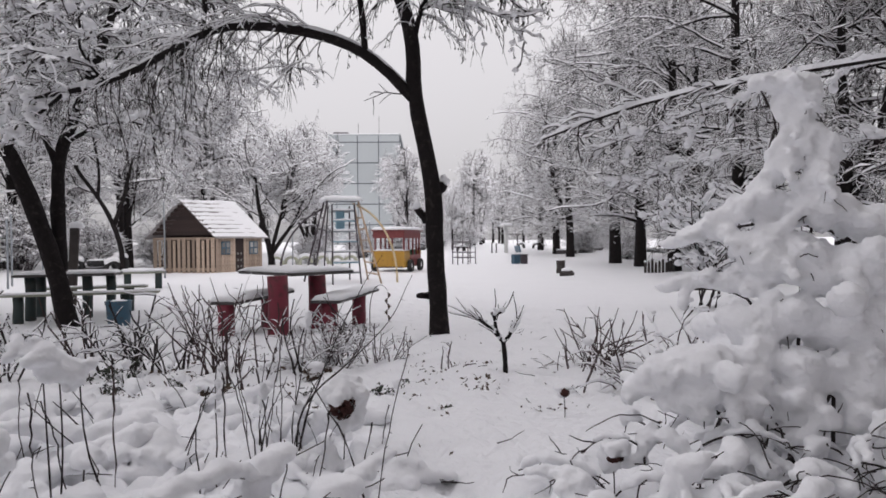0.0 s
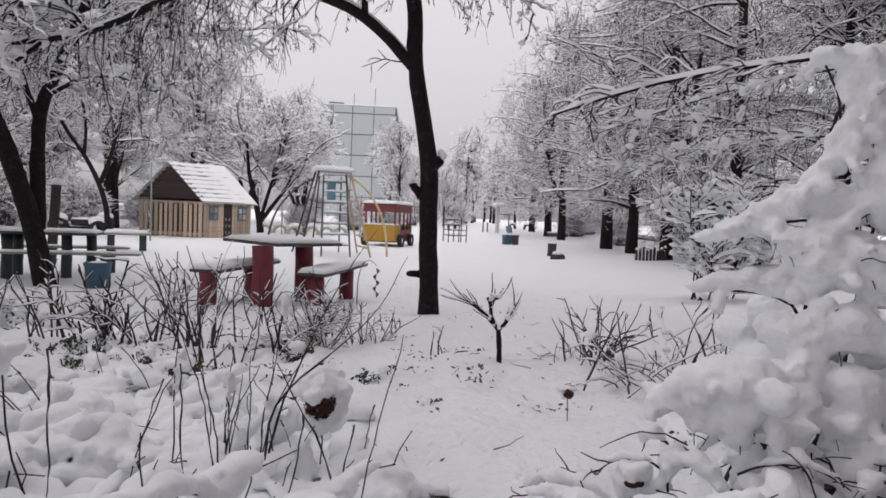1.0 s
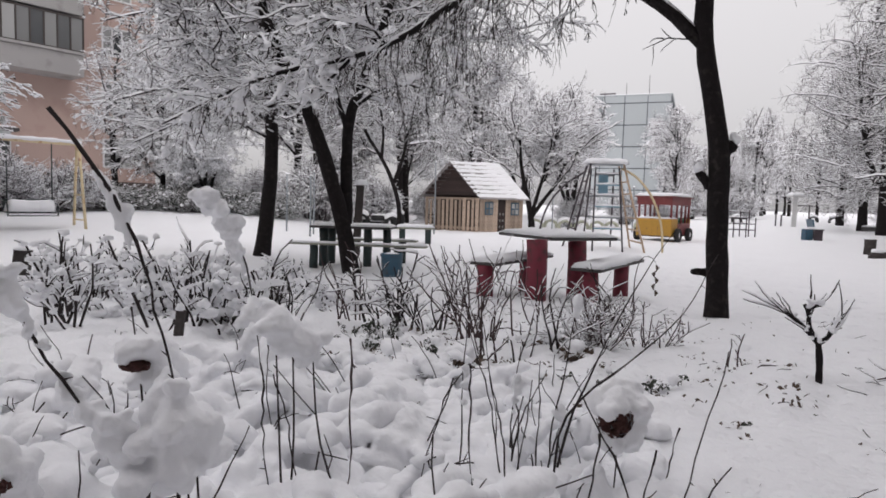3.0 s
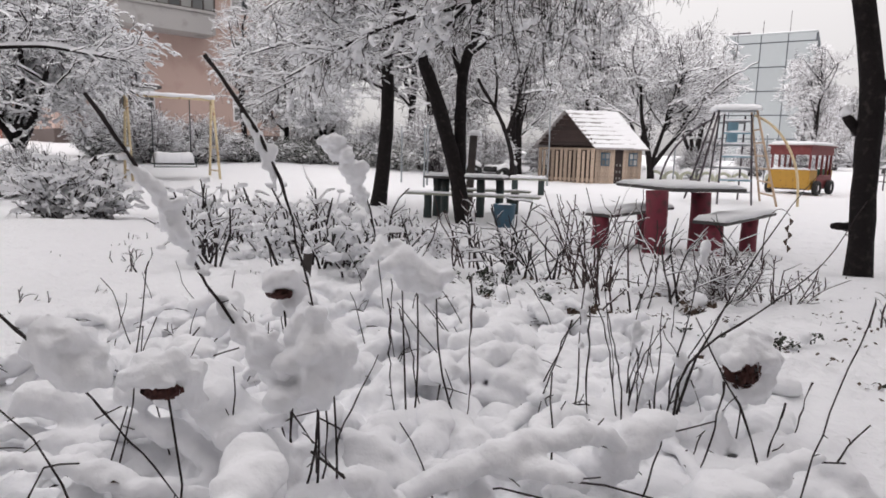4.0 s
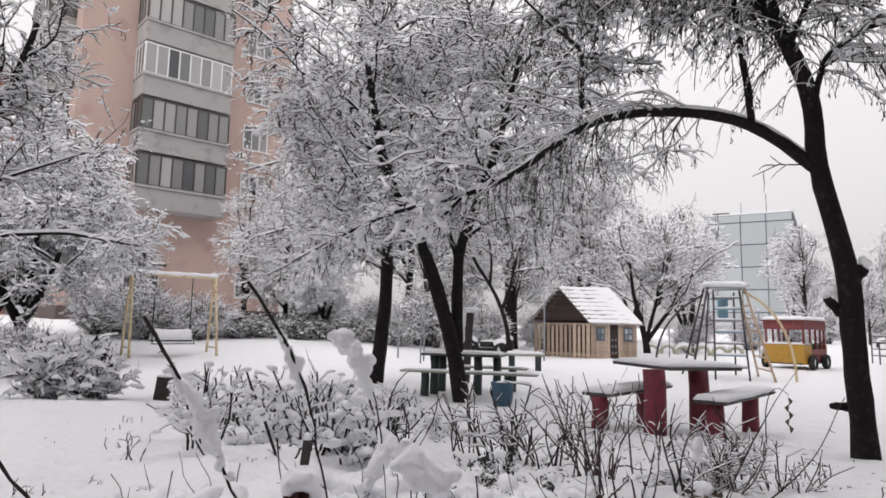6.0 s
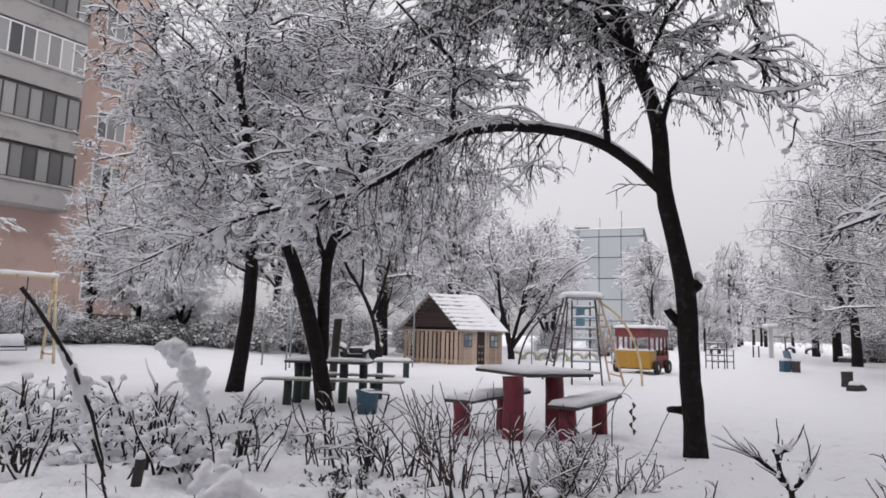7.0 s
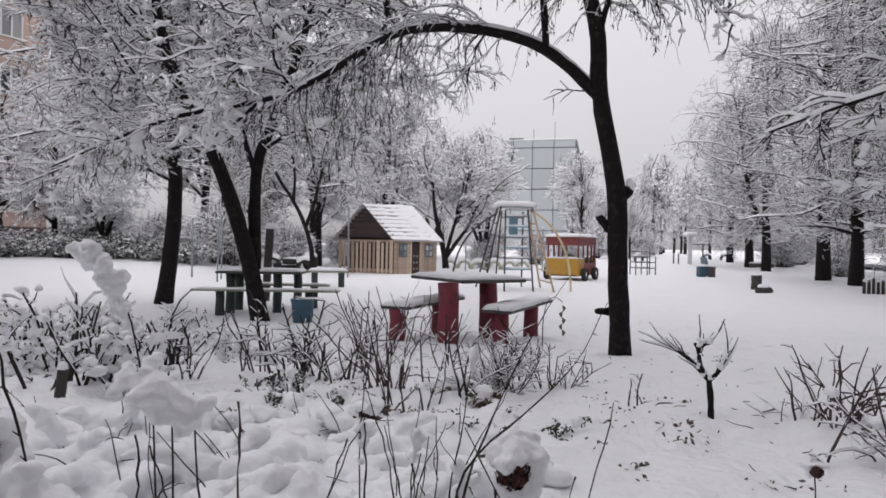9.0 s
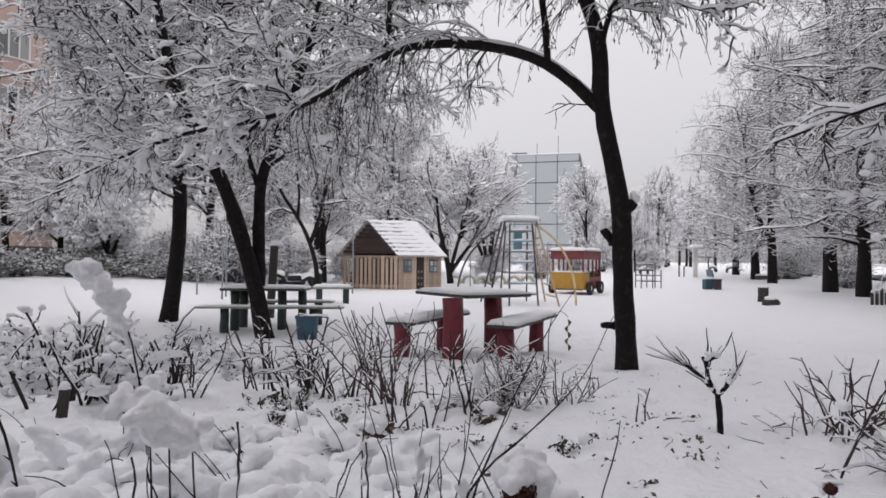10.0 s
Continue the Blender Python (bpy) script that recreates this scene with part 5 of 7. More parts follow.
    # row of short dark pickets by the trees
    for i in range(9):
        px, py = 11.9 + 0.12 * i, 17.9 - 0.02 * i
        s = thing("picket", (px, py, gz(px, py)), "short dark picket stake with a snowy tip", "picket", 0, "picket edging")
        tube_part("stake", [(0, 0, -0.1), (0, 0, 0.3 + 0.05 * (i % 3)), (0, 0, 0.36 + 0.05 * (i % 3))], [0.045, 0.04, 0.01], BARK_GREY, s, 6)
        tube_part("snow_cap", [(0, 0, 0.34 + 0.05 * (i % 3)), (0, 0, 0.42 + 0.05 * (i % 3))], [0.05, 0.02], SNOW, s, 6)
    # low table by the house
    x, y = -3.05, 16.9
    m = thing("bench", (x, y, gz(x, y)), "low dark green bench under snow", "bench", 10)
    part("seat", box(1.0, 0.3, 0.05, (0, 0, 0.4), 0.01), PALE_BOARD, m)
    for sx in (-0.35, 0.35):
        part("leg", box(0.16, 0.2, 0.42, (sx, 0, 0.17), 0.01), GREEN, m)
    snow_slab("snow_cap", 1.0, 0.3, 0.08, m, (0, 0, 0.425), seed=4, nx=14, ny=8)
    # teal hut behind the row of trees
    x, y = 15.7, 18.3
    k = thing("hut", (x, y, gz(x, y)), "teal sheet-metal hut half hidden by snowy trees", "hut", 40)
    part("wall", box(2.4, 1.8, 2.0, (0, 0, 1.0), 0.02), TEAL, k)
    part("base", box(2.45, 1.85, 0.9, (0, 0, 0.45), 0.02), DARK_ROOM, k)
    part("roof", box(2.7, 2.1, 0.1, (0, 0, 2.05), 0.01), TEAL, k)
    snow_slab("snow_cap", 2.7, 2.1, 0.2, k, (0, 0, 2.1), seed=4)
    # the lane beyond the trees
    r = link_mesh("road", [(21.5, 10, 0.0), (25.5, 10, 0.0), (31, 48, 0.0), (27, 48, 0.0)], [(0, 1, 2, 3)], [ASPHALT])
    for v in r.data.vertices:
        v.co.z = gz(v.co.x, v.co.y) + 0.05
    tagged(r, "wet grey lane cleared of snow", "road", kind="structure")


climbing_frame()
play_bus()
swing()
tyres()
post_cap()
poles()
bucket()
yard_bits()


# ---------------------------------------------------------------- trees round the yard
def put_copy(src, x, y, turn, scale=1.0, label=""):
    c = copy_thing(src, pose(x, y, gz(x, y) - 0.1, 0, 0, turn) @ Matrix.Scale(scale, 4))
    if label:
        c["label"] = label
    return c


def background_trees():
    a = tree("tree", "snow-laden fruit tree with a low dense crown", [([(0, 0, -0.1), (0.08, 0, 0.7), (-0.05, 0.1, 1.4), (0.2, 0.1, 2.4), (0.3, 0, 3.2)], 0.12, 0.05),
             ([(0.05, 0, 0.8), (0.5, 0.1, 1.6), (0.9, 0.1, 2.5)], 0.1, 0.05), ([(0.02, 0, 0.9), (-0.5, -0.1, 1.7), (-0.9, 0, 2.6)], 0.1, 0.05)], 41,
             limbs=(26, 2.1, 1.0), spread=(0.42, 1.0), l2=(300, 1.0), l3=(3000, 0.45), l4=(7000, 0.2), radius=(0.026, 0.009, 0.005, 0.0036),
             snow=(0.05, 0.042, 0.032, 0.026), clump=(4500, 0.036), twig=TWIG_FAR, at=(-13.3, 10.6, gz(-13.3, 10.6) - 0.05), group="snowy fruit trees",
             pull=((0, 0, 0.0), (0, 0, -0.06), (0, 0, -0.1), (0, 0, -0.12)))
    for x, y, t, s in ((-15.6, 10.2, 100, 1.1), (-18.5, 12.0, 200, 1.25), (-14.5, 7.2, 40, 1.1), (-15.6, 12.6, 260, 1.3), (-15.0, 11.2, 20, 1.4), (-11.4, 21.3, 70, 0.75)):
        put_copy(a, x, y, t, s)
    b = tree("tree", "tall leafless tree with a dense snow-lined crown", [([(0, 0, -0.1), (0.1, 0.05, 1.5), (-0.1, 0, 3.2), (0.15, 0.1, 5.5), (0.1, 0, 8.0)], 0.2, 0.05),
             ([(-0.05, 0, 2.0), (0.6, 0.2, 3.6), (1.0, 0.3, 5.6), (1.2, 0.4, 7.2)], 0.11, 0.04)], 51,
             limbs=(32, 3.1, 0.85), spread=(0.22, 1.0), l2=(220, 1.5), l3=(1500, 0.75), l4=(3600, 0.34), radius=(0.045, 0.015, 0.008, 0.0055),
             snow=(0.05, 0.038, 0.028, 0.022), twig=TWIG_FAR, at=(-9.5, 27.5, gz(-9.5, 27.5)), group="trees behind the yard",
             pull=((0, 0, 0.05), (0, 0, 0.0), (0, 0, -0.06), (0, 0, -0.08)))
    for x, y, t, s in ((-6.0, 30.5, 60, 0.95), (-13.5, 25.5, 140, 0.95), (-12.0, 32, 220, 1.15), (-3.2, 35, 20, 1.05), (-7.8, 38, 100, 1.2), (-17.5, 29.5, 330, 1.1), (-14.6, 20.8, 40, 0.62), (-13.0, 21.2, 280, 0.55)):
        put_copy(b, x, y, t, s)
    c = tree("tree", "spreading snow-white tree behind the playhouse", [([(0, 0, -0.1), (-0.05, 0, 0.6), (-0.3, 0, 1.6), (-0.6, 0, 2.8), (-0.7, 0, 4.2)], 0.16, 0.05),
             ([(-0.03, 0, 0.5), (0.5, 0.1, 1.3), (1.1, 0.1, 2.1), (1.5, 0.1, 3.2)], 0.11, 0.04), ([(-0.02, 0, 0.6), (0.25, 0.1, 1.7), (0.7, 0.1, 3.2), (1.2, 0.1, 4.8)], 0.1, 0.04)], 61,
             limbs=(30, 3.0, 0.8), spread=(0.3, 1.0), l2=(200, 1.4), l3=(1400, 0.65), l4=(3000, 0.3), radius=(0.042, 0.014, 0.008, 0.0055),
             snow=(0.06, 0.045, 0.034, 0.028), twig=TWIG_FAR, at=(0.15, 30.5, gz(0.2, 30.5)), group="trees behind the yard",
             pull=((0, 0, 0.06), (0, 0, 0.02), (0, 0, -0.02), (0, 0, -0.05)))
    for x, y, t, s in ((-9.5, 32.5, 60, 0.9), (2.6, 41, 120, 1.25), (-0.8, 46, 200, 1.5), (-4, 44, 250, 1.3)):
        put_copy(c, x, y, t, s)
    tree("tree", "slender curved tree with drooping twigs beside the playhouse", [([(-4.85, 23.6, 0.1), (-4.88, 23.6, 1.0), (-5.2, 23.6, 2.0), (-5.7, 23.6, 2.9), (-6.2, 23.6, 3.55), (-6.55, 23.6, 4.5), (-6.8, 23.7, 5.6)], 0.095, 0.035),
             ([(-5.1, 23.6, 1.8), (-4.8, 23.7, 2.7), (-4.6, 23.8, 3.8), (-4.2, 23.8, 5.2)], 0.08, 0.03), ([(-5.6, 23.6, 2.7), (-5.5, 23.5, 3.6), (-5.7, 23.4, 5.0)], 0.06, 0.025)], 66,
             limbs=(20, 2.2, 0.9), spread=(0.35, 1.0), l2=(170, 1.3), l3=(1300, 0.7), l4=(2600, 0.3), radius=(0.032, 0.012, 0.007, 0.005),
             snow=(0.04, 0.028, 0.022, 0.018), group="trees behind the yard", pull=((0, 0, 0.04), (0, 0, -0.08), (0, 0, -0.16), (0, 0, -0.16)))
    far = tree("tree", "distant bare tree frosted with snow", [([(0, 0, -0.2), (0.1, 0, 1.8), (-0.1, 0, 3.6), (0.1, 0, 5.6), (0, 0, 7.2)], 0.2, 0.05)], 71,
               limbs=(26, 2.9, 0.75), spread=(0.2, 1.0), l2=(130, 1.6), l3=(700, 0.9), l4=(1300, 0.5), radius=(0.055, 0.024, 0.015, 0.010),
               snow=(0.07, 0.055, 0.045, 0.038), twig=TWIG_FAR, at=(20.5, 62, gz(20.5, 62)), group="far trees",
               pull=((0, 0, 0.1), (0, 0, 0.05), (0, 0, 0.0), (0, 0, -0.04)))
    for x, y, t, s in ((24, 70, 30, 0.95), (29, 76, 80, 1.0), (19.5, 80, 130, 0.85), (25, 92, 170, 1.0), (33, 95, 200, 1.1), (22.5, 53.5, 220, 0.7), (28, 58, 260, 0.85), (4.5, 72, 20, 0.62), (15.5, 72, 50, 0.75), (17.2, 66, 90, 0.7), (12.6, 58, 250, 0.98), (13.4, 66, 190, 1.0),
                       (0, 78, 310, 0.75), (40, 110, 0, 1.2), (30, 118, 40, 1.1), (14.7, 50, 70, 0.5), (18.0, 58, 150, 0.6), (21.5, 68, 10, 0.8), (26, 84, 60, 0.95), (22, 100, 200, 1.0), (29, 104, 100, 1.05), (36, 108, 20, 1.1), (33, 88, 300, 0.95)):
        put_copy(far, x, y, t, s)


def row_trees():
    """The avenue along the lane: thick dark trunks, drooping snow-lined boughs."""
    a = tree("tree", "thick dark avenue tree with drooping snow-lined boughs", [([(0, 0, -0.2), (0.05, 0, 1.8), (-0.05, 0.05, 4), (0.1, 0, 7), (0, 0, 11)], 0.23, 0.07)], 81,
             limbs=(46, 3.6, 1.15), spread=(0.16, 1.0), l2=(380, 1.5), l3=(2000, 0.75), l4=(3400, 0.36), radius=(0.045, 0.016, 0.009, 0.0065),
             snow=(0.035, 0.023, 0.016, 0.013), at=(14.66, 22.5, 0), group="avenue trees", bark=BARK,
             pull=((0, 0, -0.05), (0, 0, -0.02), (0, 0, 0.10), (0, 0, 0.14)))
    b = tree("tree", "dark avenue tree with tangled snowy twigs", [([(0, 0, -0.2), (-0.05, 0, 1.5), (0.1, 0.05, 3.5), (-0.1, 0, 6), (0.1, 0, 10)], 0.22, 0.06),
             ([(0.05, 0, 2.2), (0.7, 0.2, 3.4), (1.0, 0.3, 5.5), (1.3, 0.4, 8)], 0.13, 0.05)], 91,
             limbs=(44, 3.2, 1.05), spread=(0.14, 1.0), l2=(380, 1.4), l3=(2000, 0.7), l4=(3400, 0.34), radius=(0.042, 0.015, 0.009, 0.0065),
             snow=(0.035, 0.023, 0.017, 0.014), at=(13.3, 18.3, 0), group="avenue trees",
             pull=((0, 0, -0.02), (0, 0, -0.04), (0, 0, 0.06), (0, 0, 0.1)))
    for x, y, t, s in ((24.5, 31.5, 75, 1.05), (18.6, 38.5, 160, 1.15), (20.8, 46.0, 250, 1.05), (12.7, 14.6, 200, 0.95), (22.5, 30, 110, 1.2), (26, 40, 10, 1.2)):
        put_copy(a, x, y, t, s)
    for x, y, t, s in ((15.6, 26.0, 40, 1.25), (17.4, 34.2, 130, 1.1), (13.6, 12.0, 300, 0.9), (19.8, 17.0, 10, 1.1), (19, 24, 220, 1.15), (16, 10.5, 100, 1.0)):
        put_copy(b, x, y, t, s)


def left_tree():
    tree("tree", "slim dark tree with a long snowy side branch", [
        ([(-7.39, 4.56, 0.2), (-7.36, 4.6, 1.0), (-7.42, 4.66, 1.8), (-7.35, 4.7, 2.3), (-7.15, 4.9, 2.9), (-7.05, 5.1, 3.6), (-6.8, 5.2, 4.6)], 0.112, 0.03),
        ([(-7.40, 4.66, 1.85), (-7.75, 4.55, 2.4), (-7.95, 4.4, 3.1), (-8.1, 4.3, 4.0)], 0.06, 0.025), ([(-7.38, 4.68, 2.1), (-7.45, 4.8, 2.8), (-7.4, 4.9, 3.8)], 0.04, 0.02)], 101,
        limbs=(18, 1.5, 0.8), spread=(0.45, 1.0), l2=(150, 0.8), l3=(1100, 0.4), l4=(2400, 0.18), radius=(0.022, 0.008, 0.0045, 0.003),
        snow=(0.035, 0.024, 0.018, 0.014), extra=[([(-7.40, 4.64, 1.8), (-6.9, 5.0, 2.05), (-6.3, 5.4, 2.12), (-5.6, 5.8, 2.0)], 0.03, 0.010), ([(-7.37, 4.7, 2.35), (-6.8, 5.1, 2.75), (-6.1, 5.5, 3.1)], 0.022, 0.008)],
        clump=(1200, 0.026), pull=((0, 0, 0.08), (0, 0, 0.0), (0, 0, -0.03), (0, 0, -0.05)))


background_trees()
row_trees()
left_tree()


# ---------------------------------------------------------------- hedge and snowy bushes
def bush(at, w, d, h, seed, label, count=260, fine=1500, snow=0.03, leaf=0, twig=None, group="", clump=0, csize=0.05, name="bush", splay=0.9, thick=1.0, leaf_size=1.0):
    """A many-stemmed bush of snow-lined twigs."""
    rng = np.random.default_rng(seed)
    base = thing(name, at, label, "bush", group=group)
    s = np.stack([rng.uniform(-w, w, count) * 0.3, rng.uniform(-d, d, count) * 0.3, np.full(count, -0.05)], 1)
    az = rng.uniform(0, 2 * np.pi, count)
    out = np.stack([np.cos(az) * w, np.sin(az) * d, np.zeros(count)], 1) * splay * rng.uniform(0.1, 1, count)[:, None]
    dirs = out + np.array([0, 0, 1.0]) * h
    ln = h * rng.uniform(0.6, 1.2, count)
    l1 = grow(rng, s, dirs, ln, 6, 0.14, (0, 0, -0.03))
    st, dd, t = sprout(rng, l1, fine, 0.25, 1.0, 0.8)
    l2 = grow(rng, st, dd, h * 0.3 * rng.uniform(0.4, 1.3, fine), 3, 0.25, (0, 0, -0.05))
    r1 = np.full(count, 0.008 * max(0.6, h) * thick)
    r2 = np.full(fine, 0.005 * max(0.6, h) * thick)
    sets = [twigs(l1, r1, r1 * 0.5, snow * rng.uniform(0.5, 1.4, count)), twigs(l2, r2, r2 * 0.5, snow * rng.uniform(0.5, 1.4, fine))]
    cl = None
    if clump:
        src = np.concatenate([l1[:, 2:].reshape(-1, 3), l2[:, 1:].reshape(-1, 3)])
        cl = blobs(rng, src[rng.choice(len(src), clump)], csize * rng.uniform(0.4, 1.4, clump))
    if count <= 60:
        for i in range(count):
            v, f, idx = twigs(l1[i:i + 1], r1[:1], r1[:1] * 0.5, np.array([snow * rng.uniform(0.5, 1.4)]))
            link_mesh("cane", v, f, [twig or TWIG, SNOW], base, index=idx)
        sets = sets[1:]
    join_twigs("crown", sets, [twig or TWIG, SNOW], base, "fine side twigs with snow", clumps=cl)["kind"] = "stuff"
    if leaf:
        src = l2[:, 1:].reshape(-1, 3)
        p = src[rng.choice(len(src), leaf)]
        dd = unit(rng.normal(size=(leaf, 3)))
        ww = unit(np.cross(dd, rng.normal(size=(leaf, 3))))
        sz = rng.uniform(0.03, 0.07, leaf)[:, None] * max(0.7, h) * leaf_size
        v = np.stack([p, p + dd * sz * 0.5 + ww * sz * 0.3, p + dd * sz, p + dd * sz * 0.5 - ww * sz * 0.3], 1).reshape(-1, 3)
        f = np.arange(leaf)[:, None] * 4 + np.arange(4)[None]
        tagged(link_mesh("leaves", v, f, [LEAF_GREEN], base, label="dark leaves under the snow"), kind="stuff")
    return base


def hedges():
    n = 15
    src = None
    for i in range(n):
        t = i / (n - 1)
        x, y = -17.4 + 8.4 * t, 16.7 + 5.7 * t
        if src is None:
            src = bush((x, y, gz(x, y)), 0.8, 0.5, 0.85, 7, "clipped dark hedge bush capped with snow", 160, 1500, 0.012, leaf=6500, clump=260, csize=0.045, group="hedge", name="hedge_bush")
        else:
            put_copy(src, x, y, 55 * i, 1.0 + 0.08 * math.sin(i * 2.3))
    big = bush((-8.2, 24.0, gz(-8.2, 24)), 1.5, 1.0, 1.9, 8, "tall snow-covered bush behind the poles", 200, 2300, 0.026, clump=420, csize=0.045, group="snowy bushes", twig=TWIG_FAR)
    for x, y, t, s in ((-10.6, 24.6, 60, 0.8), (-6.6, 27.2, 110, 0.9), (-12.8, 22.9, 200, 0.85), (-4.6, 31.5, 10, 0.9), (2.2, 33.0, 70, 0.7), (-8.8, 28.5, 20, 1.3),
                       (5.5, 38, 90, 0.9), (8.5, 42, 33, 0.9), (12, 50, 70, 1.1), (15.5, 58, 120, 1.2), (24.5, 44, 180, 1.1), (19.5, 62, 60, 1.3), (16.5, 53, 200, 1.0), (24, 76, 20, 1.6), (28, 88, 140, 1.8), (21.5, 40, 20, 1.0), (3.8, 48, 90, 1.1), (18.5, 29.5, 77, 0.8), (17.3, 22.5, 10, 0.8), (15.5, 17.0, 200, 0.85),
                       (-12.0, 8.6, 0, 0.55), (-10.5, 7.2, 100, 0.5), (-10.8, 5.6, 200, 0.45), (-9.6, 6.4, 300, 0.4), (-15.2, 16.9, 40, 0.8), (-16.4, 17.4, 160, 0.9), (-14.3, 18.0, 250, 0.75), (-17.6, 17.6, 100, 0.8), (-11.6, 9.4, 120, 0.5), (-9.0, 5.0, 220, 0.42)):
        put_copy(big, x, y, t, s)
    for k, (x, y, h) in enumerate(((6.6, 7.8, 1.7),)):
        bush((x, y, gz(x, y)), 1.0, 0.9, h, 330 + k, "young tree bowed under thick clots of snow", 12, 240, 0.05, clump=520, csize=0.055, group="young snowy trees", name="young_tree", splay=0.9)
    bush((-6.9, 6.2, gz(-6.9, 6.2) - 0.02), 1.1, 0.8, 0.75, 17, "arching bush bowed under snow with dark leaves below", 150, 1100, 0.045, leaf=500, clump=800, csize=0.036)


hedges()


# ---------------------------------------------------------------- garden bed in front
def arch_snow(rng, lines, r):
    """Lumps of snow lying on top of bent branches, over one stretch of each, and so leaving their tips and undersides bare."""
    rows = []
    n = lines.shape[1]
    for line, q in zip(lines, r):
        a, b = rng.uniform(0.05, 0.3), rng.uniform(0.62, 1.0)
        m = max(6, int(np.linalg.norm(line[-1] - line[0]) / (q * 0.55)))
        for w in np.linspace(a, b, m):
            i = min(int(w * (n - 1)), n - 2)
            f = w * (n - 1) - i
            p = line[i] + (line[i + 1] - line[i]) * f
            k = q * (0.55 + 0.6 * math.sin(math.pi * (w - a) / (b - a)) ** 0.6) * rng.uniform(0.75, 1.2)
            rows.append((p[0] + rng.normal() * k * 0.25, p[1] + rng.normal() * k * 0.25, p[2] + k * 0.72, k))
    return rows


def stem(points, r0, r1, label, mat=None, sleeves=(), name="stem", group="", seed=0, buds=0):
    """A dead stalk; sleeves are lumps of snow that cling to it."""
    r0, r1 = r0 * 0.5, r1 * 0.35
    q = resample(points, max(14, 3 * len(points)))
    foot = q[np.argmin(q[:, 2])]
    t = thing(name, tuple(foot), label, "stem", group=group)
    rng = np.random.default_rng(seed)
    p = q - foot
    p[1:-1] += rng.normal(size=(len(p) - 2, 3)) * [0.0014, 0.0014, 0.0]
    p[1:-1] += 0.0022 * np.sin(np.linspace(0, rng.uniform(4, 9), len(p) - 2) + rng.uniform(0, 6))[:, None] * [1, 0.4, 0]
    v, f = rings(p, np.linspace(r0, r1, len(p)) * (1 + 0.16 * rng.normal(size=len(p))), 7, 0.1, seed)
    link_mesh("stalk", v, f, [mat or TWIG], t, smooth=True)
    if len(sleeves):
        a = np.array(sleeves, float)
        a[:, :3] -= foot
        rows = []
        dense = [a[0]]
        for k in range(len(a) - 1):
            dense += [a[k] + (a[k + 1] - a[k]) * w for w in (0.33, 0.67, 1.0)]
        for x, y, z, r in dense:
            rows += [(x + rng.normal() * r * 0.38 + r * 0.2, y + rng.normal() * r * 0.3, z + rng.normal() * r * 0.4, r * rng.uniform(0.25, 0.62)) for _ in range(7)]
        snow_mass("snow_sleeve", rows, t, 0.005, 3, 1.0, "snow clinging to the stalk", seed, 0.85)
    for k in range(buds):
        i = rng.integers(2, len(p) - 1)
        d = unit(rng.normal(size=3)) * 0.012
        tube_part("bud", [p[i], p[i] + d], [r1 * 1.4, r1 * 0.5], mat or TWIG, t, 5)
    return t


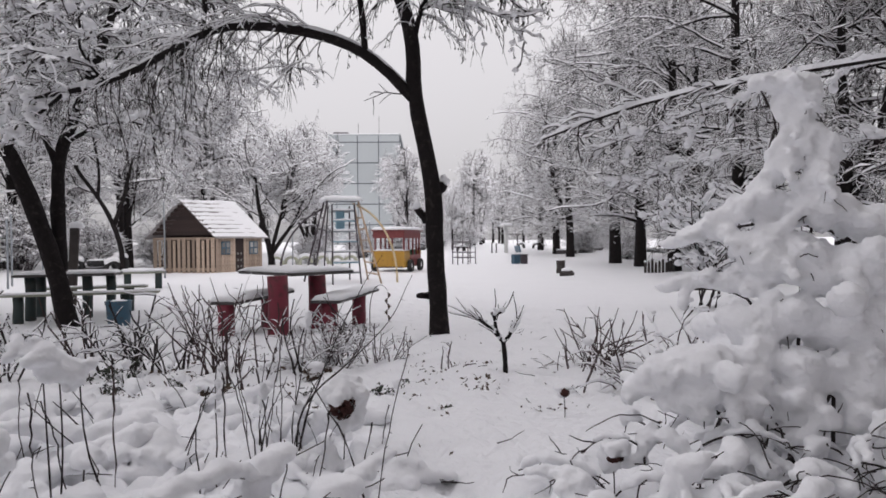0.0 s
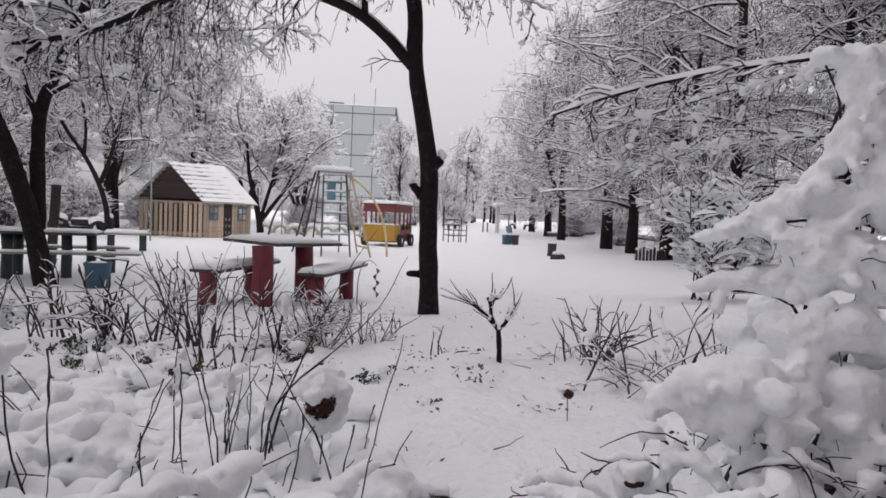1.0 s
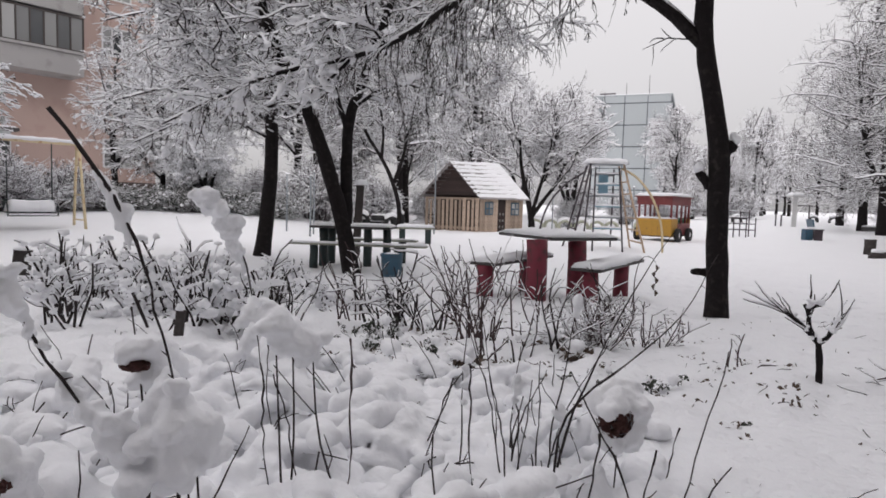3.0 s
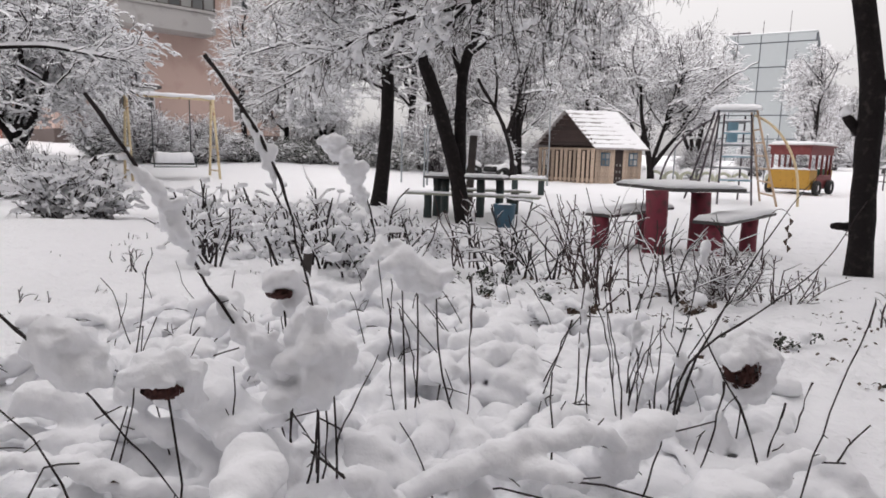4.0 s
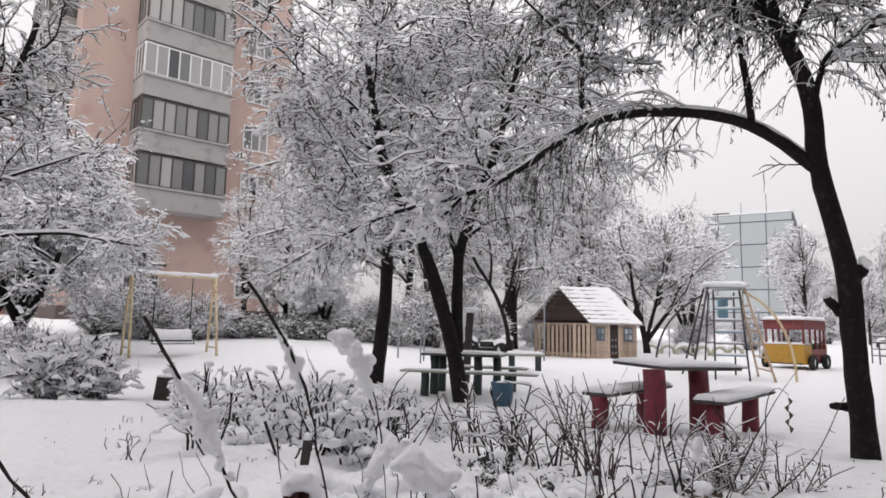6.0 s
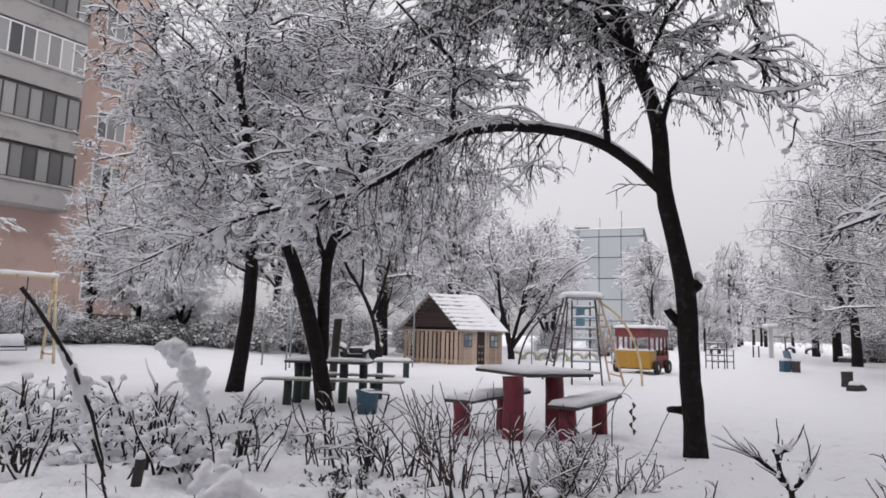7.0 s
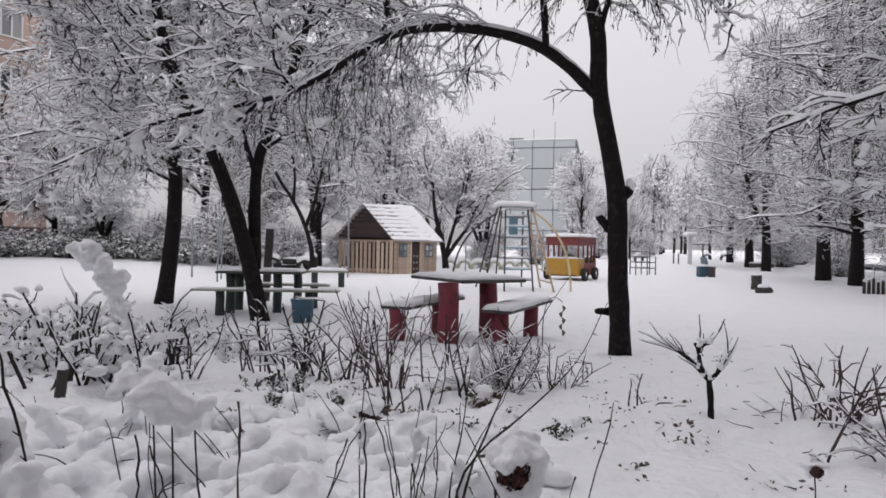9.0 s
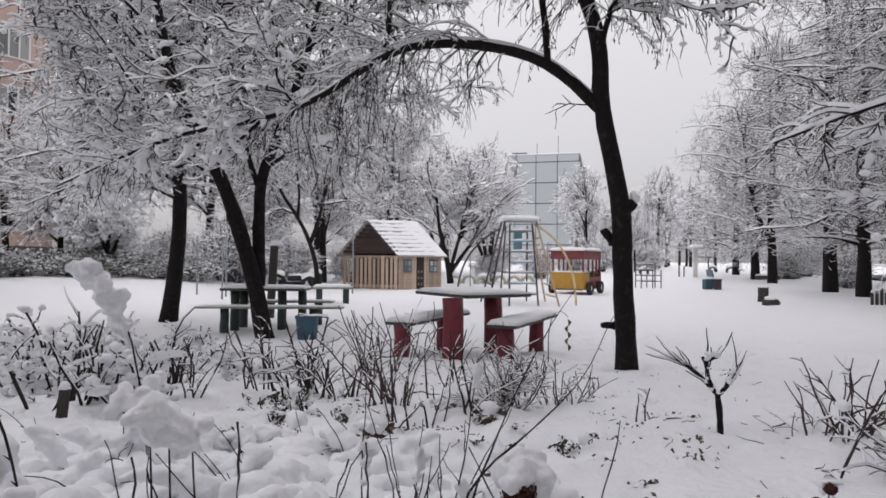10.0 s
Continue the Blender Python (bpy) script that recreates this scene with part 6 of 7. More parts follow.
def mounds():
    plan = ((-0.58, 0.74, 0.26, 0.20, 60), (-0.30, 0.90, 0.15, 0.22, 45), (-0.05, 1.05, 0.11, 0.20, 40), (-0.88, 0.98, 0.18, 0.25, 45),
            (-0.50, 1.18, 0.15, 0.24, 45), (-0.15, 1.36, 0.13, 0.24, 40), (-1.20, 1.22, 0.15, 0.28, 40), (-0.82, 1.48, 0.14, 0.27, 40),
            (-0.42, 1.66, 0.13, 0.27, 40), (0.06, 1.66, 0.10, 0.20, 25), (-1.55, 1.66, 0.13, 0.30, 40), (-1.08, 1.96, 0.11, 0.30, 40),
            (-0.62, 2.12, 0.10, 0.30, 35), (-0.15, 2.15, 0.08, 0.24, 25), (-1.00, 0.58, 0.17, 0.22, 40), (-1.46, 0.92, 0.14, 0.28, 40),
            (0.14, 1.24, 0.10, 0.14, 20))
    for k, (x, y, h, s, n) in enumerate(plan):
        rng = np.random.default_rng(300 + k)
        g = gz(x, y)
        t = thing("snowed_plant", (x, y, g), "low garden plant buried under pillows of fresh snow", "plant", group="plants under snow")
        m = int(n * 0.8)
        az = rng.uniform(0, 2 * np.pi, m)
        st = np.stack([rng.normal(size=m) * s * 0.42, rng.normal(size=m) * s * 0.42, np.full(m, 0.0)], 1)
        dr = np.stack([np.cos(az), np.sin(az), rng.uniform(0.25, 0.95, m)], 1)
        ln = grow(rng, st, dr, rng.uniform(0.8, 1.9, m) * (h + 0.07), 8, 0.16, (0, 0, -0.14))
        low = np.array([[gz(x + p[0], y + p[1]) - g for p in line] for line in ln])
        ln[..., 2] = np.maximum(ln[..., 2], low + 0.004)
        rows = arch_snow(rng, ln, rng.uniform(0.012, 0.034, m))
        for i in range(22):
            d = rng.normal(size=2) * s * 0.45
            q = math.exp(-(d @ d) / (s * s * 0.5))
            rows.append((d[0], d[1], gz(x + d[0], y + d[1]) - g + 0.25 * h * q * rng.uniform(0, 1), rng.uniform(0.03, 0.07)))
        snow_mass("snow", rows, t, 0.0075, 4, 0.82, seed=k, fluff=0.55)
        r0 = rng.uniform(0.0014, 0.0034, m)
        s2, d2, t2 = sprout(rng, ln, m, 0.45, 1.0, 0.6)
        side = grow(rng, s2, d2, rng.uniform(0.02, 0.08, m), 4, 0.2, (0, 0, -0.03))
        up = grow(rng, st[: m // 10] * 1.4, np.stack([np.cos(az), np.sin(az), np.full(m, 2.2)], 1)[: m // 10], rng.uniform(0.8, 1.5, m // 10) * (h + 0.08), 6, 0.13, (0, 0, -0.03))
        join_twigs("twig_tangle", [twigs(ln, r0, r0 * 0.55, np.zeros(m)), twigs(side, np.full(m, 0.0016), np.full(m, 0.001), np.zeros(m)),
                                   twigs(up, np.full(m // 10, 0.0022), np.full(m // 10, 0.0012), np.zeros(m // 10))], [TWIG, SNOW], t, "dark bent branches under the snow")["kind"] = "stuff"
        if k % 3 == 0:
            p = ln[:14, 4]
            q = len(p)
            dd = unit(rng.normal(size=(q, 3)))
            ww = unit(np.cross(dd, rng.normal(size=(q, 3))))
            v = np.stack([p, p + dd * 0.02 + ww * 0.012, p + dd * 0.045, p + dd * 0.02 - ww * 0.012], 1).reshape(-1, 3)
            tagged(link_mesh("leaves", v, np.arange(q)[:, None] * 4 + np.arange(4)[None], [LEAF], t, label="withered brown leaves"), kind="stuff")


def bloom(at, r, label, snow_r, drop=0.0, seed=0, flat=1.0):
    """A withered round flower head with a ball of snow on it."""
    t = thing("flower_head", (at[0], at[1], gz(at[0], at[1])), label, "flower", group="withered flower heads")
    z = at[2] - gz(at[0], at[1])
    rng = np.random.default_rng(seed)
    n = 220
    d = unit(rng.normal(size=(n, 3)))
    d[:, 1] = -np.abs(d[:, 1]) + 0.15
    c = np.array([0, 0, z]) + d * r * rng.uniform(0.6, 1.0, (n, 1)) * np.array([1.15 if flat < 1 else 1.0, 1.0, flat])
    w = unit(np.cross(d, rng.normal(size=(n, 3))))
    u2 = np.cross(d, w)
    s = r * 0.22
    v = np.stack([c - w * s, c + u2 * s + d * s * 0.4, c + w * s, c - u2 * s + d * s * 0.3], 1).reshape(-1, 3)
    tagged(link_mesh("petals", v, np.arange(n)[:, None] * 4 + np.arange(4)[None], [BLOOM], t, label="withered brown petals"), kind="stuff")
    tube_part("stalk", [(0, 0, -0.03), (0.01, 0.02, z * 0.5), (0, 0.01, z)], 0.0016, TWIG, t, 6)
    rows = [(rng.normal() * snow_r * 0.3 + drop + snow_r * 0.25, rng.normal() * snow_r * 0.25 + r + snow_r * 0.2, z + rng.uniform(-0.9, 0.75) * snow_r, snow_r * rng.uniform(0.4, 0.6)) for _ in range(26)]
    rows += [(rng.normal() * r * 0.6, rng.normal() * r * 0.5, z + r * 0.75, r * rng.uniform(0.4, 0.6)) for _ in range(10)]
    if flat < 1:
        rows += [(rng.normal() * r * 0.5, rng.normal() * r * 0.4 - 0.2 * r, z + r * rng.uniform(0.5, 1.5), r * rng.uniform(0.5, 0.8)) for _ in range(14)]
    snow_mass("snow", rows, t, 0.007, 4, 0.9, "ball of snow on the flower head", seed)
    return t


def right_bush():
    """The big bush beside the camera's way: bent branches under long pillows of snow, bare twigs below."""
    o = np.array([1.2, 0.95, gz(1.2, 0.95)])
    t = thing("bush", tuple(o), "large bush bowed down under thick pillows of snow", "bush")
    top = (((1.184, 0.95, 1.517, 0.034), (1.276, 0.9, 1.507, 0.054), (1.27, 0.9, 1.446, 0.044), (1.218, 0.9, 1.367, 0.04), (1.191, 0.92, 1.291, 0.033), (1.174, 0.95, 1.236, 0.036)),
           ((1.256, 0.88, 1.393, 0.03), (1.309, 0.86, 1.347, 0.044), (1.261, 0.86, 1.265, 0.03), (1.261, 0.86, 1.209, 0.058)),
           ((1.0, 1.12, 1.109, 0.016), (1.034, 1.08, 1.114, 0.026), (1.094, 1.02, 1.155, 0.038), (1.14, 0.97, 1.206, 0.043), (1.251, 0.92, 1.196, 0.06), (1.334, 0.88, 1.194, 0.064), (1.414, 0.84, 1.15, 0.07)))
    side = (((1.148, 0.94, 1.113, 0.05), (1.163, 0.9, 1.057, 0.062), (1.246, 0.88, 1.098, 0.065), (1.274, 0.84, 1.016, 0.072), (1.376, 0.8, 1.043, 0.088)),
            ((0.984, 1.08, 0.991, 0.02), (1.025, 1.04, 1.016, 0.031), (1.096, 0.98, 1.009, 0.04), (1.156, 0.94, 1.004, 0.05)),
            ((1.079, 0.94, 0.923, 0.052), (1.128, 0.9, 0.89, 0.058), (1.2, 0.86, 0.934, 0.07), (1.286, 0.82, 0.901, 0.08), (1.378, 0.78, 0.929, 0.09)))
    foot = (((0.812, 0.98, 0.739, 0.03), (0.867, 0.95, 0.794, 0.055), (0.926, 0.9, 0.826, 0.075), (0.992, 0.87, 0.814, 0.076), (0.942, 0.88, 0.748, 0.06)),
            ((1.11, 0.87, 0.855, 0.06), (1.05, 0.84, 0.77, 0.055), (1.022, 0.82, 0.698, 0.04), (0.986, 0.8, 0.617, 0.026)),
            ((1.187, 0.83, 0.816, 0.07), (1.178, 0.8, 0.716, 0.06), (1.151, 0.77, 0.623, 0.05)), ((1.321, 0.79, 0.815, 0.085), (1.32, 0.76, 0.702, 0.075), (1.294, 0.73, 0.595, 0.06)))
    rng = np.random.default_rng(77)
    rows, spines = [], []
    for arm in top + side + foot:
        a = np.array(arm)
        n = max(8, int(np.linalg.norm(np.diff(a[:, :3], axis=0), axis=1).sum() / 0.018))
        q = np.stack([np.interp(np.linspace(0, len(a) - 1, n), np.arange(len(a)), a[:, k]) for k in range(4)], 1)
        q[:, :3] -= o
        spines.append(resample(q[:, :3] - [0, 0, 0.3] * q[:, 3:4], 10))
        for x, y, z, r in q:
            r *= 0.9
            rows.append((x, y, z + r * 0.1, r * rng.uniform(0.6, 0.95)))
            rows += [(x + rng.normal() * r * 0.5, y + rng.normal() * r * 0.5, z + rng.normal() * r * 0.35, r * rng.uniform(0.3, 0.6)) for _ in range(2)]
    # the back of the bush, out to its far side
    for k in range(70):
        z = rng.uniform(0.08, 0.42)
        w = 0.42 * (1 - 0.6 * z)
        rows.append((0.22 + rng.uniform(-0.3, 1) * w, 0.12 + rng.uniform(-0.2, 1) * w, z, rng.uniform(0.05, 0.09)))
    # twigs with drooping fingers of snow
    sp = np.stack(spines)
    st, dd, tt = sprout(rng, sp, 150, 0.1, 1.0, 1.2)
    tw = grow(rng, st, dd + np.array([-0.5, -0.5, -0.1]), rng.uniform(0.05, 0.15, 150), 7, 0.18, (0, 0, -0.16))
    for line in tw[:70]:
        r = rng.uniform(0.010, 0.022)
        rows += [(p[0] + rng.normal() * r * 0.3, p[1] + rng.normal() * r * 0.3, p[2] + r * 0.5, r * rng.uniform(0.8, 1.2)) for p in line[1:6]]
    snow_mass("snow", rows, t, 0.0075, 5, 0.88, "thick bulging snow on the bent branches", 5, 0.85)
    r0 = rng.uniform(0.0010, 0.0022, 46)
    tagged(link_mesh("twig_tangle", *twigs(tw[30:76] - [0, 0, 0.012], r0, r0 * 0.6, np.zeros(46))[:2], [TWIG], t, label="dark twig tips poking out of the snow"), kind="stuff")
    # the open lower part: arching twigs with clotted snow on them
    m = 190
    c = np.stack([rng.uniform(0.62, 1.5, m), rng.uniform(0.5, 1.0, m), np.zeros(m)], 1)
    c[:, 1] = np.minimum(c[:, 1], 1.9 - c[:, 0])
    for p in c:
        p[2] = gz(p[0], p[1]) + rng.uniform(0.0, 0.2) * min(1, (p[0] - 0.55) / 0.3)
    az = rng.uniform(0, 2 * np.pi, m)
    bent = grow(rng, c - o, np.stack([np.cos(az) - 0.3, np.sin(az) - 0.3, rng.uniform(0.2, 1.1, m)], 1), rng.uniform(0.08, 0.24, m), 8, 0.15, (0, 0, -0.13))
    snow_mass("snow", arch_snow(rng, bent[: m * 3 // 4], rng.uniform(0.008, 0.021, m)), t, 0.0065, 3, 0.85, "clotted snow along the lower twigs", 6, 0.5)
    r0 = rng.uniform(0.0015, 0.003, m)
    tagged(link_mesh("twig_tangle", *twigs(bent, r0, r0 * 0.5, np.zeros(m))[:2], [TWIG], t, label="dark bent twigs under the snow"), kind="stuff")
    st, dd, tt = sprout(rng, bent, 260, 0.3, 1.0, 0.7)
    q = grow(rng, st, dd, rng.uniform(0.02, 0.09, 260), 5, 0.22, (0, 0, -0.02))
    r0 = rng.uniform(0.0012, 0.0024, 260)
    tagged(link_mesh("twig_tangle", *twigs(q, r0, r0 * 0.5, np.zeros(260))[:2], [TWIG], t, label="dark bent twigs showing through"), kind="stuff")
    for k in range(len(spines)):
        e = spines[k]
        tube_part("branch", resample([(rng.uniform(-0.1, 0.25), rng.uniform(-0.05, 0.25), -0.1), e[-1] * 0.6 + [0.06, 0.04, 0.03], e[-1], e[5], e[0]], 16), np.linspace(0.007, 0.0025, 16), TWIG, t, 6)
    for a, b in (((1.21, 0.93, 1.40), (1.165, 0.95, 1.22)), ((1.25, 0.9, 1.36), (1.18, 0.93, 1.23))):
        a, b = np.array(a) - o, np.array(b) - o
        tube_part("branch", resample([a, (a + b) / 2 + [0.006, 0, 0], b], 6), np.linspace(0.004, 0.006, 6), TWIG, t, 6)


def near_tree():
    """The tree beyond the bush, whose low boughs reach in over the bed; its trunk and crown are unseen."""
    boughs = [([(6.68, 2.95, 2.3), (5.2, 1.9, 2.2), (3.4, 1.4, 1.98), (2.4, 1.65, 1.86), (2.12, 1.95, 1.83), (2.02, 2.15, 1.845), (1.83, 2.3, 1.82), (1.67, 2.4, 1.777), (1.52, 2.5, 1.72), (1.36, 2.65, 1.65)], 0.016, 0.005),
              ([(6.7, 2.98, 2.8), (5.4, 4.0, 2.7), (4.4, 4.8, 2.5), (3.6, 5.2, 2.2), (3.1, 5.3, 2.0)], 0.018, 0.005),
              ([(6.7, 2.95, 1.9), (5.4, 3.9, 2.0), (4.6, 4.6, 2.0), (3.9, 5.0, 1.85), (3.35, 5.2, 1.62)], 0.018, 0.005)]
    # Unseen trunk bears the boughs; dense unseen crown is added to dim the right.
    t = tree("tree", "near tree with long low boughs carrying thick lines of snow", [([(6.7, 2.9, 0.2), (6.65, 2.95, 1.5), (6.75, 3.0, 3.0), (6.6, 3.1, 5.0), (6.7, 3.1, 7.0)], 0.17, 0.06)], 131,
             limbs=(26, 2.8, 1.0), spread=(0.42, 1.0), l2=(220, 1.0), l3=(1600, 0.5), l4=(3000, 0.22), radius=(0.03, 0.010, 0.006, 0.004),
             snow=(0.03, 0.02, 0.016, 0.012), clump=(900, 0.022), ridge=(0.5, 0.2), bare=3, extra=boughs, pull=((0, 0, 0.02), (0, 0, -0.05), (0, 0, -0.06), (0, 0, -0.05)))
    rng = np.random.default_rng(88)
    for pts, ra, rb in boughs:
        q = resample(pts, 90)
        fat = 0.6 + 0.5 * np.sin(np.arange(90) * 0.37 + rng.uniform(0, 6)) * rng.uniform(0.3, 1, 90)
        rows = [(*(q[i] + [0, 0, 0.03] + rng.normal(size=3) * 0.010), max(0.008, 0.024 * fat[i] * (1.1 - i / 150))) for i in range(20, 88) for _ in range(3) if fat[i] > 0.2]
        snow_mass("snow_line", rows, t, 0.012, 2, 0.95, "uneven line of snow on the bough", 12, 0.6)
    low = np.stack([resample(b[0][k:], 12) for b, k in zip(boughs, (4, 1, 1))])
    for arms, n, m, ln, size in ((low[:1], 34, 120, (0.06, 0.28), 0.014), (low[1:], 130, 800, (0.12, 0.5), 0.055)):
        st, dd, tt = sprout(rng, arms, n, 0.05, 1.0, 0.8)
        l1 = grow(rng, st, dd, rng.uniform(*ln, n), 7, 0.16, (0, 0, -0.08))
        st, dd, tt = sprout(rng, l1, m, 0.1, 1.0, 0.8)
        l2 = grow(rng, st, dd, rng.uniform(0.25, 0.5, m) * ln[1] * 0.7, 5, 0.2, (0, 0, -0.08))
        join_twigs("crown", [twigs(l1, np.full(n, 0.005), np.full(n, 0.0025), 0.012 * rng.uniform(0.4, 1.4, n)),
                             twigs(l2, np.full(m, 0.003), np.full(m, 0.0018), 0.010 * rng.uniform(0.3, 1.4, m))], [TWIG, SNOW], t, "snow-lined side twigs")["kind"] = "stuff"
        clots(rng, l1, n, (size * 0.4, size), t, voxel=0.014)


def sapling():
    x, y = 1.17, 2.74
    g = gz(x, y)
    t = thing("sapling", (x, y, g), "small pollarded sapling with snow in its forks", "sapling")
    v, f = rings(resample([(0, 0, -0.05), (0.0, 0, 0.08), (-0.012, 0, 0.16)], 8), np.linspace(0.0135, 0.012, 8), 8, 0.1)
    link_mesh("trunk", v, f, [BARK], t, smooth=True)
    rng = np.random.default_rng(5)
    arms = ([(-0.01, 0, 0.15), (-0.05, 0.02, 0.2), (-0.10, 0.03, 0.25), (-0.15, 0.03, 0.28)], [(-0.01, 0, 0.15), (0.015, -0.02, 0.18), (0.03, -0.03, 0.22), (0.05, -0.03, 0.25)],
            [(-0.03, 0.01, 0.18), (-0.06, 0.0, 0.23), (-0.05, 0, 0.28), (-0.075, 0.0, 0.31)], [(-0.06, 0.0, 0.29), (-0.03, 0.0, 0.31), (-0.01, 0.0, 0.31)])
    lines = np.stack([resample(a, 7) for a in arms])
    for q in lines:
        tube_part("limb", q, np.linspace(0.011, 0.007, 7), BARK, t, 6)
    n = 20
    st = np.concatenate([lines[0][rng.integers(2, 7, 8)], lines[1][rng.integers(2, 7, 7)], lines[2][rng.integers(3, 7, 3)], lines[3][rng.integers(3, 7, 2)]])
    dd = np.concatenate([np.tile((-0.75, 0.0, 0.62), (8, 1)), np.tile((0.35, 0.0, 0.9), (7, 1)), np.tile((-0.1, 0.0, 1.0), (3, 1)), np.tile((0.5, 0.0, 0.8), (2, 1))]) + rng.normal(size=(n, 3)) * 0.22
    q = grow(rng, st, dd, rng.uniform(0.07, 0.2, n), 6, 0.12, (0, 0, 0.03))
    join_twigs("shoot", [twigs(q, np.full(n, 0.004), np.full(n, 0.0016), np.full(n, 0.005))], [TWIG, SNOW], t)["kind"] = "stuff"
    rows = [(*(lines[k][i] + [0, 0, 0.012] + rng.normal(size=3) * 0.006), rng.uniform(0.006, 0.013)) for k in range(4) for i in range(7) for _ in range(2)]
    snow_mass("snow", rows, t, 0.005, 2, 0.8, "snow lying in the forks", 3)


def bed():
    mounds()
    bloom((0.15, 1.29, 0.69), 0.036, "brown withered flower head capped by a snowball", 0.062, seed=1)
    bloom((-0.60, 0.83, 0.875), 0.021, "brown withered flower head capped by a snowball", 0.036, seed=2, flat=0.4)
    bloom((-0.65, 0.62, 0.785), 0.026, "brown withered flower head sunk in snow", 0.03, seed=3, flat=0.55)
    bloom((0.75, 0.93, 0.61), 0.02, "brown withered flower head sunk in the snow", 0.036, seed=4, flat=0.5)
    bloom((0.945, 1.586, 0.60), 0.017, "small black withered flower head under a cap of snow", 0.018, seed=5)
    stem([(-0.65, 0.73, 1.23), (-0.62, 0.76, 1.18), (-0.57, 0.78, 1.08), (-0.55, 0.80, 0.97), (-0.53, 0.81, 0.87), (-0.51, 0.82, 0.70)], 0.0062, 0.0028, "long bent dead stem with bits of snow", seed=1,
         sleeves=((-0.61, 0.77, 1.145, 0.012), (-0.585, 0.78, 1.09, 0.014), (-0.575, 0.785, 1.05, 0.010)), buds=7)
    stem([(-0.76, 0.63, 1.17), (-0.73, 0.66, 1.10), (-0.70, 0.69, 1.03), (-0.67, 0.72, 0.94), (-0.63, 0.74, 0.85), (-0.59, 0.78, 0.76), (-0.53, 0.81, 0.64)], 0.0062, 0.003, "leaning dead stem sleeved in lumps of snow", seed=2,
         sleeves=((-0.735, 0.665, 1.09, 0.010), (-0.71, 0.685, 1.045, 0.014), (-0.695, 0.70, 1.005, 0.020), (-0.685, 0.71, 0.97, 0.015), (-0.655, 0.735, 0.90, 0.006), (-0.64, 0.745, 0.86, 0.012), (-0.61, 0.765, 0.81, 0.026), (-0.58, 0.78, 0.77, 0.034)), buds=6)
    stem([(-0.80, 0.42, 1.03), (-0.78, 0.45, 0.97), (-0.76, 0.48, 0.92), (-0.74, 0.50, 0.88), (-0.72, 0.53, 0.84), (-0.70, 0.55, 0.80), (-0.62, 0.62, 0.62)], 0.005, 0.0025, "leaning dead stem with a lump of snow", seed=3,
         sleeves=((-0.73, 0.515, 0.875, 0.028), (-0.715, 0.53, 0.85, 0.034), (-0.70, 0.55, 0.82, 0.03)), buds=6)
    stem([(-0.93, 1.67, 1.13), (-0.90, 1.69, 1.06), (-0.85, 1.71, 0.98), (-0.83, 1.72, 0.88), (-0.80, 1.73, 0.62)], 0.007, 0.004, "tall dead stem with a plume of snow", seed=4,
         sleeves=((-0.965, 1.66, 1.13, 0.02), (-0.94, 1.67, 1.10, 0.034), (-0.91, 1.69, 1.055, 0.036), (-0.885, 1.70, 1.0, 0.03), (-0.865, 1.71, 0.96, 0.02), (-0.85, 1.715, 0.92, 0.010)))
    for k, (a, b, r) in enumerate((((-0.38, 1.19, 0.85), (-0.38, 1.19, 0.52), 0.0052), ((-0.50, 1.04, 0.83), (-0.48, 1.05, 0.55), 0.0038), ((-0.48, 1.05, 0.81), (-0.43, 1.07, 0.56), 0.003),
                                   ((-0.14, 1.17, 0.82), (-0.12, 1.18, 0.5), 0.004), ((-0.05, 1.13, 0.76), (-0.04, 1.13, 0.55), 0.003), ((-0.17, 1.17, 0.79), (-0.25, 1.16, 0.5), 0.003),
                                   ((-0.72, 1.05, 0.86), (-0.68, 1.06, 0.55), 0.004), ((-0.62, 1.35, 0.8), (-0.6, 1.36, 0.5), 0.003), ((-1.02, 1.45, 0.84), (-0.97, 1.45, 0.5), 0.005),
                                   ((0.22, 1.22, 0.66), (0.19, 1.2, 0.45), 0.004), ((0.10, 1.12, 0.72), (0.05, 1.1, 0.45), 0.004), ((0.28, 1.3, 0.68), (0.24, 1.27, 0.45), 0.0035))):
        mid = ((a[0] + b[0]) / 2 + 0.006 * (-1) ** k, (a[1] + b[1]) / 2, (a[2] + b[2]) / 2)
        stem([a, mid, b], r, r * 0.7, "straight dry reddish garden cane" if k == 0 else "thin dry stalk standing in the snow", TWIG_RED if k == 0 else TWIG, seed=20 + k, group="dry stalks", buds=2)
    stem([(0.01, 1.30, 0.45), (0.03, 1.30, 0.69), (0.06, 1.30, 0.88), (0.07, 1.30, 0.93)], 0.006, 0.0025, "long dark cane with a lump of snow", seed=5, sleeves=((0.062, 1.30, 0.90, 0.013), (0.066, 1.3, 0.93, 0.015)), buds=4)
    stem([(0.01, 1.25, 0.45), (0.05, 1.32, 0.65), (0.15, 1.37, 0.86), (0.23, 1.43, 1.01), (0.30, 1.47, 1.09)], 0.0062, 0.002, "long dark bending cane", seed=6, buds=5)
    stem([(0.02, 1.24, 0.48), (0.04, 1.25, 0.71), (0.17, 1.34, 0.79), (0.29, 1.42, 0.87), (0.37, 1.50, 0.96), (0.40, 1.53, 1.02)], 0.0062, 0.002, "long dark bending cane with a bud", seed=7, sleeves=((0.12, 1.31, 0.775, 0.008),), buds=6)
    rng = np.random.default_rng(606)
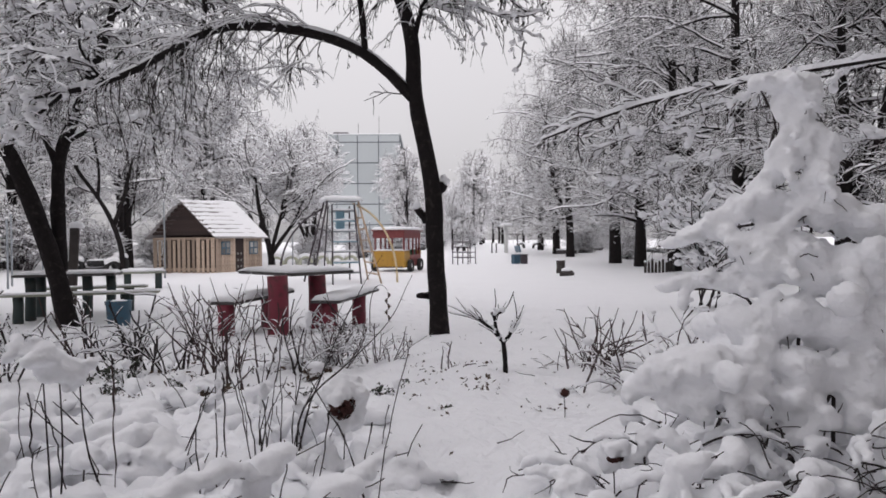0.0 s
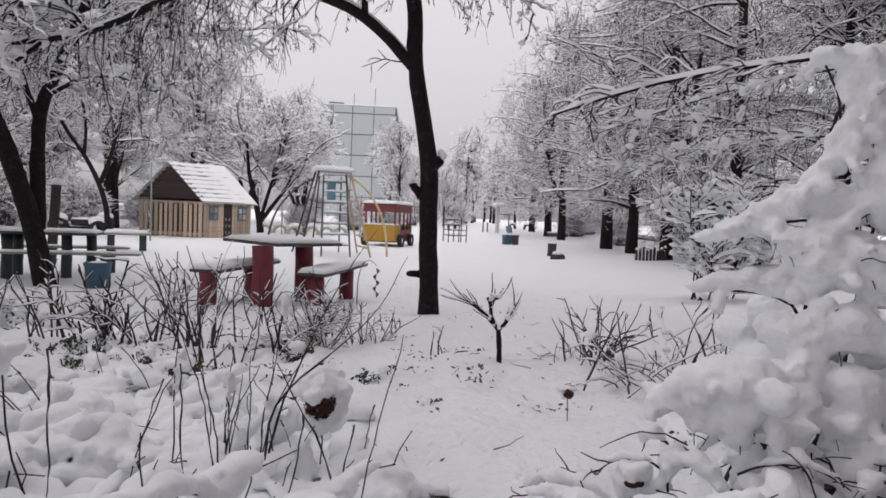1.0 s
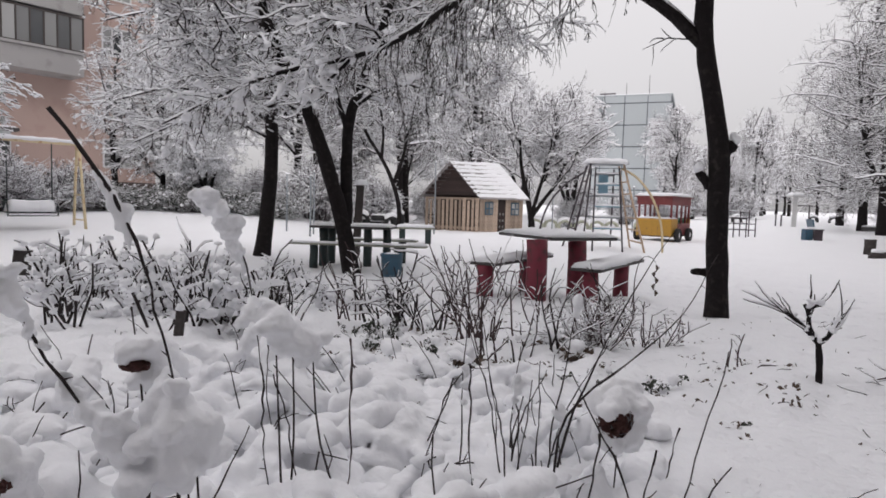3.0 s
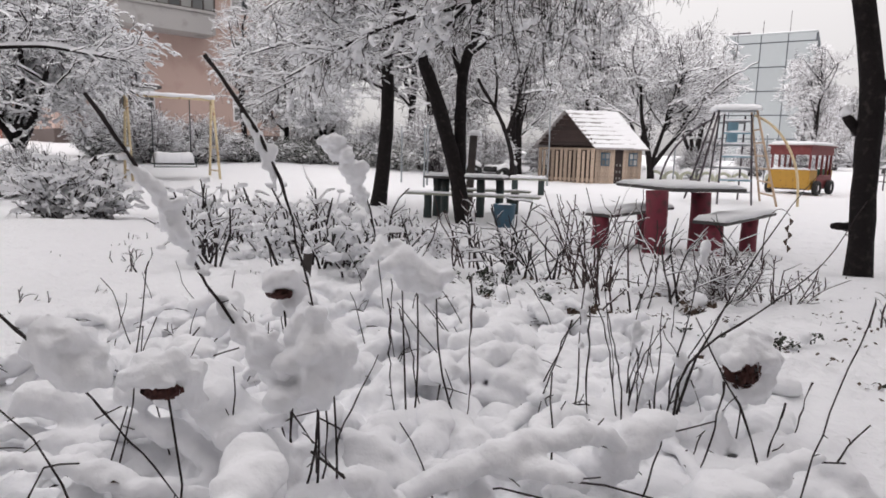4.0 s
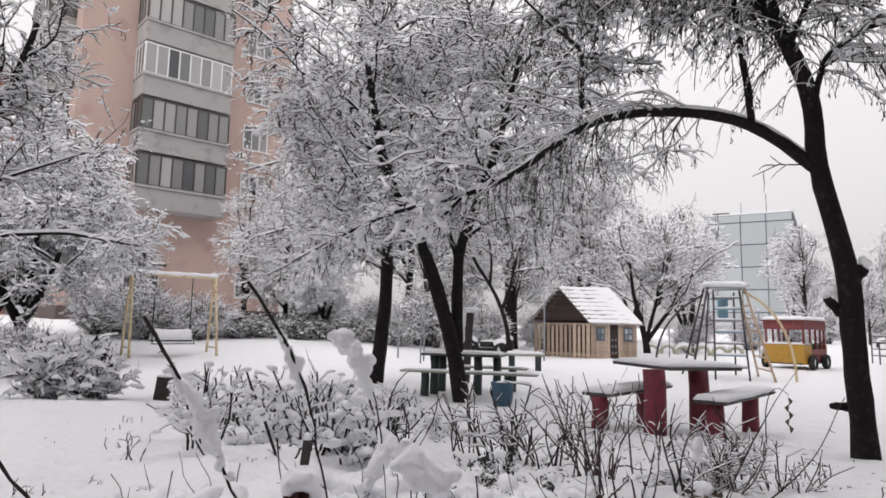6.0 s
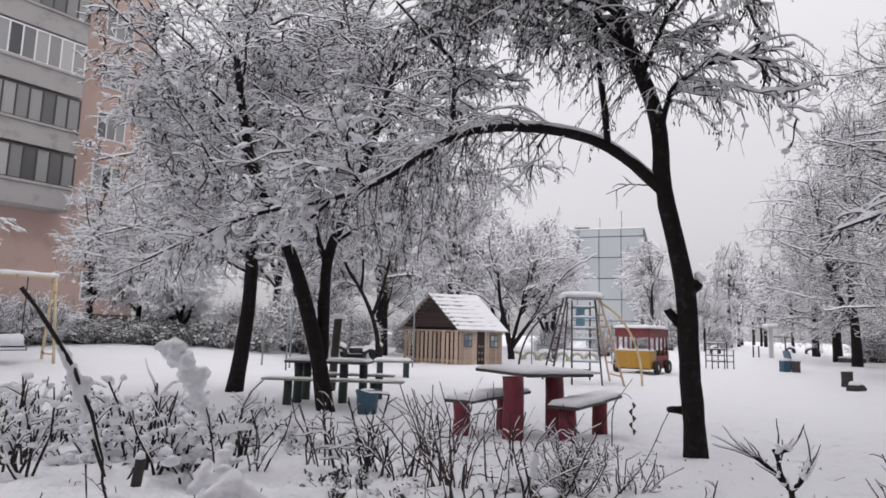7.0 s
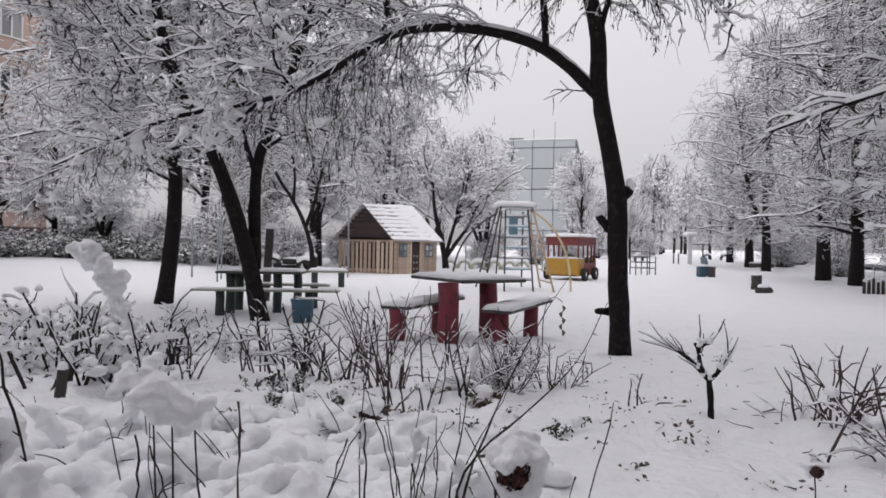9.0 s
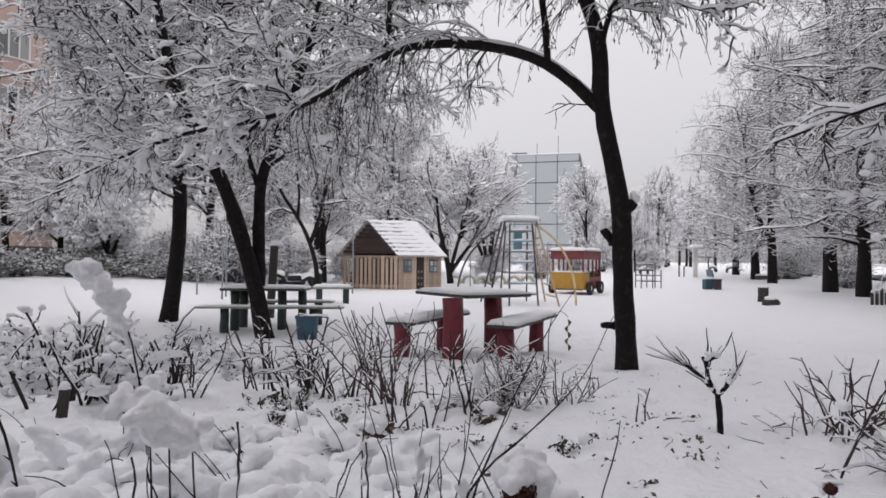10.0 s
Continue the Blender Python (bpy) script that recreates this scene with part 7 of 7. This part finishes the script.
    for k in range(15):
        x, y = rng.uniform(-0.2, 0.2), rng.uniform(0.95, 1.45)
        a, ln = rng.uniform(-0.5, 0.7), rng.uniform(0.14, 0.42)
        g = gz(x, y)
        p = [(x, y, g - 0.03), (x + 0.3 * ln * a, y + 0.02, g + 0.5 * ln), (x + ln * a * 0.9, y + rng.uniform(-0.05, 0.08), g + ln)]
        stem(p, rng.uniform(0.003, 0.0062), 0.0025, "dark broken cane leaning in the bed", seed=900 + k, group="leaning canes", buds=2,
             sleeves=((*p[1], 0.010), (*[(i + j) / 2 for i, j in zip(p[1], p[2])], 0.016)) if k % 3 == 0 else ())
    for k in range(7):
        x, y = rng.uniform(-1.1, -0.35), rng.uniform(0.55, 1.1)
        a, ln = rng.uniform(-0.9, 0.5), rng.uniform(0.12, 0.34)
        g = gz(x, y)
        p = [(x, y, g - 0.03), (x + 0.4 * ln * a, y + 0.02, g + 0.5 * ln), (x + ln * a, y + rng.uniform(-0.05, 0.08), g + ln)]
        stem(p, rng.uniform(0.003, 0.006), 0.0025, "dark broken cane leaning in the bed", seed=950 + k, group="leaning canes", buds=2,
             sleeves=((*p[1], 0.008), (*[(i + j) / 2 for i, j in zip(p[1], p[2])], 0.012)) if k % 2 == 0 else ())
    # soft heaps of snow caught on the heads of dead stalks
    heaps = (((-0.50, 1.05, 0.93, 0.026), (-0.485, 1.05, 0.895, 0.036), (-0.45, 1.06, 0.885, 0.03), (-0.415, 1.07, 0.865, 0.026), (-0.475, 1.05, 0.85, 0.022)),
             ((-0.545, 0.81, 0.85, 0.03), (-0.52, 0.80, 0.80, 0.048), (-0.50, 0.82, 0.75, 0.05), (-0.55, 0.78, 0.74, 0.045)))
    hr = np.random.default_rng(17)
    for k, heap in enumerate(heaps):
        x, y = heap[0][:2]
        g = gz(x, y)
        t = thing("snowed_plant", (x, y, g), "dead stalks with a soft heap of snow on their heads", "plant", group="plants under snow")
        a = np.array(heap) - [x, y, g, 0]
        rows = []
        for i in range(len(a) - 1):
            for w in np.linspace(0, 1, 5):
                c = a[i] + (a[i + 1] - a[i]) * w
                rows += [(*(c[:3] + hr.normal(size=3) * c[3] * [0.5, 0.4, 0.45]), c[3] * hr.uniform(0.25, 0.6)) for _ in range(5)]
        snow_mass("snow", rows, t, 0.006, 3, 0.9, "soft heap of snow on the stalks", 30 + k, 0.8)
        for i in range(3):
            e = a[hr.integers(1, len(a)), :3]
            tube_part("stalk", resample([(e[0] + hr.normal() * 0.04, e[1] + 0.02, -0.05), e * [1, 1, 0.5] + [0.008, 0, 0], e], 8), np.linspace(0.0026, 0.0015, 8), TWIG, t, 6)
    sapling()
    right_bush()
    near_tree()
    tag = "shrubs in the snowy bed"
    bush((-0.80, 3.75, gz(-0.8, 3.75)), 0.62, 0.45, 0.46, 201, "spreading bare shrub with snow along its branches", 15, 120, 0.008, thick=1.9, group=tag, name="shrub")
    bush((-0.29, 3.31, gz(-0.29, 3.31)), 0.36, 0.28, 0.52, 202, "upright clump of bare reddish canes", 24, 60, 0.003, group=tag, name="shrub", twig=TWIG_RED, splay=0.5)
    bush((-0.04, 2.90, gz(-0.04, 2.9)), 0.15, 0.12, 0.24, 203, "few bare stems forking from the snow", 5, 9, 0.005, group=tag, name="shrub", splay=0.6)
    bush((0.29, 3.25, gz(0.29, 3.25)), 0.32, 0.3, 0.33, 204, "dense twiggy bush dusted with snow", 44, 320, 0.005, group=tag, name="shrub", twig=TWIG_RED, splay=0.8)
    bush((0.62, 3.45, gz(0.62, 3.45)), 0.3, 0.25, 0.27, 205, "sparse bare canes in the snow", 16, 40, 0.005, group=tag, name="shrub", twig=TWIG_RED, splay=0.7)
    bush((1.62, 2.62, gz(1.62, 2.62)), 0.5, 0.45, 0.36, 206, "sprawling bare canes bent by snow", 34, 60, 0.002, group=tag, name="shrub", twig=TWIG_RED, splay=1.7)
    bush((1.80, 2.05, gz(1.8, 2.05)), 0.5, 0.45, 0.4, 207, "sprawling bare canes bent by snow", 30, 60, 0.005, group=tag, name="shrub", splay=1.7, clump=50, csize=0.022, twig=TWIG_RED)
    bush((1.42, 2.05, gz(1.42, 2.05)), 0.5, 0.4, 0.34, 208, "low bent canes in the snow", 14, 26, 0.006, group=tag, name="shrub", twig=TWIG_RED, splay=1.3)
    bush((0.93, 2.95, gz(0.93, 2.95)), 0.16, 0.12, 0.2, 209, "tiny dry weed in the snow", 4, 8, 0.003, group=tag, name="shrub", twig=TWIG_RED, splay=0.7)
    weed = bush((-2.6, 2.6, gz(-2.6, 2.6)), 0.2, 0.16, 0.16, 219, "few dry weed stalks poking out of the snow", 5, 6, 0.003, group="dry weeds", name="weed", splay=0.9)
    wr = np.random.default_rng(64)
    for k in range(16):
        put_copy(weed, wr.uniform(-5.5, -1.9), wr.uniform(1.6, 4.2), wr.uniform(0, 360), wr.uniform(0.6, 1.3))
    bush((-1.75, 4.08, gz(-1.75, 4.08)), 0.22, 0.2, 0.55, 210, "small bare rose bush with snow in its forks", 7, 22, 0.014, thick=2.2, group=tag, name="shrub", splay=0.7)
    for k, (x, y) in enumerate(((-1.9, 3.2), (-2.3, 3.9), (-2.9, 3.6), (-2.5, 3.1), (-3.4, 4.6))):
        bush((x, y, gz(x, y)), 0.4, 0.35, 0.5, 230 + k, "bare upright rose stems with snow in their forks", 11, 34, 0.014, thick=1.8, clump=60, csize=0.024, group=tag, name="shrub", splay=0.5)
    for k, (x, y, w, h) in enumerate(((-1.15, 3.9, 0.3, 0.5), (-0.55, 3.5, 0.25, 0.4), (-0.02, 3.75, 0.3, 0.5), (0.12, 3.05, 0.2, 0.42), (-0.5, 4.3, 0.3, 0.5), (0.5, 3.8, 0.3, 0.42), (-0.2, 2.7, 0.2, 0.3), (-1.4, 3.5, 0.3, 0.42))):
        bush((x, y, gz(x, y)), w, w, h, 260 + k, "thin upright bare shoots in the snow", 6, 14, 0.003, thick=1.25, group=tag, name="shrub", splay=0.6, twig=TWIG if k % 2 else TWIG_RED)
    rose = [bush((-2.2, 4.2, gz(-2.2, 4.2)), 0.45, 0.4, 0.42, 211, "snowed-up rose bush with dark leaves beneath", 15, 70, 0.022, leaf=150, clump=170, csize=0.026, thick=1.7, leaf_size=0.6, group=tag, name="shrub"),
            bush((-2.7, 4.9, gz(-2.7, 4.9)), 0.5, 0.4, 0.36, 212, "snowed-up low shrub with dark leaves beneath", 15, 70, 0.022, leaf=160, clump=170, csize=0.028, thick=1.7, leaf_size=0.6, group=tag, name="shrub")]
    rng = np.random.default_rng(9)
    for k, (x, y) in enumerate(((-1.9, 3.6), (-2.4, 3.7), (-2.8, 4.2), (-3.2, 4.9), (-2.1, 4.9), (-2.5, 5.5), (-3.0, 5.6), (-3.6, 5.5), (-3.4, 6.2), (-4.1, 6.0), (-1.6, 3.3), (-4.6, 6.6), (-5.2, 6.3), (-4.0, 5.0), (-2.0, 5.6), (-1.45, 4.6), (-2.6, 6.3))):
        put_copy(rose[k % 2], x, y, rng.uniform(0, 360), rng.uniform(0.75, 1.25))
    low = bush((-0.75, 3.0, gz(-0.75, 3.0)), 0.3, 0.25, 0.17, 213, "flattened perennial with dark leaves under snow", 26, 60, 0.006, leaf_size=0.62, leaf=420, clump=26, csize=0.022, group="low perennials", name="plant", splay=1.3)
    for x, y in ((-1.1, 3.3), (-0.5, 2.95), (-0.35, 2.6), (-0.05, 3.4), (-1.3, 2.9), (0.5, 2.5), (0.75, 3.9), (-1.2, 4.3), (-0.6, 4.5), (0.2, 2.45), (-1.9, 2.9), (0.95, 2.2), (-0.1, 4.1), (-0.9, 2.6), (-0.6, 3.9), (0.35, 2.75), (-1.0, 3.7), (-0.25, 3.0), (0.15, 3.5), (-1.5, 4.0), (0.45, 3.2), (-0.75, 2.35), (0.62, 1.9), (0.4, 2.1), (-1.6, 2.5), (-0.4, 3.6)):
        put_copy(low, x, y, rng.uniform(0, 360), rng.uniform(0.5, 1.1))
    # round plants under balls of snow before the red table
    for k, (x, y, r) in enumerate(((0.06, 3.2, 0.07), (0.2, 2.95, 0.045), (-0.28, 2.55, 0.05))):
        t = thing("snowed_plant", (x, y, gz(x, y)), "low dark plant under a round ball of snow", "plant", group="plants under snow")
        rows = [(rng.normal() * r * 0.35, rng.normal() * r * 0.35, r * rng.uniform(0.7, 1.5), r * rng.uniform(0.4, 0.7)) for _ in range(16)]
        snow_mass("snow", rows, t, 0.009, 3, 0.9, "ball of snow on the plant", 40 + k, 0.5)
        m = 70
        p = np.stack([rng.normal(size=m) * r * 0.55, rng.normal(size=m) * r * 0.55, rng.uniform(0, r * 0.9, m)], 1)
        dd = unit(rng.normal(size=(m, 3)))
        ww = unit(np.cross(dd, rng.normal(size=(m, 3))))
        v = np.stack([p, p + dd * 0.02 + ww * 0.012, p + dd * 0.045, p + dd * 0.02 - ww * 0.012], 1).reshape(-1, 3)
        tagged(link_mesh("leaves", v, np.arange(m)[:, None] * 4 + np.arange(4)[None], [LEAF], t, label="dark withered leaves under the snow"), kind="stuff")
    # old stubs in the bed
    for k, (x, y, h, r) in enumerate(((-1.67, 2.78, 0.15, 0.022), (-6.1, 6.9, 0.3, 0.09), (-7.4, 6.9, 0.3, 0.1))):
        s = thing("stub_post", (x, y, gz(x, y)), "short grey wooden stub sticking out of the snow", "stub", 20 * k, "wooden stubs")
        part("body", box(r * 2, r * 1.2, h + 0.1, (0, 0, h / 2 - 0.05), 0.006, rot=Matrix.Rotation(0.12, 4, "Y")), BARK_GREY, s)
        v, f = rings([(0.01, 0, h - 0.005), (0.012, 0, h + 0.02), (0.012, 0, h + 0.03)], [r * 1.1, r * 0.9, r * 0.3], 8, 0.05)
        link_mesh("snow_cap", v, f, [SNOW], s, smooth=True)
    # a cane that bows over with a dangling dry leaf
    c = thing("stem", (0.98, 6.15, gz(0.98, 6.15)), "thin pale cane bowing over with dangling dry leaves", "stem")
    tube_part("stalk", resample([(0, 0, -0.05), (0.0, 0, 0.3), (0.05, 0.02, 0.50), (0.15, 0.05, 0.52), (0.2, 0.06, 0.44)], 14), np.linspace(0.006, 0.003, 14), TWIG_RED, c, 6)
    for k in range(5):
        z = 0.42 - 0.06 * k
        d = 0.018 * (-1) ** k
        v, f = rings([(0.2, 0.06, z), (0.2 + d, 0.065, z - 0.03), (0.2 + d * 0.4, 0.06, z - 0.065)], [0.003, 0.017, 0.003], 6, 0.1, k)
        link_mesh("leaf", v, f, [LEAF], c, label="dangling dark dry leaf")
    # scraps of dark leaves on the snow
    n = 900
    heap = np.stack([rng.uniform(-1.2, 1.25, 60), 1.2 + 3.6 * rng.uniform(0, 1, 60) ** 1.2], 1)
    xy = heap[rng.integers(0, 60, n)] + rng.normal(size=(n, 2)) * [0.06, 0.045]
    xy[:70] = np.stack([rng.uniform(-0.6, 2.6, 70), rng.uniform(1.3, 7.0, 70)], 1)
    p = np.array([(x, y, gz(x, y) + 0.012) for x, y in xy])
    dd = unit(rng.normal(size=(n, 3)) * [1, 1, 0.35])
    ww = unit(np.cross(dd, rng.normal(size=(n, 3)) * [0.3, 0.3, 1]))
    s = rng.uniform(0.004, 0.015, n)[:, None]
    up = np.array([0, 0, 0.007])
    v = np.stack([p - dd * s, p + ww * s * 0.5 + up, p + dd * s + up, p - ww * s * 0.5], 1).reshape(-1, 3)
    o = link_mesh("leaf_litter", v, np.arange(n)[:, None] * 4 + np.arange(4)[None], [LEAF])
    tagged(o, "dark dry leaf scraps lying on the snow", "leaves", kind="stuff")

    # twig ends and bits of bark shed on the snow
    n = 130
    xy = np.stack([rng.uniform(-0.5, 2.6, n), 1.3 + 5.2 * rng.uniform(0, 1, n) ** 1.4], 1)
    p = np.array([(x, y, gz(x, y) + 0.012) for x, y in xy])
    q = grow(rng, p, rng.normal(size=(n, 3)) * [1, 1, 0.12], rng.uniform(0.02, 0.11, n), 4, 0.2, (0, 0, 0.0))
    v, f, idx = twigs(q, np.full(n, 0.002), np.full(n, 0.001), np.zeros(n))
    tagged(link_mesh("twig_litter", v, f, [TWIG]), "dark twig ends scattered on the snow", "twigs", kind="stuff")


bed()
